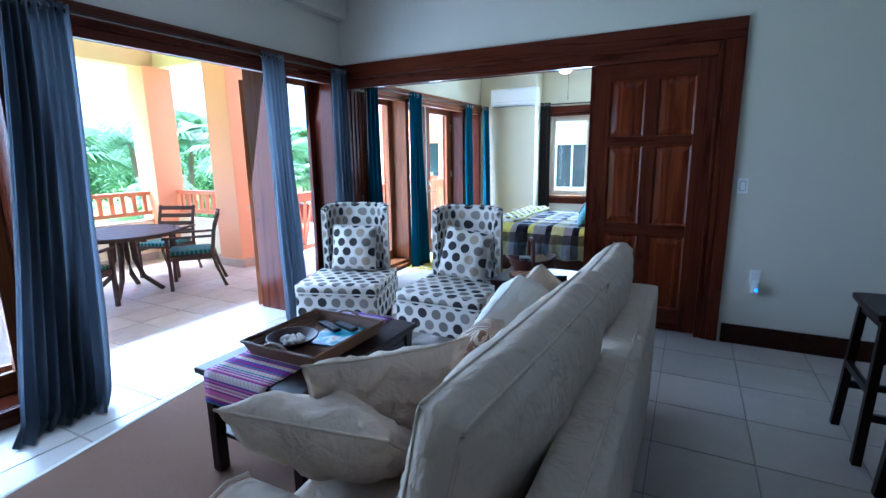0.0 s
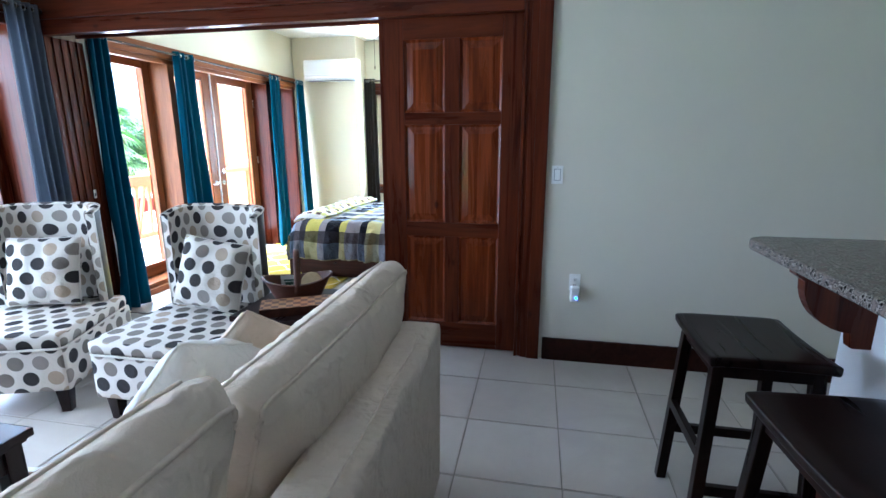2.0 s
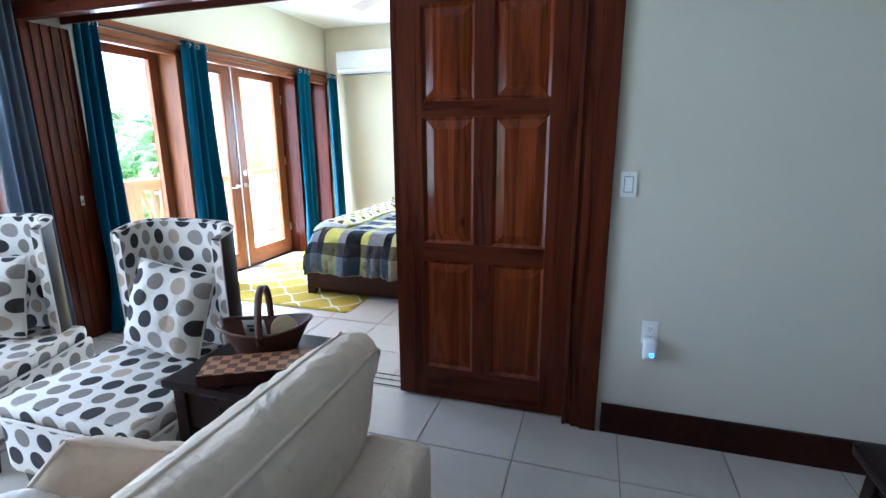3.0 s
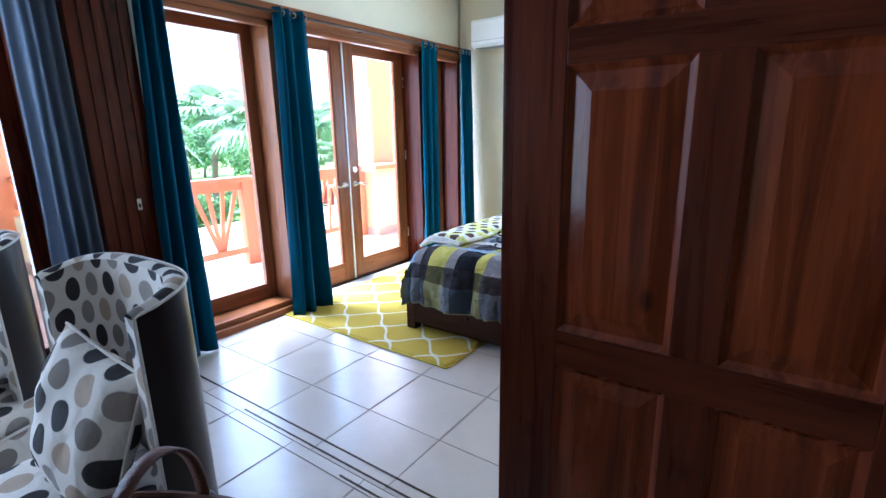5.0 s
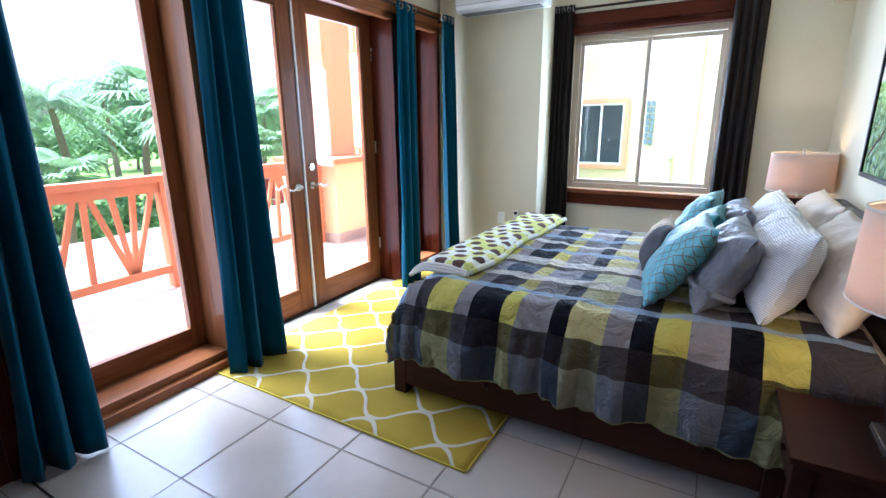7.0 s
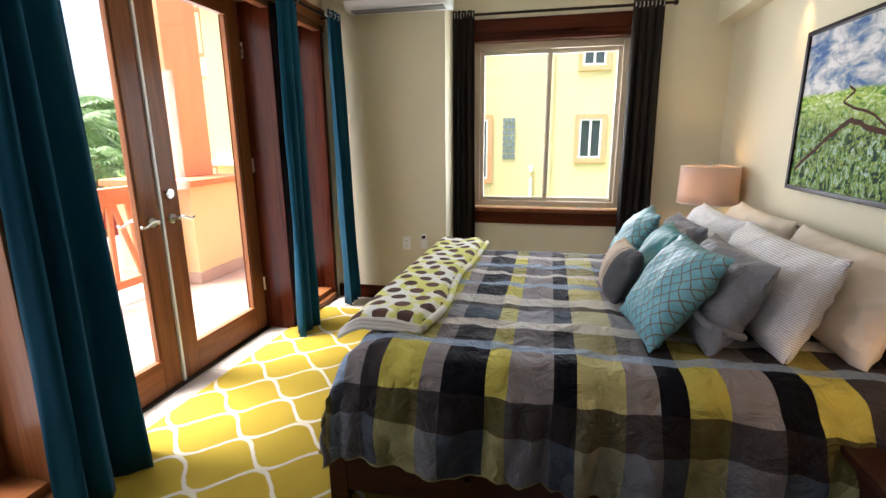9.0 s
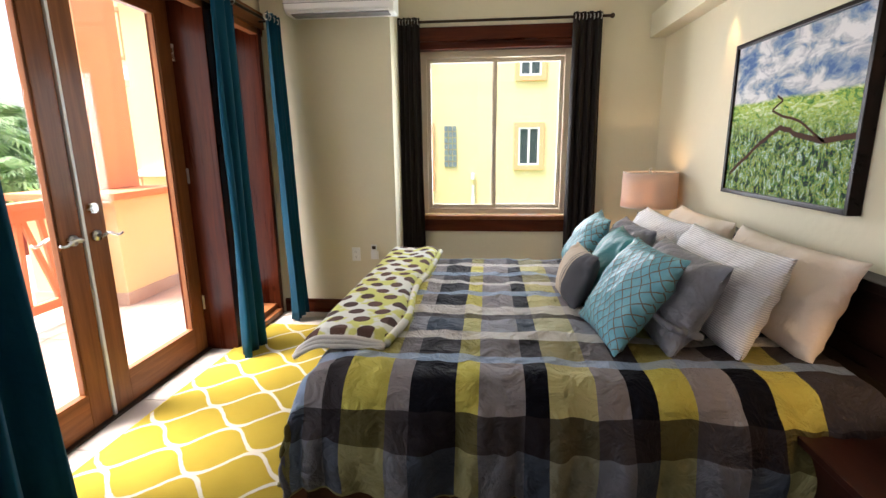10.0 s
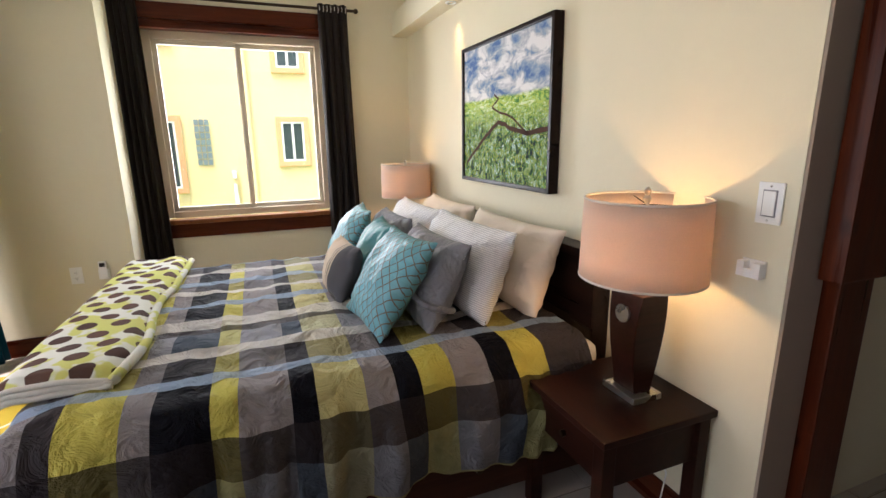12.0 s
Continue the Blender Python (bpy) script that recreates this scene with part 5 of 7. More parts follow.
# bar counter and stools
gran = Tree("speckled_granite")
gv = gran.coords("Object")
g1 = gran.node("ShaderNodeTexVoronoi", Vector=gv, Scale=52.0)
g2 = gran.noise(gv, 130.0, 3)
gc = gran.ramp(gran.math("ADD", gran.math("MULTIPLY", g1.outputs[0], 0.7), gran.math("MULTIPLY", g2, 0.5)), [(0.36, (0.006, 0.006, 0.006)), (0.45, (0.05, 0.043, 0.038)), (0.56, (0.30, 0.26, 0.23)), (0.62, (0.03, 0.026, 0.024)), (0.74, (0.16, 0.13, 0.11))])
gran_mat = gran.done(gc, 0.24, 0, 0.25)
counter = thing("bar_counter", (0.10, 0.04, 0), "raised breakfast bar with speckled dark granite top", "counter", kind="structure")
bm = bmesh.new()
outline = [(1.75, 1.2), (0.93, 1.2), (0.93, 5.05)] + [(1.03 - 0.10 * math.cos(a), 5.08 + 0.12 * math.sin(a)) for a in (math.pi / 2 * k / 8 for k in range(9))] + [(1.75, 5.20)]
f = bm.faces.new([bm.verts.new((x, y, 1.05)) for x, y in outline])
ext = bmesh.ops.extrude_face_region(bm, geom=[f])["geom"]
bmesh.ops.translate(bm, vec=(0, 0, 0.042), verts=[g for g in ext if isinstance(g, bmesh.types.BMVert)])
soften(part("granite_top", bm, gran_mat, counter, "polished speckled granite slab"), 0.010, 3)
part("half_wall", boxes((1.28, 1.45, 1.2, 5.02, 0, 1.049), bevel=0.006), white_plaster, counter, "white plastered half wall")
part("baseboard", boxes((1.262, 1.279, 1.2, 5.02, 0, 0.12), bevel=0.003), wood_red_y, counter)
for y in (4.86, 3.2, 1.6):
    bm = bmesh.new()
    prof = [(1.279, 1.045), (0.99, 1.045), (0.99, 1.015), (1.02, 0.995)] + [(1.279 - 0.075 - 0.18 * math.cos(a), 0.80 + 0.19 - 0.19 * math.sin(a) + 0.0) for a in (math.pi / 2 * k / 8 for k in range(9))] + [(1.215, 0.74), (1.279, 0.74)]
    f = bm.faces.new([bm.verts.new((x, y - 0.025, z)) for x, z in prof])
    ext = bmesh.ops.extrude_face_region(bm, geom=[f])["geom"]
    bmesh.ops.translate(bm, vec=(0, 0.05, 0), verts=[g for g in ext if isinstance(g, bmesh.types.BMVert)])
    part("corbel", bm, wood_red, counter, "curved varnished wooden bracket")


def stool():
    s = thing("bar_stool", (0, 0, 0), "dark espresso wooden bar stool with saddle seat", "stool", "bar stools")
    bm = bmesh.new()
    grid_mesh(bm, lambda u, v: ((u - 0.5) * 0.40, (v - 0.5) * 0.44, 0.783 + 0.008 * (2 * v - 1) ** 2 * 1.0 - 0.006 * (abs(2 * u - 1) ** 6)), 14, 16)
    o = part("seat", bm, wood_dark, s)
    so = o.modifiers.new("solid", "SOLIDIFY")
    so.thickness, so.offset = 0.035, -1
    soften(o, 0.008, 3)
    for x in (-1, 1):
        for y in (-1, 1):
            bm = bmesh.new()
            add_box(bm, -0.02, 0.02, -0.02, 0.02, 0, 0.755, 0.004)
            for v in bm.verts:
                k = 1 - v.co.z / 0.755
                v.co.x += x * (0.155 + 0.035 * k)
                v.co.y += y * (0.165 + 0.04 * k)
            part("leg", bm, wood_dark_z, s)
    for z, ext in ((0.24, 0.185), (0.70, 0.16)):
        for sgn in (-1, 1):
            part("stretcher", boxes((-ext + 0.01, ext - 0.01, sgn * (ext + 0.012) - 0.012, sgn * (ext + 0.012) + 0.012, z, z + (0.04 if z < 0.5 else 0.05)), bevel=0.003), wood_dark, s)
            part("stretcher", boxes((sgn * (ext - 0.005) - 0.012, sgn * (ext - 0.005) + 0.012, -ext + 0.005, ext - 0.005, z + (0.13 if z < 0.5 else 0), z + (0.17 if z < 0.5 else 0.05)), bevel=0.003), wood_dark, s)
    return s


st = stool()
copy_thing(st, pose(0.97, 4.17, 0, 0, 0, 3))
copy_thing(st, pose(0.97, 3.48, 0, 0, 0, -3))
st.matrix_basis = pose(0.935, 4.81, 0, 0, 0, 0)


# wall plates
def switch_plate(m, label):
    p = thing("light_switch", m, label, "switch", "light switches")
    part("plate", boxes((-0.036, 0.036, -0.006, 0, -0.058, 0.058), bevel=0.003), white_plastic, p)
    # thin grey sheet puts the shade in the rocker's gap into colour
    part("rocker_gap_shade", boxes((-0.0205, 0.0205, -0.0068, -0.0059, -0.0375, 0.0375)), bpy.data.materials.get("grey_rubber_and_shade"), p, "grey shade of gap around rocker")
    part("rocker", boxes((-0.017, 0.017, -0.010, -0.006, -0.034, 0.034), bevel=0.002), white_plastic, p)
    for z in (-0.048, 0.048):
        part("screw", add_tube(bmesh.new(), [(0, -0.006, z), (0, -0.0075, z)], 0.0032, 10), metal_steel, p)
    return p


def outlet(m, label, gadget=None):
    p = thing("wall_outlet", m, label, "outlet", "outlets")
    part("plate", boxes((-0.036, 0.036, -0.006, 0, -0.058, 0.058), bevel=0.003), white_plastic, p)
    for z in (-0.02, 0.02):
        f = part("socket", boxes((-0.016, 0.016, -0.0075, -0.006, z - 0.015, z + 0.015), bevel=0.003), white_plastic, p)
        part("slot", boxes((-0.007, -0.005, -0.0082, -0.0074, z - 0.002, z + 0.008), (0.005, 0.007, -0.0082, -0.0074, z - 0.002, z + 0.008), (-0.002, 0.002, -0.0082, -0.0074, z - 0.01, z - 0.006)), black_plastic, f)
    return p


switch_plate(pose(0.262, PY0 - 0.001, 1.285), "white rocker light switch on plastered wall")
outlet(pose(0.412, PY0 - 0.001, 0.57), "white double wall outlet above baseboard")
plug = thing("plug_in_device", pose(0.415, PY0 - 0.01, 0.505), "white plug-in freshener with blue light in outlet", "plug-in device")
part("shell", boxes((-0.03, 0.03, -0.045, 0, -0.06, 0.045), bevel=0.014), white_plastic, plug, smooth=True)
blue = Tree("blue_led")
part("light", add_tube(bmesh.new(), [(0.008, -0.045, -0.03), (0.008, -0.048, -0.03)], 0.010, 14), blue.done((0.02, 0.03, 0.6), 0.2, 0, 0.5, Emission_Color=(0.05, 0.1, 1, 1), Emission_Strength=1.5), plug, "round blue glowing light")


# curtains
def translucent(m, amount, light=None):
    nt = m.node_tree
    b, out = nt.nodes["Principled BSDF"], nt.nodes["Material Output"]
    tr = nt.nodes.new("ShaderNodeBsdfTranslucent")
    src = b.inputs["Base Color"].links[0].from_socket
    if light:
        tr.inputs[0].default_value = (*light, 1)
    else:
        nt.links.new(src, tr.inputs[0])
    mx = nt.nodes.new("ShaderNodeMixShader")
    mx.inputs[0].default_value = amount
    nt.links.new(b.outputs[0], mx.inputs[1])
    nt.links.new(tr.outputs[0], mx.inputs[2])
    nt.links.new(mx.outputs[0], out.inputs[0])
    return m


translucent(grey_cloth, 0.62, (0.44, 0.47, 0.52))
translucent(teal_cloth, 0.16)


def curtain(a, b, c, d, depth, x, z1, material, label, group, folds=5, seed=0, z0=0.012, along="y", flare=0.0, trail=0.0):
    """A hanging curtain, from a to b at the rod and from c to d at the hem."""
    bm = bmesh.new()
    nu, nv = folds * 10, 26

    def f(u, v):
        k = 1 - v
        s = k ** 1.3
        pos = (a + (b - a) * u) * (1 - s) + (c + (d - c) * u) * s
        wob = noise.noise(Vector((u * 4, v * 2.2, seed)))
        amp = depth * (0.70 + 0.6 * k) * (1 + 0.75 * wob)
        ph = u * folds * 2 * math.pi + 1.8 * wob * k + 2.4 * noise.noise(Vector((u * 2.5, seed * 3.3, 0))) + seed
        off = amp * math.sin(ph) + 0.25 * amp * math.sin(2.3 * ph + 1.1) * k + flare * s
        pos += 0.012 * noise.noise(Vector((u * 7, v * 3, seed + 9))) * k
        z = z0 + (z1 - z0) * v
        if trail and z < 0.16:
            k = 1 - z / 0.16
            off += trail * k ** 1.6 * (0.7 + 0.6 * noise.noise(Vector((u * 5, seed, 4))))
            pos -= trail * 0.5 * k ** 1.6
            z = 0.012 + (z - 0.012) * (0.45 + 0.3 * math.sin(u * folds * 9)) if z > 0.02 else z
        return (x + off, pos, z) if along == "y" else (pos, x + off, z)

    grid_mesh(bm, f, nu, nv)
    cu = thing("curtain", (0, 0, 0), label, "curtain", group)
    thicken(part("panel", bm, material, cu), 0.004)
    for k in range(folds * 2):
        u = (k + 0.5) / (folds * 2)
        p = f(u, 0.985)
        bm = bmesh.new()
        ring = [(0.0, 0.020 * math.cos(w), 0.020 * math.sin(w)) for w in (2 * math.pi * q / 14 for q in range(15))]
        m = Matrix.Translation((x, p[1], z1 - 0.035)) if along == "y" else Matrix.Translation((p[0], x, z1 - 0.035))
        turn = (pose(0, 0, 0, 0, 0, 90) if along == "y" else pose(0, 0, 0))
        add_tube(bm, [m @ (turn @ Vector(q)) for q in ring], 0.004, 6)
        part("grommet", bm, metal_steel, cu, "steel curtain ring")
    return cu


def curtain_rod(p, q, brackets, out, label="thin dark metal curtain rod with end knobs"):
    r = thing("curtain_rod", (0, 0, 0), label, "curtain rod", "curtain rods")
    part("rod", add_tube(bmesh.new(), [p, q], 0.011, 12), metal_bronze, r)
    for e in (p, q):
        bm = bmesh.new()
        bmesh.ops.create_uvsphere(bm, u_segments=14, v_segments=10, radius=0.02)
        bmesh.ops.translate(bm, vec=e, verts=bm.verts)
        part("finial", bm, metal_bronze, r, smooth=True)
    for b in brackets:
        part("bracket", add_tube(bmesh.new(), [b, Vector(b) + Vector(out)], 0.008, 8), metal_bronze, r)
    return r


RX, RZ = -3.505, 2.43
curtain_rod((RX, 2.6, RZ), (RX, 6.10, RZ), ((RX, 4.2, RZ), (RX, 2.8, RZ)), (-0.10, 0, 0))
curtain(3.12, 3.46, 2.84, 3.34, 0.06, RX, 2.465, grey_cloth, "blue-grey linen curtain gathered beside open door", "grey curtains", 8, 1, flare=0.04, trail=0.22)
curtain(4.93, 5.17, 4.96, 5.22, 0.032, RX, 2.465, grey_cloth, "blue-grey linen curtain gathered beside open door", "grey curtains", 5, 2, flare=0.03, trail=0.10)
curtain(5.86, 6.09, 5.84, 6.10, 0.030, RX, 2.465, grey_cloth, "blue-grey linen curtain hanging in room corner", "grey curtains", 4, 3)


# ---- bedroom ----
BRX, BRZ = -3.50, 2.345
curtain_rod((BRX, 6.52, BRZ), (BRX, 10.0, BRZ), ((BRX, 6.6, BRZ), (BRX, 8.36, BRZ), (BRX, 9.97, BRZ)), (-0.10, 0, 0))
curtain(6.47, 6.65, 6.34, 6.66, 0.042, BRX, 2.38, teal_cloth, "teal curtain gathered beside garden window", "teal curtains", 3, 11, flare=0.05)
curtain(7.43, 7.73, 7.33, 7.76, 0.042, BRX, 2.38, teal_cloth, "teal curtain gathered between window and door", "teal curtains", 3, 12, flare=0.05)
curtain(9.18, 9.47, 9.08, 9.42, 0.030, BRX, 2.38, teal_cloth, "teal curtain gathered beside garden door", "teal curtains", 3, 13, flare=0.04)
curtain(9.82, 10.02, 9.78, 10.00, 0.030, BRX + 0.05, 2.38, teal_cloth, "teal curtain gathered in bedroom corner", "teal curtains", 3, 14, flare=0.05)
GY = WN - 0.075
curtain_rod((-2.68, GY, 2.40), (-0.86, GY, 2.40), ((-2.45, GY, 2.40), (-1.1, GY, 2.40)), (0, 0.043, 0))
curtain(-2.60, -2.40, -2.63, -2.37, 0.026, GY, 2.435, brown_cloth, "dark brown curtain gathered beside bedroom window", "brown curtains", 4, 21, along="x")
curtain(-1.16, -0.93, -1.17, -0.89, 0.026, GY, 2.435, brown_cloth, "dark brown curtain gathered beside bedroom window", "brown curtains", 4, 22, along="x")

# yellow rug
tre = Tree("yellow_trellis_weave")
u, v, col, row = uv_cells(tre, 0.36, 0.42)
wav = tre.math("MULTIPLY", tre.math("SINE", tre.math("MULTIPLY", v, 2 * math.pi)), 0.235)
wav = tre.math("ADD", wav, tre.math("MULTIPLY", tre.math("SUBTRACT", tre.noise(tre.coords("Object"), 9.0, 3), 0.5), 0.10))


def wrap(t, s):
    return t.math("ABSOLUTE", t.math("SUBTRACT", t.math("FRACT", s), 0.5))


d1 = wrap(tre, tre.math("SUBTRACT", u, wav))
d2 = wrap(tre, tre.math("ADD", tre.math("ADD", u, 0.5), wav))
line = tre.ramp(tre.math("MINIMUM", d1, d2), [(0.030, (1, 1, 1)), (0.044, (0, 0, 0))])
rv = tre.coords("Object")
rn, rf = tre.noise(rv, 5.0, 4), tre.noise(rv, 220.0, 2)
yc = tre.mix(rn, (0.34, 0.245, 0.028), (0.45, 0.335, 0.045))
yc = tre.mix(tre.math("MULTIPLY", rf, 0.4), yc, (0.26, 0.18, 0.015))
tre.bump(tre.math("ADD", rf, tre.math("MULTIPLY", line, 0.6)), 0.5, 0.006)
tre_mat = tre.done(tre.mix(line, yc, (0.56, 0.52, 0.43)), 0.95, 0, 0.1)
bm = bmesh.new()
grid_mesh(bm, lambda a, b: (-0.87 + 1.74 * a, -1.2 + 2.4 * b, 0.006 + 0.003 * noise.noise(Vector((a * 6, b * 8, 1)))), 40, 50, lambda a, b: (b * 2.4, a * 1.74))
rug2 = thing("trellis_rug", pose(-2.76, 8.50, 0.003, 0, 0, -1), "bright yellow rug with white trellis pattern", "rug")
thicken(part("weave", bm, tre_mat, rug2), 0.006)
part("edge", boxes((-0.876, -0.868, -1.2, 1.2, 0, 0.009), (0.868, 0.876, -1.2, 1.2, 0, 0.009), (-0.868, 0.868, -1.206, -1.198, 0, 0.009), (-0.868, 0.868, 1.198, 1.206, 0, 0.009), bevel=0.002), plain("yellow_binding", (0.52, 0.42, 0.04), 0.95), rug2)

# bed
bed = thing("bed", (0, 0, 0), "king-size dark wooden platform bed made up with duvet", "bed")
BX0, BX1, BY0, BY1 = -2.53, -0.50, 7.66, 9.56
part("side_rail", boxes((BX0 + 0.06, BX1, BY0, BY0 + 0.03, 0.07, 0.30), bevel=0.005), wood_bed, bed)
part("side_rail", boxes((BX0 + 0.06, BX1, BY1 - 0.03, BY1, 0.07, 0.30), bevel=0.005), wood_bed, bed)
part("foot_rail", boxes((BX0, BX0 + 0.03, BY0 + 0.07, BY1 - 0.07, 0.07, 0.30), bevel=0.005), wood_bed, bed)
part("inner_box", boxes((BX0 + 0.09, BX1 - 0.01, BY0 + 0.07, BY1 - 0.07, 0.02, 0.29)), wood_bed, bed)
for y in (BY0, BY1 - 0.075):
    part("leg", boxes((BX0 - 0.005, BX0 + 0.07, y - 0.004, y + 0.079, 0.012, 0.31), bevel=0.006), wood_bed, bed)
for x0, x1 in ((BX0 + 0.12, -1.56), (-1.52, -0.62)):
    d = part("drawer_front", boxes((x0, x1, BY0 - 0.012, BY0 - 0.001, 0.085, 0.285), bevel=0.004), wood_bed, bed)
    part("knob", add_tube(bmesh.new(), [((x0 + x1) / 2, BY0 - 0.012, 0.2), ((x0 + x1) / 2, BY0 - 0.032, 0.2)], 0.013, 14), metal_bronze, d)
part("mattress", boxes((BX0 + 0.04, BX1, BY0 + 0.04, BY1 - 0.04, 0.292, 0.575), bevel=0.05), pillow_white, bed, smooth=True)
hb = part("headboard", boxes((BX1 + 0.001, HX - 0.002, 7.76, 9.60, 0.012, 0.90), (BX1 - 0.015, HX - 0.002, 7.74, 9.62, 0.90, 0.94), bevel=0.008), wood_dark, bed)

plaid = Tree("patchwork_plaid_cotton")
plaid_uv = plaid.t.nodes.new("ShaderNodeUVMap")
plaid_sep = plaid.t.nodes.new("ShaderNodeSeparateXYZ")
plaid.t.links.new(plaid_uv.outputs[0], plaid_sep.inputs[0])
YL, BG, GR, BK, SL, SW, DG = (0.50, 0.44, 0.09), (0.48, 0.43, 0.19), (0.25, 0.225, 0.225), (0.006, 0.006, 0.009), (0.27, 0.35, 0.46), (0.60, 0.56, 0.51), (0.050, 0.043, 0.046)


def stripe_ramp(t, coord, length, bands):
    """Hard-edged stripes from (width, colour) pairs, repeated over the length."""
    stops, at = [], 0.0
    for w, c in bands:
        stops.append((at / length, c))
        at += w
    return t.ramp(t.math("DIVIDE", coord, length), stops, "CONSTANT")


columns = [(0.09, GR), (0.11, YL), (0.113, SL), (0.066, GR), (0.072, DG), (0.152, YL), (0.081, GR), (0.15, BK), (0.078, YL), (0.155, GR), (0.077, BK), (0.157, BG), (0.10, GR), (0.09, BK), (0.121, YL), (0.138, GR), (0.10, BK), (0.141, YL), (0.209, DG)]
SD, BD = (0.085, 0.105, 0.135), (0.024, 0.019, 0.021)
rows = [(0.19, SD, 0.58), (0.105, BD, 0.84), (0.21, BK, 0.0), (0.065, SL, 0.80), (0.15, DG, 0.48), (0.07, SW, 0.84), (0.17, SL, 0.20), (0.06, DG, 0.85), (0.12, SW, 0.72), (0.17, BK, 0.0), (0.07, SL, 0.82),
        (0.13, BK, 0.0), (0.06, SW, 0.82), (0.13, DG, 0.50), (0.07, SL, 0.78), (0.15, BK, 0.0), (0.06, SW, 0.80), (0.13, DG, 0.60), (0.10, SL, 0.70), (0.14, BK, 0.0), (0.13, BD, 0.80)]
col_c = stripe_ramp(plaid, plaid_sep.outputs[0], 2.20, columns)
row_c = stripe_ramp(plaid, plaid_sep.outputs[1], 2.58, [(w, c) for w, c, k in rows])
row_k = stripe_ramp(plaid, plaid_sep.outputs[1], 2.58, [(w, (k, k, k)) for w, c, k in rows])
palette = plaid.mix(row_k, col_c, row_c)
po = plaid.coords("Object")
pf, pw = plaid.noise(po, 420.0, 2), plaid.noise(po, 10.0, 4, 0.6, 1.0)
pcol = plaid.mix(plaid.math("MULTIPLY", pf, 0.35), palette, plaid.mix(0.5, palette, (0.0, 0.0, 0.0)))
pw = plaid.math("ADD", pw, plaid.math("MULTIPLY", plaid.noise(plaid.coords("Object", (1, 0.35, 0.35)), 30.0, 3, 0.55, 0.5), 0.13))
plaid.bump(plaid.math("ADD", pw, plaid.math("MULTIPLY", pf, 0.01)), 0.95, 0.05)
plaid_mat = plaid.done(pcol, 0.72, 0, 0.06)


def fold(s, half, r, out):
    """How far a sheet has gone across and down when s runs over a rounded edge."""
    k, sg = abs(s), (1 if s >= 0 else -1)
    if k <= half - r:
        return s, 0.0
    a = min((k - (half - r)) / r, math.pi / 2)
    pos, drop = half - r + r * math.sin(a), r * (1 - math.cos(a))
    rest = k - (half - r) - r * math.pi / 2
    if rest > 0:
        pos, drop = pos + rest * out, drop + rest * 0.985
    return sg * pos, drop


def duvet_point(a, b):
    lx, ly = 2.20, 2.58
    s, t = (a - 0.5) * lx, (b - 0.5) * ly
    x, dx = fold(s - 0.22, 1.04, 0.10, 0.10)
    if s > 0.22:
        x, dx = s - 0.22, 0.0
    y, dy = fold(t, 0.955, 0.12, 0.16)
    z = 0.622 - math.hypot(dx, dy) if min(dx, dy) < 0.12 else 0.622 - max(dx, dy) - 0.10 * min(dx, dy)
    drop = max(dx, dy)
    q = Vector((s * 3.2, t * 3.2, 3))
    z += 0.014 * noise.noise(q) + 0.009 * noise.noise(q * 2.7) + 0.010 * (1 - abs(noise.noise(q * 1.5 + Vector((4, 1, 2))))) ** 8 + 0.007 * (1 - abs(noise.noise(Vector((s * 9, t * 4, 11))))) ** 7
    swing = 0.030 * noise.noise(Vector((s * 5.5, t * 5.5, 8))) * min(1.0, drop * 5)
    if dy > 0.06:
        crumple = 0.020 * math.sin(s * 19 + 3 * math.sin(s * 4.3)) + 0.013 * math.sin(s * 47 + 4 * math.sin(s * 7.1) + 9 * dy) + 0.006 * math.sin(s * 83 + 5 * math.sin(s * 5.3) - 7 * dy) + 0.03 * math.sin(math.pi * min(1, dy / 0.38))
        y += (1 if t > 0 else -1) * (abs(swing) + crumple * min(1, drop * 5))
    if dx > 0.06:
        x -= abs(swing)
    return Vector((-1.45 + x, 8.61 + y, max(z, 0.2)))


bm = bmesh.new()
grid_mesh(bm, duvet_point, 120, 140, lambda a, b: (a * 2.20, b * 2.58))
duvet = thing("duvet", (0, 0, 0), "patchwork plaid duvet in grey, black, blue and yellow-green", "duvet")
cover = part("cover", bm, plaid_mat, duvet)
thicken(cover, 0.02)
sm = cover.modifiers.new("round", "SUBSURF")
sm.levels = sm.render_levels = 1
hem_cloth = cloth("yellow_green_hem", (0.24, 0.22, 0.10), 0.9)
for run in ([(q / 120, 0.0) for q in range(121)], [(0.0, q / 140) for q in range(141)], [(q / 120, 1.0) for q in range(121)]):
    part("hem", add_tube(bmesh.new(), [duvet_point(p, q) for p, q in run], 0.007, 8), hem_cloth, duvet, "rolled olive hem", smooth=True)

blanket_dots = dotted("spotted_fleece", (0.66, 0.66, 0.58), [(0.07, 0.035, 0.025), (0.10, 0.05, 0.035)], 0.125, 0.100, 0.038, 1.1, (0.56, 0.56, 0.16))
bm = bmesh.new()
layers = []


def blanket_point(a, b, lift):
    y = 7.93 + 1.64 * b
    w = 0.37 + 0.04 * noise.noise(Vector((b * 3, 1, 4)))
    xl = -2.59 + 0.05 * b
    x = xl + w * a
    edge = min(a, 1 - a)
    z = 0.642 + lift * min(1.0, (edge * 9)) ** 0.5 + 0.012 * noise.noise(Vector((a * 3, b * 7, 2)))
    over = max(0.0, -2.46 - x)
    z -= 3.2 * over * over
    return Vector((x, y, z))


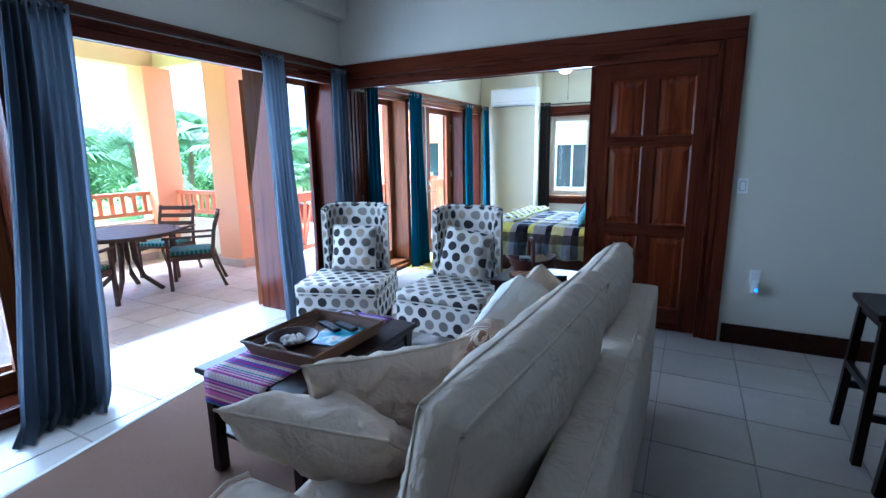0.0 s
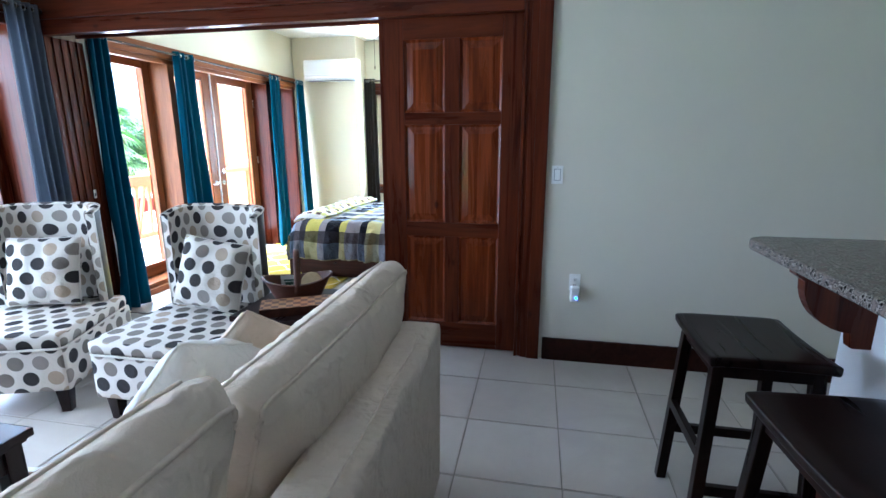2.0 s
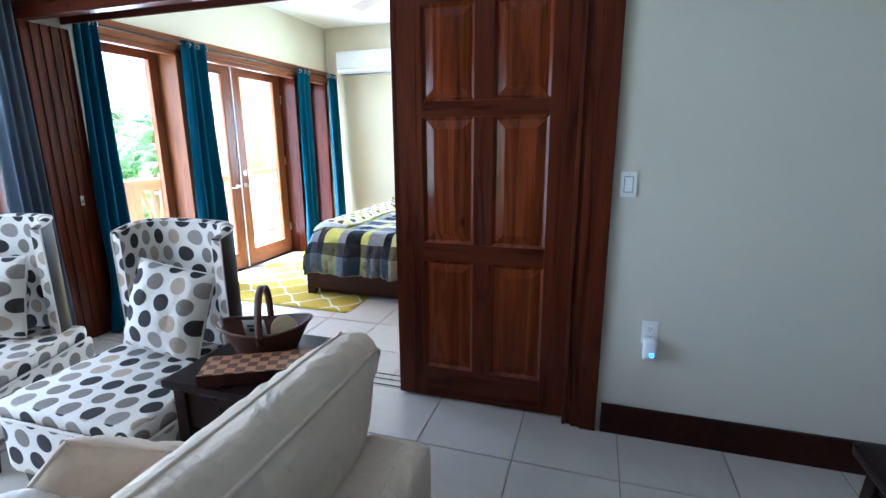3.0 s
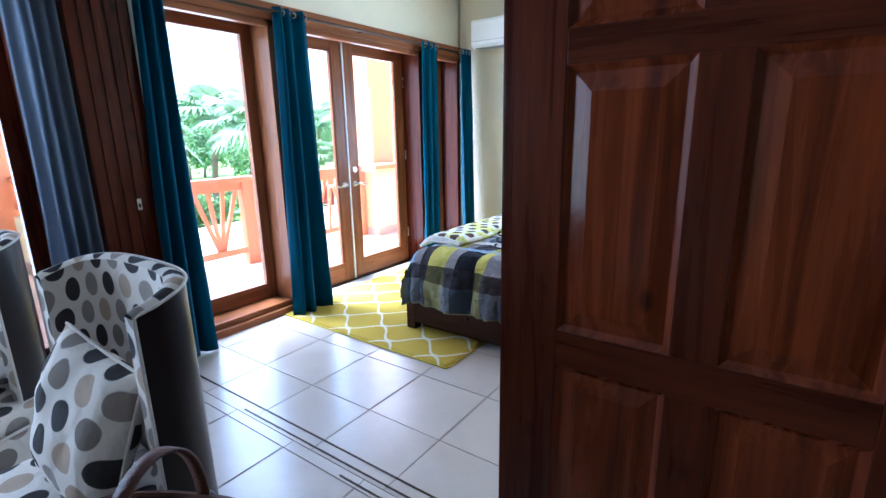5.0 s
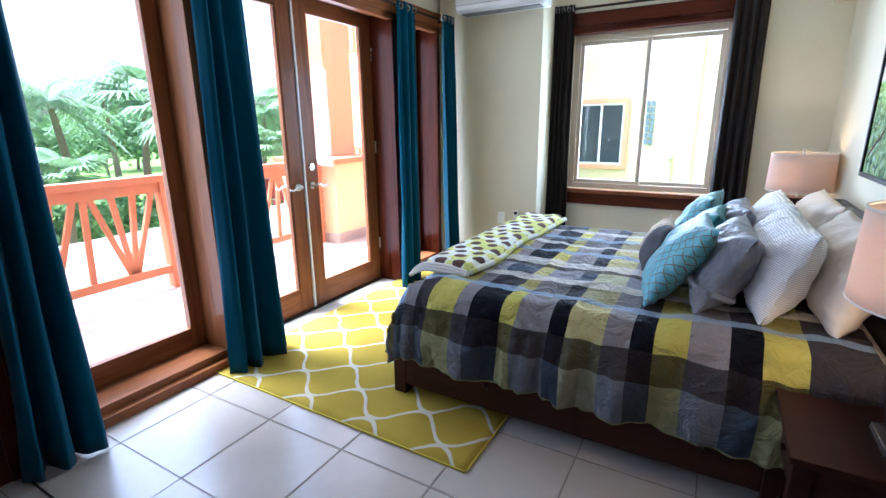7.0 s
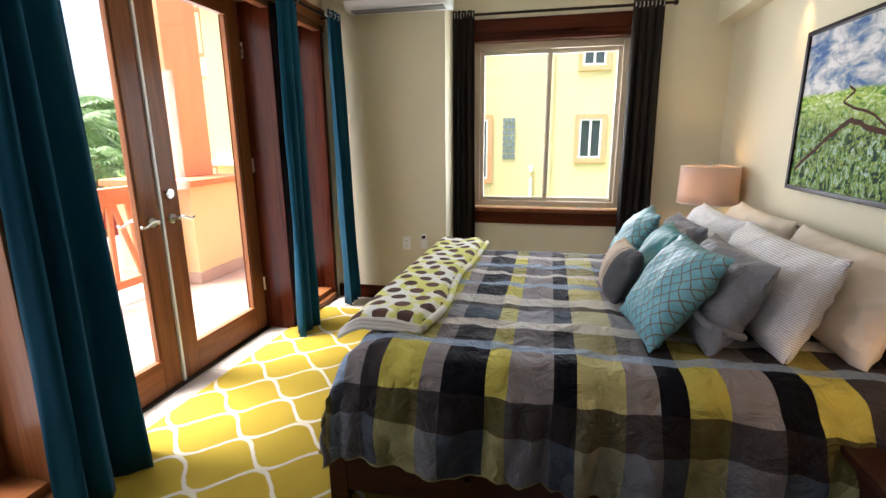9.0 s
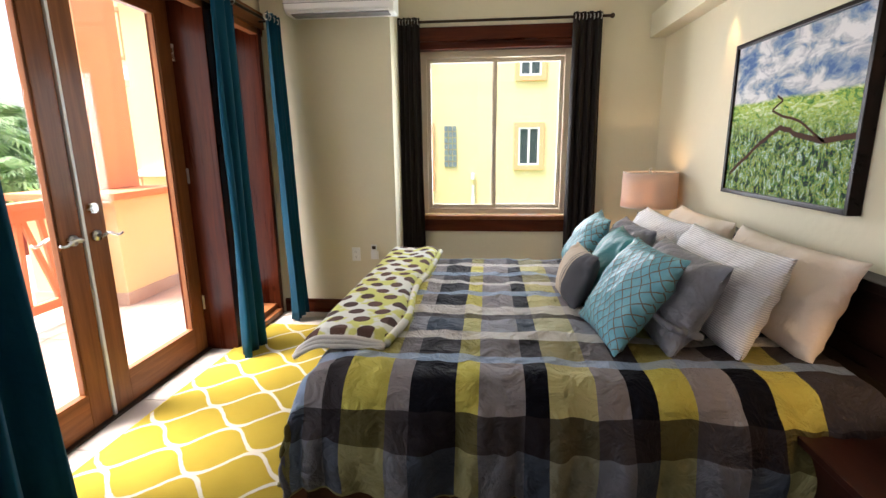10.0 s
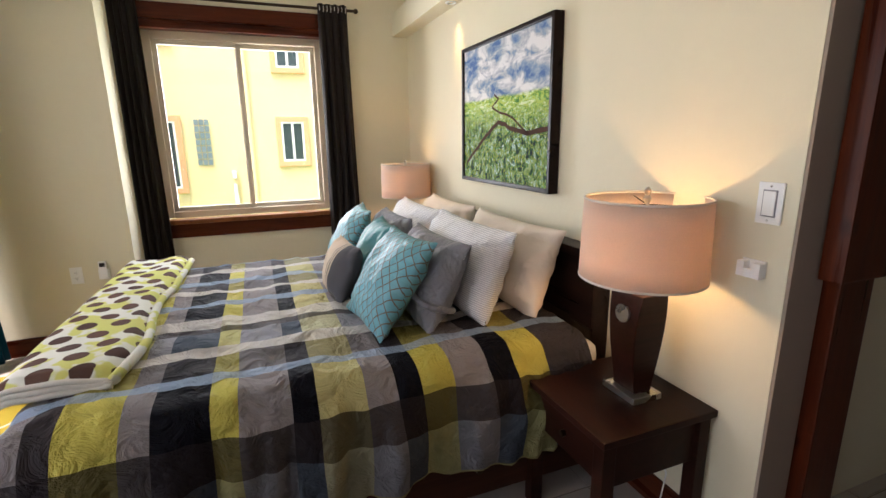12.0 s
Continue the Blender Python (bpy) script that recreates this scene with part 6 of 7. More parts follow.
grid_mesh(bm, lambda a, b: blanket_point(a, b, 0.050 if b > 0.02 else 0.02), 30, 70, lambda a, b: (a * 0.42, b * 1.56))
grid_mesh(bm, lambda a, b: blanket_point(a, b, 0.0), 30, 70, lambda a, b: (a * 0.42, b * 1.56))
blanket = thing("throw_blanket", (0, 0, 0), "folded fleece throw with brown spots across bed foot", "blanket")
part("top_layer", bm, blanket_dots, blanket)
for k in range(3):
    pts = [blanket_point(q / 24, 0.0, 0.0) + Vector((0, -0.008 + 0.006 * k, 0.004 + 0.016 * k * math.sin(math.pi * q / 24) ** 0.4)) for q in range(25)]
    part("fold", add_tube(bmesh.new(), pts, 0.011, 8), plain("cream_fleece", (0.66, 0.62, 0.54), 0.95, 0, 0.08, 8, 200, 0.4) if k == 0 else bpy.data.materials["cream_fleece"], blanket, "cream folded edge", smooth=True)
pts = [blanket_point(1.0, q / 40, 0.0) + Vector((0.004, 0, 0.018)) for q in range(41)]
part("fold", add_tube(bmesh.new(), pts, 0.018, 8), blanket_dots, blanket, smooth=True)

# pillows on the bed
dia = Tree("teal_lattice_satin")
u, v, col, row = uv_cells(dia, 0.044, 0.054)
s1, s2 = dia.math("ADD", u, v), dia.math("SUBTRACT", u, v)
net = dia.math("MINIMUM", wrap(dia, s1), wrap(dia, s2))
do = dia.coords("Object")
wob = dia.noise(do, 40.0, 2)
line = dia.ramp(dia.math("ADD", net, dia.math("MULTIPLY", wob, 0.06)), [(0.075, (1, 1, 1)), (0.10, (0, 0, 0))])
base = dia.mix(dia.noise(do, 14.0, 3), (0.06, 0.23, 0.28), (0.24, 0.48, 0.53))
dia.bump(net, 0.5, 0.01)
lattice_mat = dia.done(dia.mix(line, base, (0.14, 0.11, 0.075)), 0.48, 0, 0.25)
pillow_teal = cloth("teal_satin", (0.05, 0.20, 0.21), 0.45, 300, 0.15, 0.3, 0.3)
tick = Tree("ticking_stripe_cotton")
u, v, col, row = uv_cells(tick, 0.0085, 0.0085)
tl = tick.ramp(tick.math("FRACT", v), [(0.45, (0, 0, 0)), (0.55, (1, 1, 1))])
to = tick.coords("Object")
tick.bump(tick.noise(to, 11.0, 4, 0.6, 0.8), 0.6, 0.05)
tick_mat = tick.done(tick.mix(tl, (0.84, 0.82, 0.80), (0.58, 0.56, 0.58)), 0.9)
band = Tree("tan_grey_banded_cotton")
band_x = band.t.nodes.new("ShaderNodeSeparateXYZ")
band.t.links.new(band.coords("Object"), band_x.inputs[0])
band_mat = band.done(band.ramp(band.math("ADD", band_x.outputs[0], 0.19), [(0.0, (0.48, 0.38, 0.28)), (0.215, (0.10, 0.095, 0.10)), (0.225, (0.48, 0.38, 0.28)), (0.24, (0.10, 0.095, 0.10)), (0.25, (0.48, 0.38, 0.28)), (0.26, (0.07, 0.068, 0.075))], "CONSTANT"), 0.9)

TOPZ = 0.635


def bed_pillow(w, h, d, x, y, lean, turn, mat_, label, seed, roll=0, z=None, piping=None, name="bed_pillow"):
    """A pillow standing on the bed, leaning back towards the headboard."""
    a = radians(lean)
    zc = TOPZ + (z if z is not None else h / 2 * math.cos(a) * (1 if roll == 0 else 1.18) - 0.01)
    m = pose(x, y, zc, 0, 0, 0) @ pose(0, 0, 0, 0, 0, -90 + turn) @ pose(0, 0, 0, -lean, 0, 0) @ pose(0, 0, 0, 0, roll, 0)
    return pillow(name, w, h, d * 1.02, m, mat_, label, "bed pillows", piping, seed, 0.075, 0.58, 0.0115, 0.0)


def sash(p, w, d, z):
    """A knotted band tied round a pillow."""
    pts = []
    for q in range(41):
        a = 2 * math.pi * q / 40
        c, k = math.cos(a), math.sin(a)
        pts.append((w * 0.47 * abs(c) ** 0.55 * (1 if c > 0 else -1), d * 0.50 * abs(k) ** 0.8 * (1 if k > 0 else -1), z + 0.008 * math.sin(3 * a)))
    b = part("sash", add_tube(bmesh.new(), pts, 0.014, 8), pillow_grey, p, "knotted grey sash", smooth=True)
    bm = bmesh.new()
    bmesh.ops.create_uvsphere(bm, u_segments=14, v_segments=10, radius=0.024)
    for v in bm.verts:
        v.co = Vector((v.co.x * 1.5 + 0.05, v.co.y * 0.8 - d * 0.50, v.co.z + z))
    part("knot", bm, pillow_grey, b, smooth=True)


bed_pillow(0.80, 0.41, 0.22, -0.625, 8.29, 20, 1, pillow_tan, "beige cotton pillow standing against headboard", 31)
bed_pillow(0.78, 0.41, 0.22, -0.625, 9.13, 20, -2, pillow_tan, "beige cotton pillow standing against headboard", 32)
bed_pillow(0.80, 0.42, 0.22, -0.855, 8.30, 21, 1, tick_mat, "white striped ticking pillow leaning on others", 34)
bed_pillow(0.76, 0.40, 0.22, -0.835, 9.12, 21, 0, tick_mat, "white striped ticking pillow leaning on others", 35)
sash(bed_pillow(0.60, 0.40, 0.20, -1.07, 8.22, 27, 2, pillow_grey, "grey satin pillow with knotted sash", 36), 0.60, 0.215, -0.085)
sash(bed_pillow(0.56, 0.38, 0.19, -1.04, 9.02, 27, 0, pillow_grey, "grey satin pillow with knotted sash", 37), 0.56, 0.205, -0.08)
bed_pillow(0.46, 0.45, 0.15, -1.25, 8.17, 34, 6, lattice_mat, "teal satin pillow with brown lattice stitching", 38)
bed_pillow(0.44, 0.43, 0.15, -1.22, 9.20, 32, -6, lattice_mat, "teal satin pillow with brown lattice stitching", 39)
bed_pillow(0.43, 0.40, 0.14, -1.19, 8.75, 32, -4, pillow_teal, "plain teal satin pillow behind small cushion", 40)
bed_pillow(0.38, 0.29, 0.13, -1.375, 8.62, 22, 4, band_mat, "small tan and dark grey banded cushion", 41)


# nightstands and lamps
def nightstand(m, label):
    n = thing("nightstand", m, label, "nightstand", "nightstands")
    h, w, d = 0.525, 0.224, 0.228
    part("top", boxes((-d, d, -w, w, h - 0.025, h), bevel=0.005), wood_mahogany, n)
    part("body", boxes((-d + 0.045, d - 0.02, -w + 0.03, w - 0.03, h - 0.19, h - 0.0255), bevel=0.003), wood_mahogany, n)
    dr = part("drawer", boxes((-d + 0.028, -d + 0.044, -w + 0.06, w - 0.06, h - 0.175, h - 0.04), bevel=0.003), wood_mahogany, n)
    part("knob", add_tube(bmesh.new(), [(-d + 0.028, 0, h - 0.11), (-d + 0.012, 0, h - 0.11)], 0.011, 14), metal_bronze, dr)
    for x in (-d + 0.012, d - 0.06):
        for y in (-w + 0.012, w - 0.06):
            part("leg", boxes((x, x + 0.048, y, y + 0.048, 0, h - 0.0255), bevel=0.004), wood_mahogany, n)
    return n


ns = nightstand(pose(-0.642, 7.448, 0), "dark mahogany nightstand with drawer beside bed")
copy_thing(ns, pose(-0.63, 9.90, 0))

shade_t = Tree("peach_linen_shade")
so_ = shade_t.coords("Object")
sn = shade_t.noise(so_, 260.0, 2)
shade_mat = shade_t.done(shade_t.mix(sn, (0.60, 0.48, 0.41), (0.70, 0.58, 0.50)), 0.9)
translucent(shade_mat, 0.45)
shade_in = plain("warm_shade_lining", (0.75, 0.55, 0.35), 0.9)


def table_lamp(m, label, power):
    l = thing("table_lamp", m, label, "lamp", "bedside lamps")
    part("foot", boxes((-0.075, 0.075, -0.06, 0.06, 0, 0.022), bevel=0.003), metal_steel, l, "brushed steel foot plate")
    bm = bmesh.new()
    rows = []
    for k in range(13):
        t = k / 12
        wx = 0.050 + 0.022 * t ** 1.5
        wy = 0.036 + 0.030 * math.sin(t * math.pi * 0.62) - 0.012 * t ** 4
        z = 0.022 + 0.35 * t
        rows.append([bm.verts.new(c) for c in ((-wx, -wy, z), (wx, -wy, z), (wx, wy, z), (-wx, wy, z))])
    for a, b in zip(rows, rows[1:]):
        for k in range(4):
            bm.faces.new((a[k], a[(k + 1) % 4], b[(k + 1) % 4], b[k]))
    bm.faces.new(rows[0][::-1])
    bm.faces.new(rows[-1])
    body = part("body", bm, wood_mahogany, l)
    soften(body, 0.004)
    for s in (-1, 1):
        part("medallion", add_tube(bmesh.new(), [(0, s * 0.058, 0.30), (0, s * 0.067, 0.30)], 0.031, 28), metal_steel, body, "round steel medallion")
    part("neck", add_tube(bmesh.new(), [(0, 0, 0.37), (0, 0, 0.69)], 0.007, 10), metal_steel, l)
    R, z0, z1 = 0.19, 0.42, 0.675
    bm = bmesh.new()
    grid_mesh(bm, lambda u, v: ((R + 0.006 * (1 - v)) * math.cos(2 * math.pi * u), (R + 0.006 * (1 - v)) * math.sin(2 * math.pi * u), z0 + (z1 - z0) * v), 48, 4, None, True)
    sh = part("shade", bm, shade_mat, l, "peach linen drum shade")
    thicken(sh, 0.003)
    for z in (z0, z1):
        rr_ = R + (0.006 if z == z0 else 0)
        part("trim", add_tube(bmesh.new(), [(rr_ * math.cos(w), rr_ * math.sin(w), z) for w in (2 * math.pi * q / 48 for q in range(49))], 0.004, 6), piping_cloth, sh)
    for q in range(3):
        w = 2 * math.pi * q / 3 + 0.5
        part("spoke", add_tube(bmesh.new(), [(0, 0, 0.655), (R * math.cos(w), R * math.sin(w), 0.66)], 0.002, 6), metal_bronze, sh)
    part("finial", add_lathe(bmesh.new(), [(0.008, 0.66), (0.013, 0.675), (0.007, 0.685), (0.012, 0.70), (0.004, 0.71)], 0, 0, 14), metal_steel, l)
    em = bpy.data.materials.get("lamp_bulb") or Tree("lamp_bulb").done((1.0, 0.8, 0.5), 0.5, 0, 0.5, Emission_Color=(1, 0.62, 0.28, 1), Emission_Strength=6.0)
    bm = bmesh.new()
    bmesh.ops.create_uvsphere(bm, u_segments=16, v_segments=10, radius=0.032)
    bmesh.ops.translate(bm, vec=(0, 0, 0.50), verts=bm.verts)
    b = part("bulb", bm, em, l, "glowing warm bulb", smooth=True)
    b.visible_shadow = False
    return l


lamp1 = table_lamp(pose(-0.588, 7.425, 0.525, 0, 0, -90), "lit table lamp with peach drum shade on nightstand", 6)
copy_thing(lamp1, pose(-0.62, 9.93, 0.525, 0, 0, -90))
for x, y in ((-0.588, 7.425), (-0.62, 9.93)):
    pd = bpy.data.lights.new("lamp_glow", "POINT")
    pd.energy, pd.color, pd.shadow_soft_size = LAMP_W, (1.0, 0.60, 0.26), 0.03
    new("lamp_glow", pd).location = (x, y, 1.03)
cord = add_tube(bmesh.new(), [(-0.56, 7.52, 0.53), (-0.47, 7.55, 0.535), (-0.435, 7.53, 0.50), (-0.43, 7.45, 0.3), (-0.432, 7.38, 0.18), (-0.43, 7.40, 0.03), (-0.44, 7.36, 0.004)], 0.003, 6)
single("lamp_cord", cord, white_plastic, "white lamp cord hanging behind nightstand", "cord", smooth=True)

# spotlights in the light ledge above the painting
for y in (9.32,):
    sd = bpy.data.lights.new("ledge_spot", "SPOT")
    sd.energy, sd.color, sd.spot_size, sd.spot_blend, sd.shadow_soft_size = SPOT_W, (1.0, 0.66, 0.30), radians(48), 0.6, 0.02
    o = new("ledge_spot", sd)
    o.matrix_world = look((HX - 0.06, y, 2.225), (HX - 0.005, y, 1.5))
    sp = thing("spotlight", (HX - 0.06, y, 2.24), "small recessed spotlight under plaster ledge", "spotlight", "spotlights")
    part("ring", add_lathe(bmesh.new(), [(0.034, 0.0), (0.036, -0.006), (0.028, -0.008), (0.027, 0.0)], 0, 0, 20, False), white_plastic, sp)

# painting
art = Tree("landscape_canvas")
ac = art.coords("Object")
sep = art.t.nodes.new("ShaderNodeSeparateXYZ")
art.t.links.new(ac, sep.inputs[0])
stretch = art.coords("Object", (1, 1, 2.2))
h = art.math("ADD", sep.outputs[2], art.math("MULTIPLY", art.noise(ac, 3.0, 3), 0.06))
clouds = art.ramp(art.noise(stretch, 6.5, 6, 0.62, 0.5), [(0.36, (0.07, 0.14, 0.32)), (0.43, (0.22, 0.30, 0.42)), (0.49, (0.42, 0.44, 0.47)), (0.58, (0.72, 0.71, 0.70))])
strokes = art.noise(art.coords("Object", (1, 8, 22)), 1.6, 6, 0.72, 1.5)
field = art.ramp(strokes, [(0.37, (0.03, 0.13, 0.02)), (0.44, (0.14, 0.34, 0.05)), (0.49, (0.56, 0.58, 0.09)), (0.535, (0.20, 0.46, 0.09)), (0.58, (0.72, 0.76, 0.44))])
fore = art.noise(art.coords("Object", (1, 22, 16)), 1.3, 6, 0.8, 1.0)
low = art.ramp(fore, [(0.42, (0.002, 0.012, 0.008)), (0.465, (0.006, 0.05, 0.012)), (0.49, (0.03, 0.22, 0.03)), (0.515, (0.58, 0.54, 0.05)), (0.535, (0.01, 0.09, 0.07)), (0.56, (0.07, 0.32, 0.06)), (0.585, (0.78, 0.86, 0.88)), (0.63, (0.01, 0.08, 0.03))])
fieldmix = art.mix(art.ramp(art.math("ADD", h, 0.62), [(0.54, (1, 1, 1)), (0.70, (0, 0, 0))]), field, low)
artc = art.mix(art.ramp(art.math("ADD", h, 0.5), [(0.605, (0, 0, 0)), (0.62, (1, 1, 1))]), fieldmix, clouds)
art.bump(art.math("ADD", strokes, fore), 0.6, 0.005)
art_mat = art.done(artc, 0.6, 0, 0.12)
pic = thing("painting", pose(-0.44, 8.665, 1.53), "framed landscape painting of green field under cloudy sky", "painting")
part("canvas", boxes((-0.012, 0.02, -0.482, 0.482, -0.377, 0.377)), art_mat, pic)
for s in ((-0.024, 0.028, -0.505, -0.482, -0.40, 0.40), (-0.024, 0.028, 0.482, 0.505, -0.40, 0.40), (-0.024, 0.028, -0.482, 0.482, -0.40, -0.377), (-0.024, 0.028, -0.482, 0.482, 0.377, 0.40)):
    part("frame", boxes(s, bevel=0.004), wood_dark, pic, "dark brown wooden frame")
path_mat = plain("brown_paint", (0.065, 0.026, 0.012), 0.7, 0, 0.3, 40, 200, 0.3, 0.1)
lanes = (((-0.48, -0.10), (-0.25, -0.115), (-0.06, -0.07), (0.02, -0.055), (0.16, -0.12), (0.30, -0.20), (0.46, -0.30)),
         ((-0.30, -0.12), (-0.12, -0.03), (0.02, 0.0), (0.10, 0.03), (0.02, 0.07), (0.08, 0.10)))
for k, lane in enumerate(lanes):
    bm = bmesh.new()
    fine = []
    for (a, b), (c, d) in zip(lane, lane[1:]):
        for q in range(8):
            t = q / 8
            fine.append((a + (c - a) * t, b + (d - b) * t + 0.012 * noise.noise(Vector((a * 9 + t, k, 5)))))
    wd = 0.012 - 0.006 * k
    up = [bm.verts.new((-0.0135, y, z + wd)) for y, z in fine]
    dn = [bm.verts.new((-0.0135, y, z - wd)) for y, z in fine]
    for i in range(len(fine) - 1):
        bm.faces.new((up[i], up[i + 1], dn[i + 1], dn[i]))
    part("painted_path", bm, path_mat, pic, "brown painted winding path")

# air conditioner
ac_unit = thing("air_conditioner", (-2.92, 10.058, 2.365), "white wall-mounted split air conditioner", "air conditioner")
bm = bmesh.new()
prof = [(0, 0.0), (-0.15, 0.0), (-0.19, 0.03), (-0.20, 0.07), (-0.20, 0.26), (-0.185, 0.29), (0, 0.30)]
f = bm.faces.new([bm.verts.new((-0.41, y, z)) for y, z in prof])
ext = bmesh.ops.extrude_face_region(bm, geom=[f])["geom"]
bmesh.ops.translate(bm, vec=(0.82, 0, 0), verts=[g for g in ext if isinstance(g, bmesh.types.BMVert)])
soften(part("case", bm, white_plastic, ac_unit), 0.012, 3)
part("flap", boxes((-0.37, 0.37, -0.192, -0.165, 0.008, 0.014), bevel=0.002), white_plastic, ac_unit)
part("vent", boxes((-0.365, 0.365, -0.164, -0.06, -0.003, 0.004)), plain("grey_vent", (0.2, 0.2, 0.2), 0.6), ac_unit)
part("seam", boxes((-0.41, 0.41, -0.2025, -0.199, 0.066, 0.069)), bpy.data.materials["grey_vent"], ac_unit)

outlet(pose(-2.93, 10.059, 0.52), "ivory wall outlet on bedroom wall")
cradle = thing("remote_cradle", pose(-2.77, 10.059, 0.53), "white remote control in wall cradle", "remote control")
part("cradle", boxes((-0.032, 0.032, -0.018, 0, -0.05, 0.02), bevel=0.004), white_plastic, cradle)
part("handset", boxes((-0.024, 0.024, -0.03, -0.019, -0.04, 0.08), bevel=0.006), white_plastic, cradle)
part("display", boxes((-0.016, 0.016, -0.0315, -0.0298, 0.04, 0.068)), black_plastic, cradle)
sw2 = switch_plate(pose(HX - 0.001, 7.155, 1.205, 0, 0, -90), "white rocker light switch beside lamp")
cr2 = thing("wall_cradle", pose(HX - 0.001, 7.175, 1.015, 0, 0, -90), "empty white remote cradle on wall", "wall cradle")
part("back", boxes((-0.035, 0.035, -0.006, 0, -0.025, 0.025), bevel=0.002), white_plastic, cr2)
part("cup", boxes((-0.035, -0.012, -0.03, -0.006, -0.025, 0.02), (0.012, 0.035, -0.03, -0.006, -0.025, 0.02), (-0.012, 0.012, -0.03, -0.02, -0.025, 0.0), bevel=0.002), white_plastic, cr2)

# ceiling fan
fan = thing("ceiling_fan", (-1.52, 7.70, 0), "ceiling fan with pale blades and amber glass light", "ceiling fan")
part("rod", add_tube(bmesh.new(), [(0, 0, 2.76), (0, 0, CEIL_B - 0.001)], 0.012, 12), metal_bronze, fan)
part("motor", add_lathe(bmesh.new(), [(0.03, 2.80), (0.09, 2.78), (0.11, 2.73), (0.10, 2.68), (0.05, 2.65), (0.05, 2.60)], 0, 0, 28), metal_bronze, fan, smooth=True)
part("canopy", add_lathe(bmesh.new(), [(0.02, CEIL_B - 0.06), (0.065, CEIL_B - 0.001)], 0, 0, 24), metal_bronze, fan)
amber = Tree("amber_glass").done((0.75, 0.42, 0.16), 0.35, 0, 0.5, Emission_Color=(1.0, 0.45, 0.14, 1), Emission_Strength=0.9)
lk = part("light_bowl", add_lathe(bmesh.new(), [(0.085, 2.60), (0.095, 2.57), (0.085, 2.52), (0.05, 2.485), (0.012, 2.475)], 0, 0, 28), amber, fan, "amber glass bowl", smooth=True)
part("pull_chain", add_tube(bmesh.new(), [(0.04, 0.0, 2.49), (0.04, 0, 2.22)], 0.002, 6), metal_bronze, fan)
part("pull_knob", add_lathe(bmesh.new(), [(0.003, 2.22), (0.008, 2.205), (0.003, 2.185)], 0.04, 0, 10), metal_bronze, fan)
blade_m = plain("pale_fan_blade", (0.42, 0.36, 0.28), 0.5)
for k in range(5):
    bm = bmesh.new()
    a = pose(0, 0, 2.70, 0, 0, 72 * k - 3) @ pose(0, 0, 0, 12, 0, 0)
    add_box(bm, 0.16, 0.80, -0.06, 0.06, -0.004, 0.004, 0.003, a)
    part("blade", bm, blade_m, fan)
    part("blade_arm", add_tube(bmesh.new(), [a @ Vector((0.09, 0, 0)), a @ Vector((0.2, 0, 0))], 0.008, 8), metal_bronze, fan)


# ---- garden and buildings beyond ----
GZ = -2.9
grass_t = Tree("lawn")
gv = grass_t.coords("Object")
g1, g2 = grass_t.noise(gv, 0.35, 4), grass_t.noise(gv, 14.0, 4)
grass_t.bump(g2, 0.6, 0.05)
lawn_mat = grass_t.done(grass_t.mix(grass_t.math("ADD", grass_t.math("MULTIPLY", g1, 0.6), grass_t.math("MULTIPLY", g2, 0.4)), (0.07, 0.14, 0.02), (0.20, 0.30, 0.05)), 0.9, 0, 0.2)
bm = bmesh.new()
bmesh.ops.create_grid(bm, x_segments=2, y_segments=2, size=900)
structure("ground", bm, lawn_mat, "green garden lawn reaching to horizon", "ground").location = (0, 0, GZ)
structure("terrace_base", boxes((-8.2, WOX, -1.0, 13.2, GZ, -0.16)), cream_stucco, "pale stucco storey below terrace", "wall")
structure("house_base", boxes((WOX, XE + 0.2, YS - 0.2, WN + 0.24, GZ, -0.13)), cream_stucco, "pale stucco storey below rooms", "wall")
sand_path = plain("sandy_path", (0.50, 0.42, 0.32), 0.95, 0, 0.12, 2, 60, 0.3)
bm = bmesh.new()
grid_mesh(bm, lambda a, b: (-13.0 + 2.2 * math.sin(b * 5) + (a - 0.5) * 1.3, -6 + 34 * b, GZ + 0.012), 2, 40)
structure("garden_path", bm, sand_path, "pale sandy garden path", "path")


def leaf_mat(name, a, b):
    t = Tree(name)
    geo = t.t.nodes.new("ShaderNodeNewGeometry")
    c = t.mix(geo.outputs["Random Per Island"], a, b)
    m = t.done(c, 0.55, 0, 0.3)
    return translucent(m, 0.3)


frond_mat = leaf_mat("palm_leaf", (0.08, 0.16, 0.055), (0.22, 0.33, 0.14))
fan_mat = leaf_mat("fan_palm_leaf", (0.09, 0.17, 0.065), (0.24, 0.34, 0.16))
shrub_mat = leaf_mat("shrub_leaf", (0.06, 0.13, 0.04), (0.20, 0.31, 0.11))
pine_mat = leaf_mat("feathery_needles", (0.05, 0.10, 0.045), (0.11, 0.17, 0.08))
bark = plain("palm_bark", (0.20, 0.15, 0.10), 0.95, 0, 0.25, 8, 60, 0.6)


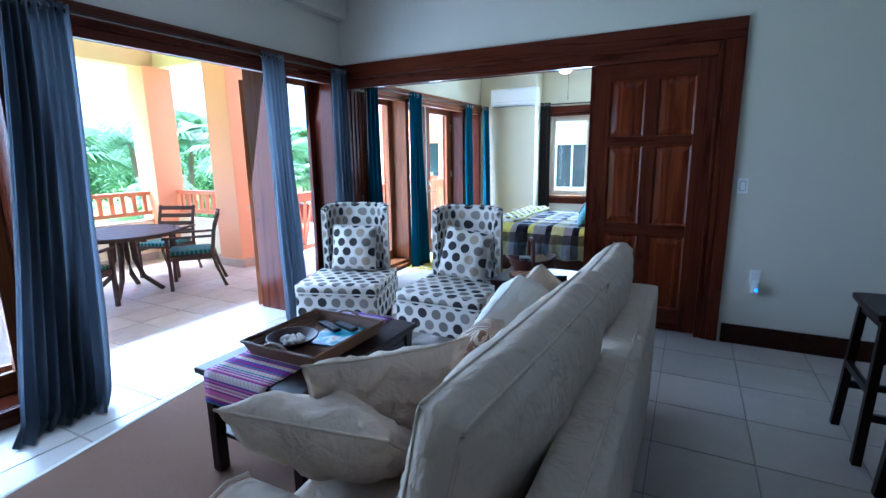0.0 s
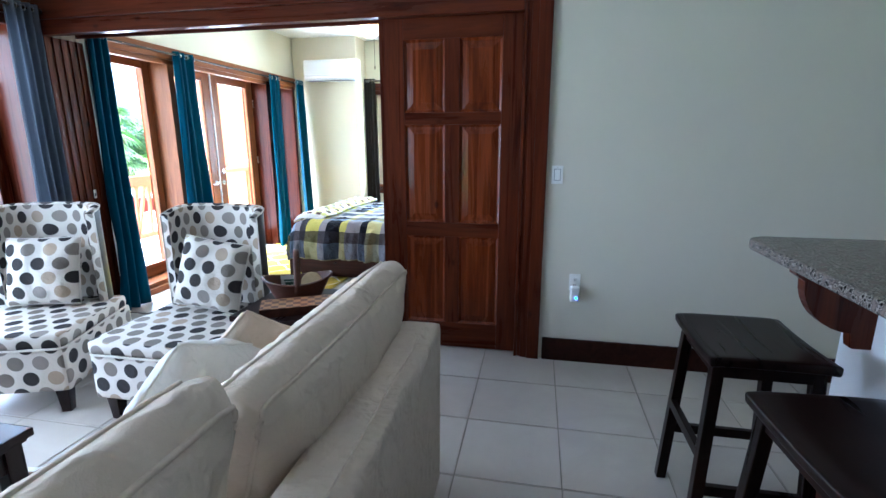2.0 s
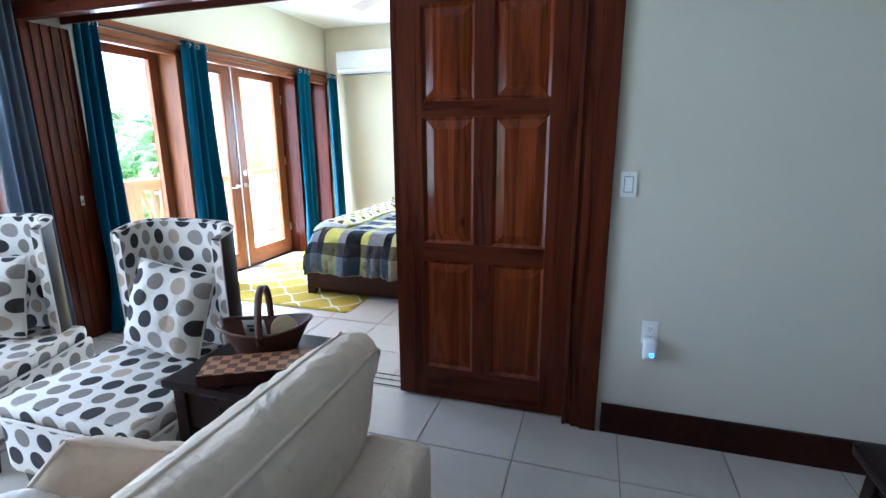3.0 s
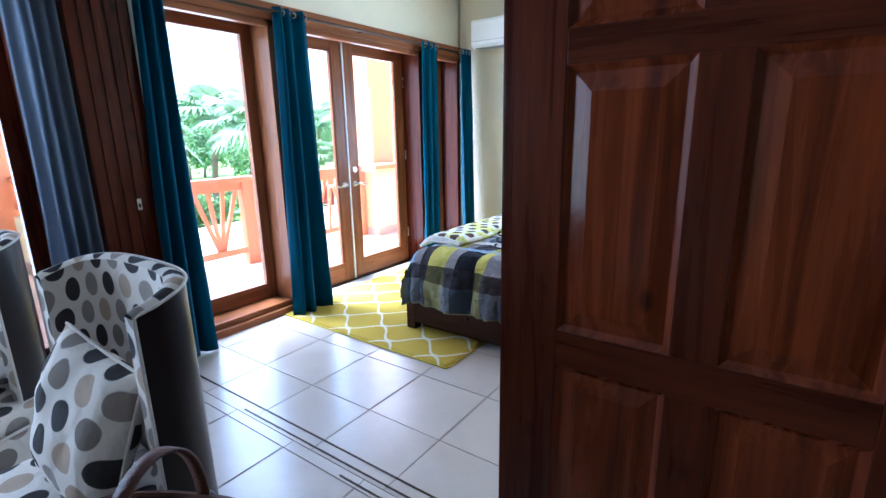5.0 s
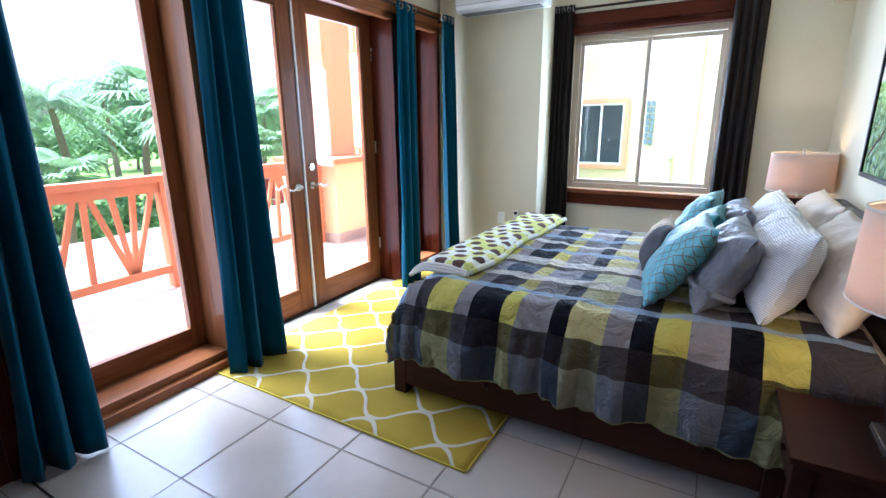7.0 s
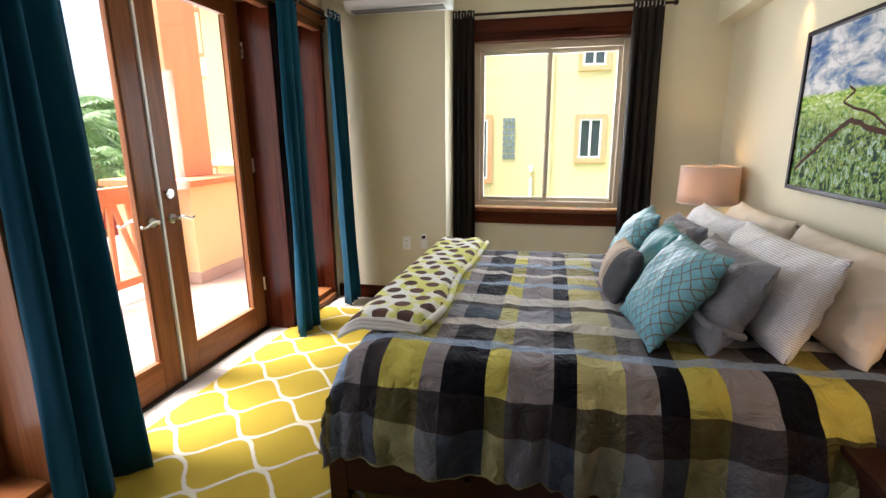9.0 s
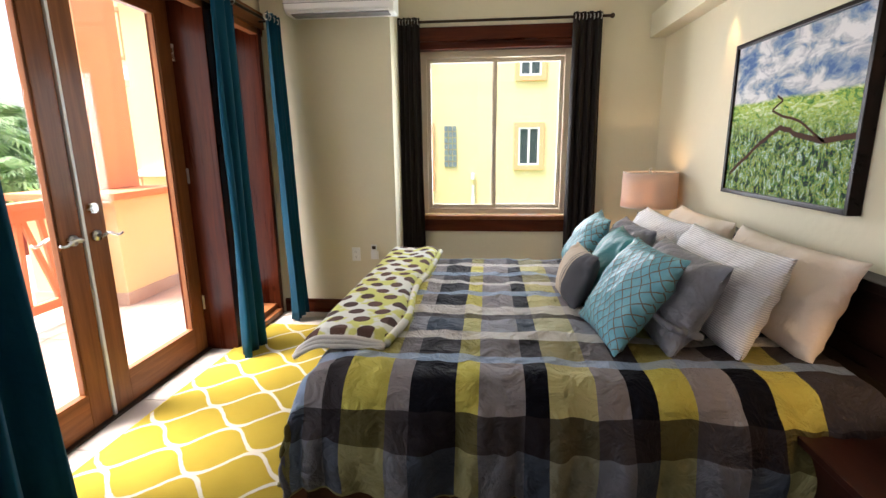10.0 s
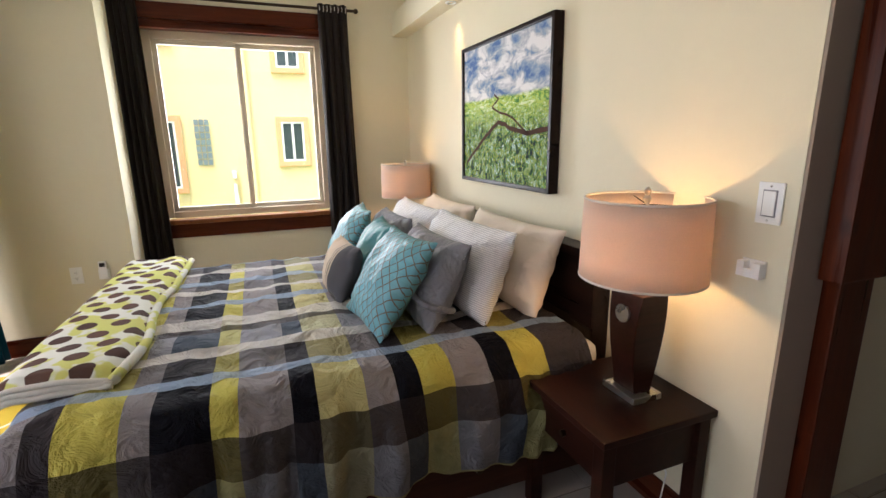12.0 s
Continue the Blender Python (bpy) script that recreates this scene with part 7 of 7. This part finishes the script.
def palm(height, fronds, length, seed, fan=False):
    rnd = random.Random(seed)
    p = thing("palm_tree", (0, 0, 0), "tall green fan palm in garden" if fan else "tall feathery green coconut palm in garden", "palm tree", "garden palms")
    bend = rnd.uniform(-0.5, 0.5)
    pts = [(bend * (k / 8) ** 2, 0.2 * bend * (k / 8), height * k / 8) for k in range(9)]
    part("trunk", add_tube(bmesh.new(), pts, 0.17, 10, 0.10), bark, p)
    vs, fs = [], []
    top = Vector(pts[-1])
    for k in range(fronds):
        az = 2 * math.pi * (k * 0.382 + rnd.uniform(-0.03, 0.03))
        el = rnd.uniform(-0.5, 1.25)
        L = length * rnd.uniform(0.8, 1.1)
        d = Vector((math.cos(az), math.sin(az), 0))
        side = Vector((-math.sin(az), math.cos(az), 0))
        droop = rnd.uniform(0.5, 0.9)
        if fan:
            stem = top + (d * math.cos(el) + Vector((0, 0, math.sin(el)))) * L * 0.55
            fwd = (d * math.cos(el - 0.4) + Vector((0, 0, math.sin(el - 0.4)))).normalized()
            nn = 18
            i0 = len(vs)
            vs += [top, top + Vector((0, 0, 0.03)), stem]
            fs.append((i0, i0 + 1, i0 + 2))
            for q in range(nn):
                w = (q / (nn - 1) - 0.5) * 3.9
                r = L * 0.62 * (0.75 + 0.25 * math.cos(w))
                e = fwd * math.cos(w) + side * math.sin(w)
                e2 = fwd * math.cos(w + 0.11) + side * math.sin(w + 0.11)
                e1 = fwd * math.cos(w - 0.11) + side * math.sin(w - 0.11)
                i = len(vs)
                vs += [stem, stem + e1 * r * 0.6, stem + e * r + Vector((0, 0, -0.28 * r)), stem + e2 * r * 0.6 + Vector((0, 0, -0.03))]
                fs.append((i, i + 1, i + 2, i + 3))
        else:
            n = 22
            for q in range(n):
                t = (q + 1) / n
                base = top + d * (L * t * math.cos(el * (1 - 0.4 * t))) + Vector((0, 0, L * (math.sin(el) * t - droop * t * t)))
                ll = L * 0.30 * math.sin(math.pi * min(1, 0.12 + t * 0.88)) ** 0.6 + 0.05
                for s in (-1, 1):
                    i = len(vs)
                    tip = base + side * s * ll * 0.8 + d * ll * 0.45 + Vector((0, 0, -ll * rnd.uniform(0.3, 0.7)))
                    wv = d * 0.035
                    vs += [base - wv, base + wv, tip]
                    fs.append((i, i + 1, i + 2))
    me = bpy.data.meshes.new("crown")
    me.from_pydata(vs, [], fs)
    me.materials.append(fan_mat if fan else frond_mat)
    o = new("crown", me)
    o.parent = p
    return p


def bush(name, size, height, leaves, leaf, seed, material, label, cat, trunk=0.0, group="", clumps=14):
    rnd = random.Random(seed)
    p = thing(name, (0, 0, 0), label, cat, group)
    vs, fs = [], []
    centres = []
    for _ in range(clumps):
        a, r = rnd.uniform(0, 6.28), size * rnd.uniform(0, 1) ** 0.6
        centres.append((Vector((r * math.cos(a), r * math.sin(a), trunk + height * rnd.uniform(0.12, 0.9) * (1.15 - 0.5 * r / size))), size * rnd.uniform(0.28, 0.5)))
    for _ in range(leaves):
        c, r = rnd.choice(centres)
        d = Vector((rnd.gauss(0, 1), rnd.gauss(0, 1), rnd.gauss(0, 0.8))).normalized()
        q = c + d * r * rnd.uniform(0.55, 1.0)
        a = Vector((rnd.gauss(0, 1), rnd.gauss(0, 1), rnd.gauss(0, 0.6))).normalized() * leaf * rnd.uniform(0.6, 1.3)
        b = a.cross(d).normalized() * leaf * 0.45
        i = len(vs)
        vs += [q - a, q + b, q + a, q - b]
        fs.append((i, i + 1, i + 2, i + 3))
    if trunk:
        bm = add_tube(bmesh.new(), [(0, 0, 0), (0.1, 0.05, trunk * 0.6), (0.0, 0.1, trunk + height * 0.5)], 0.12, 8, 0.05)
        for c, r in centres[:6]:
            add_tube(bm, [(0.05, 0.07, trunk * 0.8), tuple(c)], 0.05, 6, 0.02)
        part("trunk", bm, bark, p)
    me = bpy.data.meshes.new("foliage")
    me.from_pydata(vs, [], fs)
    me.materials.append(material)
    o = new("foliage", me)
    o.parent = p
    return p


def scatter(proto, spots, spread=1.75):
    """Copies of a plant at (x, y, turn, size)."""
    spots = [(-3.7 + (x + 3.7) * spread, 7.0 + (y - 7.0) * spread, rz, s) for x, y, rz, s in spots]
    for x, y, rz, s in spots[1:]:
        c = copy_thing(proto, pose(x, y, GZ, 0, 0, rz))
        c.scale = (s, s, s)
    x, y, rz, s = spots[0]
    proto.matrix_basis = pose(x, y, GZ, 0, 0, rz)
    proto.scale = (s, s, s)


scatter(palm(5.2, 26, 2.4, 1), [(-13.5, 11.0, 20, 1.0), (-16.5, 8.2, 80, 1.1), (-19, 14.5, 130, 1.15), (-14.5, 16.5, 200, 0.95), (-22, 10.5, 260, 1.3), (-12.5, 6.8, 310, 0.9)])
scatter(palm(4.6, 24, 2.0, 2, True), [(-12.0, 12.4, 10, 1.0), (-15.0, 13.2, 90, 1.15), (-13.0, 9.2, 150, 0.95), (-17.5, 10.8, 210, 1.2), (-16.0, 18.5, 300, 1.1), (-18.0, 6.3, 330, 1.15), (-11.2, 9.8, 45, 0.62), (-12.2, 14.9, 70, 0.7)])
scatter(bush("shrub", 1.1, 1.5, 1500, 0.11, 5, shrub_mat, "dense green garden shrub", "shrub", 0, "garden shrubs"),
        [(-9.6, 8.4, 0, 0.9), (-10.8, 11.2, 50, 1.1), (-9.4, 10.4, 120, 0.8), (-11.8, 13.5, 200, 1.2), (-10.5, 6.6, 260, 1.1), (-12.6, 10.2, 30, 1.3), (-14.2, 12.1, 80, 1.4), (-15.5, 9.6, 170, 1.5), (-9.0, 12.6, 310, 0.8), (-12.0, 5.0, 20, 1.3), (-11.5, 16.2, 90, 1.3), (-16.5, 15.0, 0, 1.5)])
scatter(bush("broadleaf_tree", 2.6, 3.6, 3600, 0.20, 6, shrub_mat, "rounded leafy green tree in distance", "tree", 1.6, "garden trees", 22),
        [(-21, 12.5, 0, 1.0), (-24, 16.5, 60, 1.1), (-26, 20.5, 120, 1.2), (-22, 8.2, 190, 1.0), (-27, 11.5, 240, 1.2), (-22.5, 22.0, 300, 1.1), (-29, 26.0, 20, 1.3), (-24.5, 4.6, 80, 1.1), (-19.5, 18.2, 140, 0.9), (-31, 16.0, 200, 1.35), (-32, 22.0, 10, 1.4), (-30, 7.0, 33, 1.3), (-26, 30.0, 50, 1.3)])
scatter(bush("casuarina_tree", 1.9, 6.0, 4200, 0.16, 7, pine_mat, "tall feathery grey-green casuarina tree", "tree", 1.5, "tall trees", 26),
        [(-21.0, 24.5, 0, 1.0), (-25.5, 27.5, 90, 1.1), (-18.5, 27.0, 200, 0.95), (1.6, 20.5, 150, 1.1), (2.8, 18.5, 20, 1.1)])
# low red shed and pale roofs beyond the trees
red_paint = plain("red_sheet_metal", (0.38, 0.045, 0.04), 0.5, 0, 0.1, 2, 30, 0.2)
shed = thing("shed", (-15.8, 21.0, GZ), "low red sheet-metal shed beyond garden", "shed")
part("wall", boxes((-2.2, 2.2, -1.2, 1.2, 0, 2.1), bevel=0.02), red_paint, shed)
part("roof", boxes((-2.35, 2.35, -1.35, 1.35, 2.1, 2.22), bevel=0.02), plain("grey_roof", (0.3, 0.3, 0.3), 0.7), shed)

# the neighbouring yellow building to the north
NY = NORTH_Y
nb = thing("apartment_building", (0, 0, 0), "pale yellow stucco apartment building with orange window surrounds", "building")
k = (NY - 6.3) / (20 - 6.3)


def sx(x20):
    """A place across the neighbour's front, laid out for a front 20 m to the north."""
    return -1.8 + (x20 + 1.8) * k


def sz(z20):
    return 1.39 + (z20 - 1.39) * k


x_end = sx(0.42)
part("wall", boxes((sx(-13), x_end, NY, NY + 8, GZ, 9.5)), yellow_stucco, nb)
part("roof", boxes((sx(-13) - 0.3, x_end + 0.3, NY - 0.3, NY + 8.3, 9.5, 9.75), bevel=0.03), plain("clay_roof", (0.35, 0.16, 0.09), 0.8), nb)
part("downpipe", add_tube(bmesh.new(), [(sx(-2.25), NY - 0.06, GZ), (sx(-2.25), NY - 0.06, sz(0.3))], 0.04, 10), white_plastic, nb)
part("band", boxes((sx(-2.12), sx(-1.72), NY - 0.05, NY - 0.001, GZ, 9.4), bevel=0.01), yellow_stucco, nb, "shallow raised stucco band")
dark_glass = plain("dark_window_glass", (0.05, 0.07, 0.075), 0.08, 0, 0.2, 1.5, 60, 0.0)
block_glass = plain("glass_block", (0.22, 0.28, 0.30), 0.15, 0, 0.3, 12, 60, 0.2)


def far_window(x0, x1, z0, z1):
    w = part("window", boxes((x0 + 0.1, x1 - 0.1, NY - 0.012, NY - 0.002, z0 + 0.1, z1 - 0.1)), dark_glass, nb, "dark sliding window")
    f = 0.13
    part("surround", boxes((x0, x0 + f, NY - 0.05, NY - 0.001, z0, z1), (x1 - f, x1, NY - 0.05, NY - 0.001, z0, z1), (x0 + f, x1 - f, NY - 0.05, NY - 0.001, z0, z0 + f), (x0 + f, x1 - f, NY - 0.05, NY - 0.001, z1 - f, z1), bevel=0.006), salmon, w, "orange stucco surround")
    xm = (x0 + x1) / 2
    part("frame", boxes((x0 + f, x0 + f + 0.05, NY - 0.04, NY - 0.013, z0 + f, z1 - f), (x1 - f - 0.05, x1 - f, NY - 0.04, NY - 0.013, z0 + f, z1 - f), (xm - 0.03, xm + 0.03, NY - 0.04, NY - 0.013, z0 + f, z1 - f), (x0 + f + 0.05, x1 - f - 0.05, NY - 0.038, NY - 0.013, z0 + f, z0 + f + 0.05), (x0 + f + 0.05, x1 - f - 0.05, NY - 0.038, NY - 0.013, z1 - f - 0.05, z1 - f)), white_plastic, w)
    return w


for dz in (-2.4, 0.0, 2.4, 4.8):
    far_window(sx(-1.12), sx(-0.28), sz(0.72 + dz), sz(2.02 + dz))
for dz in (-3.55, 0.0, 3.55):
    for a, b in ((-4.85, -3.36), (-8.2, -6.8)):
        far_window(sx(a), sx(b), sz(0.12 + dz), sz(2.04 + dz))
for dz in (-2.95, 0.0, 2.95, 5.9):
    for i in range(3):
        for j in range(7):
            z = sz(0.80 + dz) + j * (sz(1.96) - sz(0.80)) / 7
            x = sx(-3.08) + i * (sx(-2.72) - sx(-3.08)) / 3
            part("glass_block", boxes((x + 0.01, x + (sx(-2.72) - sx(-3.08)) / 3 - 0.01, NY - 0.03, NY - 0.002, z + 0.012, z + (sz(1.96) - sz(0.80)) / 7 - 0.012), bevel=0.006), block_glass, nb)
for z in (sz(0.45), sz(-0.2)):
    part("wall_fitting", boxes((sx(-2.3), sx(-2.2), NY - 0.10, NY - 0.001, z, z + 0.18), bevel=0.01), white_plastic, nb)

# the wing across the court, with balconies
wg = thing("apartment_wing", (0, 0, 0), "salmon and yellow building wing with orange balconies", "building")
part("wall", boxes((-9.2, -6.4, 17.5, 22.0, GZ, 9.0), (-12.5, -9.2, 18.8, 22.0, GZ, 9.0)), yellow_stucco, wg)
part("pillar", boxes((-8.1, -7.5, 14.4, 15.0, GZ, 9.0), bevel=0.02), yellow_stucco, wg)
part("pillar", boxes((-6.9, -6.4, 14.6, 15.2, GZ, 9.0), bevel=0.02), salmon, wg)
for z in (-0.12, 2.9, 5.9):
    sl = part("balcony_slab", boxes((-9.2, -6.35, 14.9, 17.5, z - 0.25, z), bevel=0.02), white_plaster, wg)
    part("balcony_rail", boxes((-9.2, -6.4, 14.95, 15.03, z + 0.95, z + 1.03), (-9.2, -6.4, 14.95, 15.03, z + 0.12, z + 0.19), bevel=0.008), orange_wood, sl)
    for i in range(16):
        x = -9.1 + i * 0.175
        part("rail_slat", boxes((x, x + 0.05, 14.97, 15.01, z + 0.19, z + 0.95)), orange_wood, sl)
    dr = part("balcony_door", boxes((-8.9, -7.3, 17.44, 17.5, z + 0.02, z + 2.1)), dark_glass, wg)
    part("door_frame", boxes((-9.0, -8.9, 17.4, 17.499, z, z + 2.2), (-7.3, -7.2, 17.4, 17.499, z, z + 2.2), (-8.15, -8.05, 17.4, 17.499, z, z + 2.1), (-8.9, -7.3, 17.4, 17.499, z + 2.1, z + 2.2)), salmon, dr)
    part("cap", boxes((-8.25, -7.35, 14.3, 15.1, z + 1.04, z + 1.14), bevel=0.015), white_plaster, wg)

# ---- floors, tile by tile ----
tile_floor("floor", WX - 0.40, XE, YS, 6.28, 0.485, 0.462, -0.185, 6.22, 0.0, floor_tile, "ivory ceramic tile floor with thin grey joints", lambda x, y: 2.0 < y and x < 1.4)
tile_floor("floor_bedroom", WX - 0.40, 1.5, 6.28, WN + 0.1, 0.47, 0.465, -0.59, 6.68, 0.0, floor_tile, "ivory ceramic tile floor with thin grey joints", lambda x, y: y < 7.6 or x < -2.6)
tile_floor("terrace_floor", -8.2, WX - 0.40, -1.0, 13.2, 0.42, 0.42, -3.94, 6.0, -0.02, terrace_tile, "pinkish beige stone tile terrace floor", lambda x, y: 3.2 < y < 11 and x > -6.0)
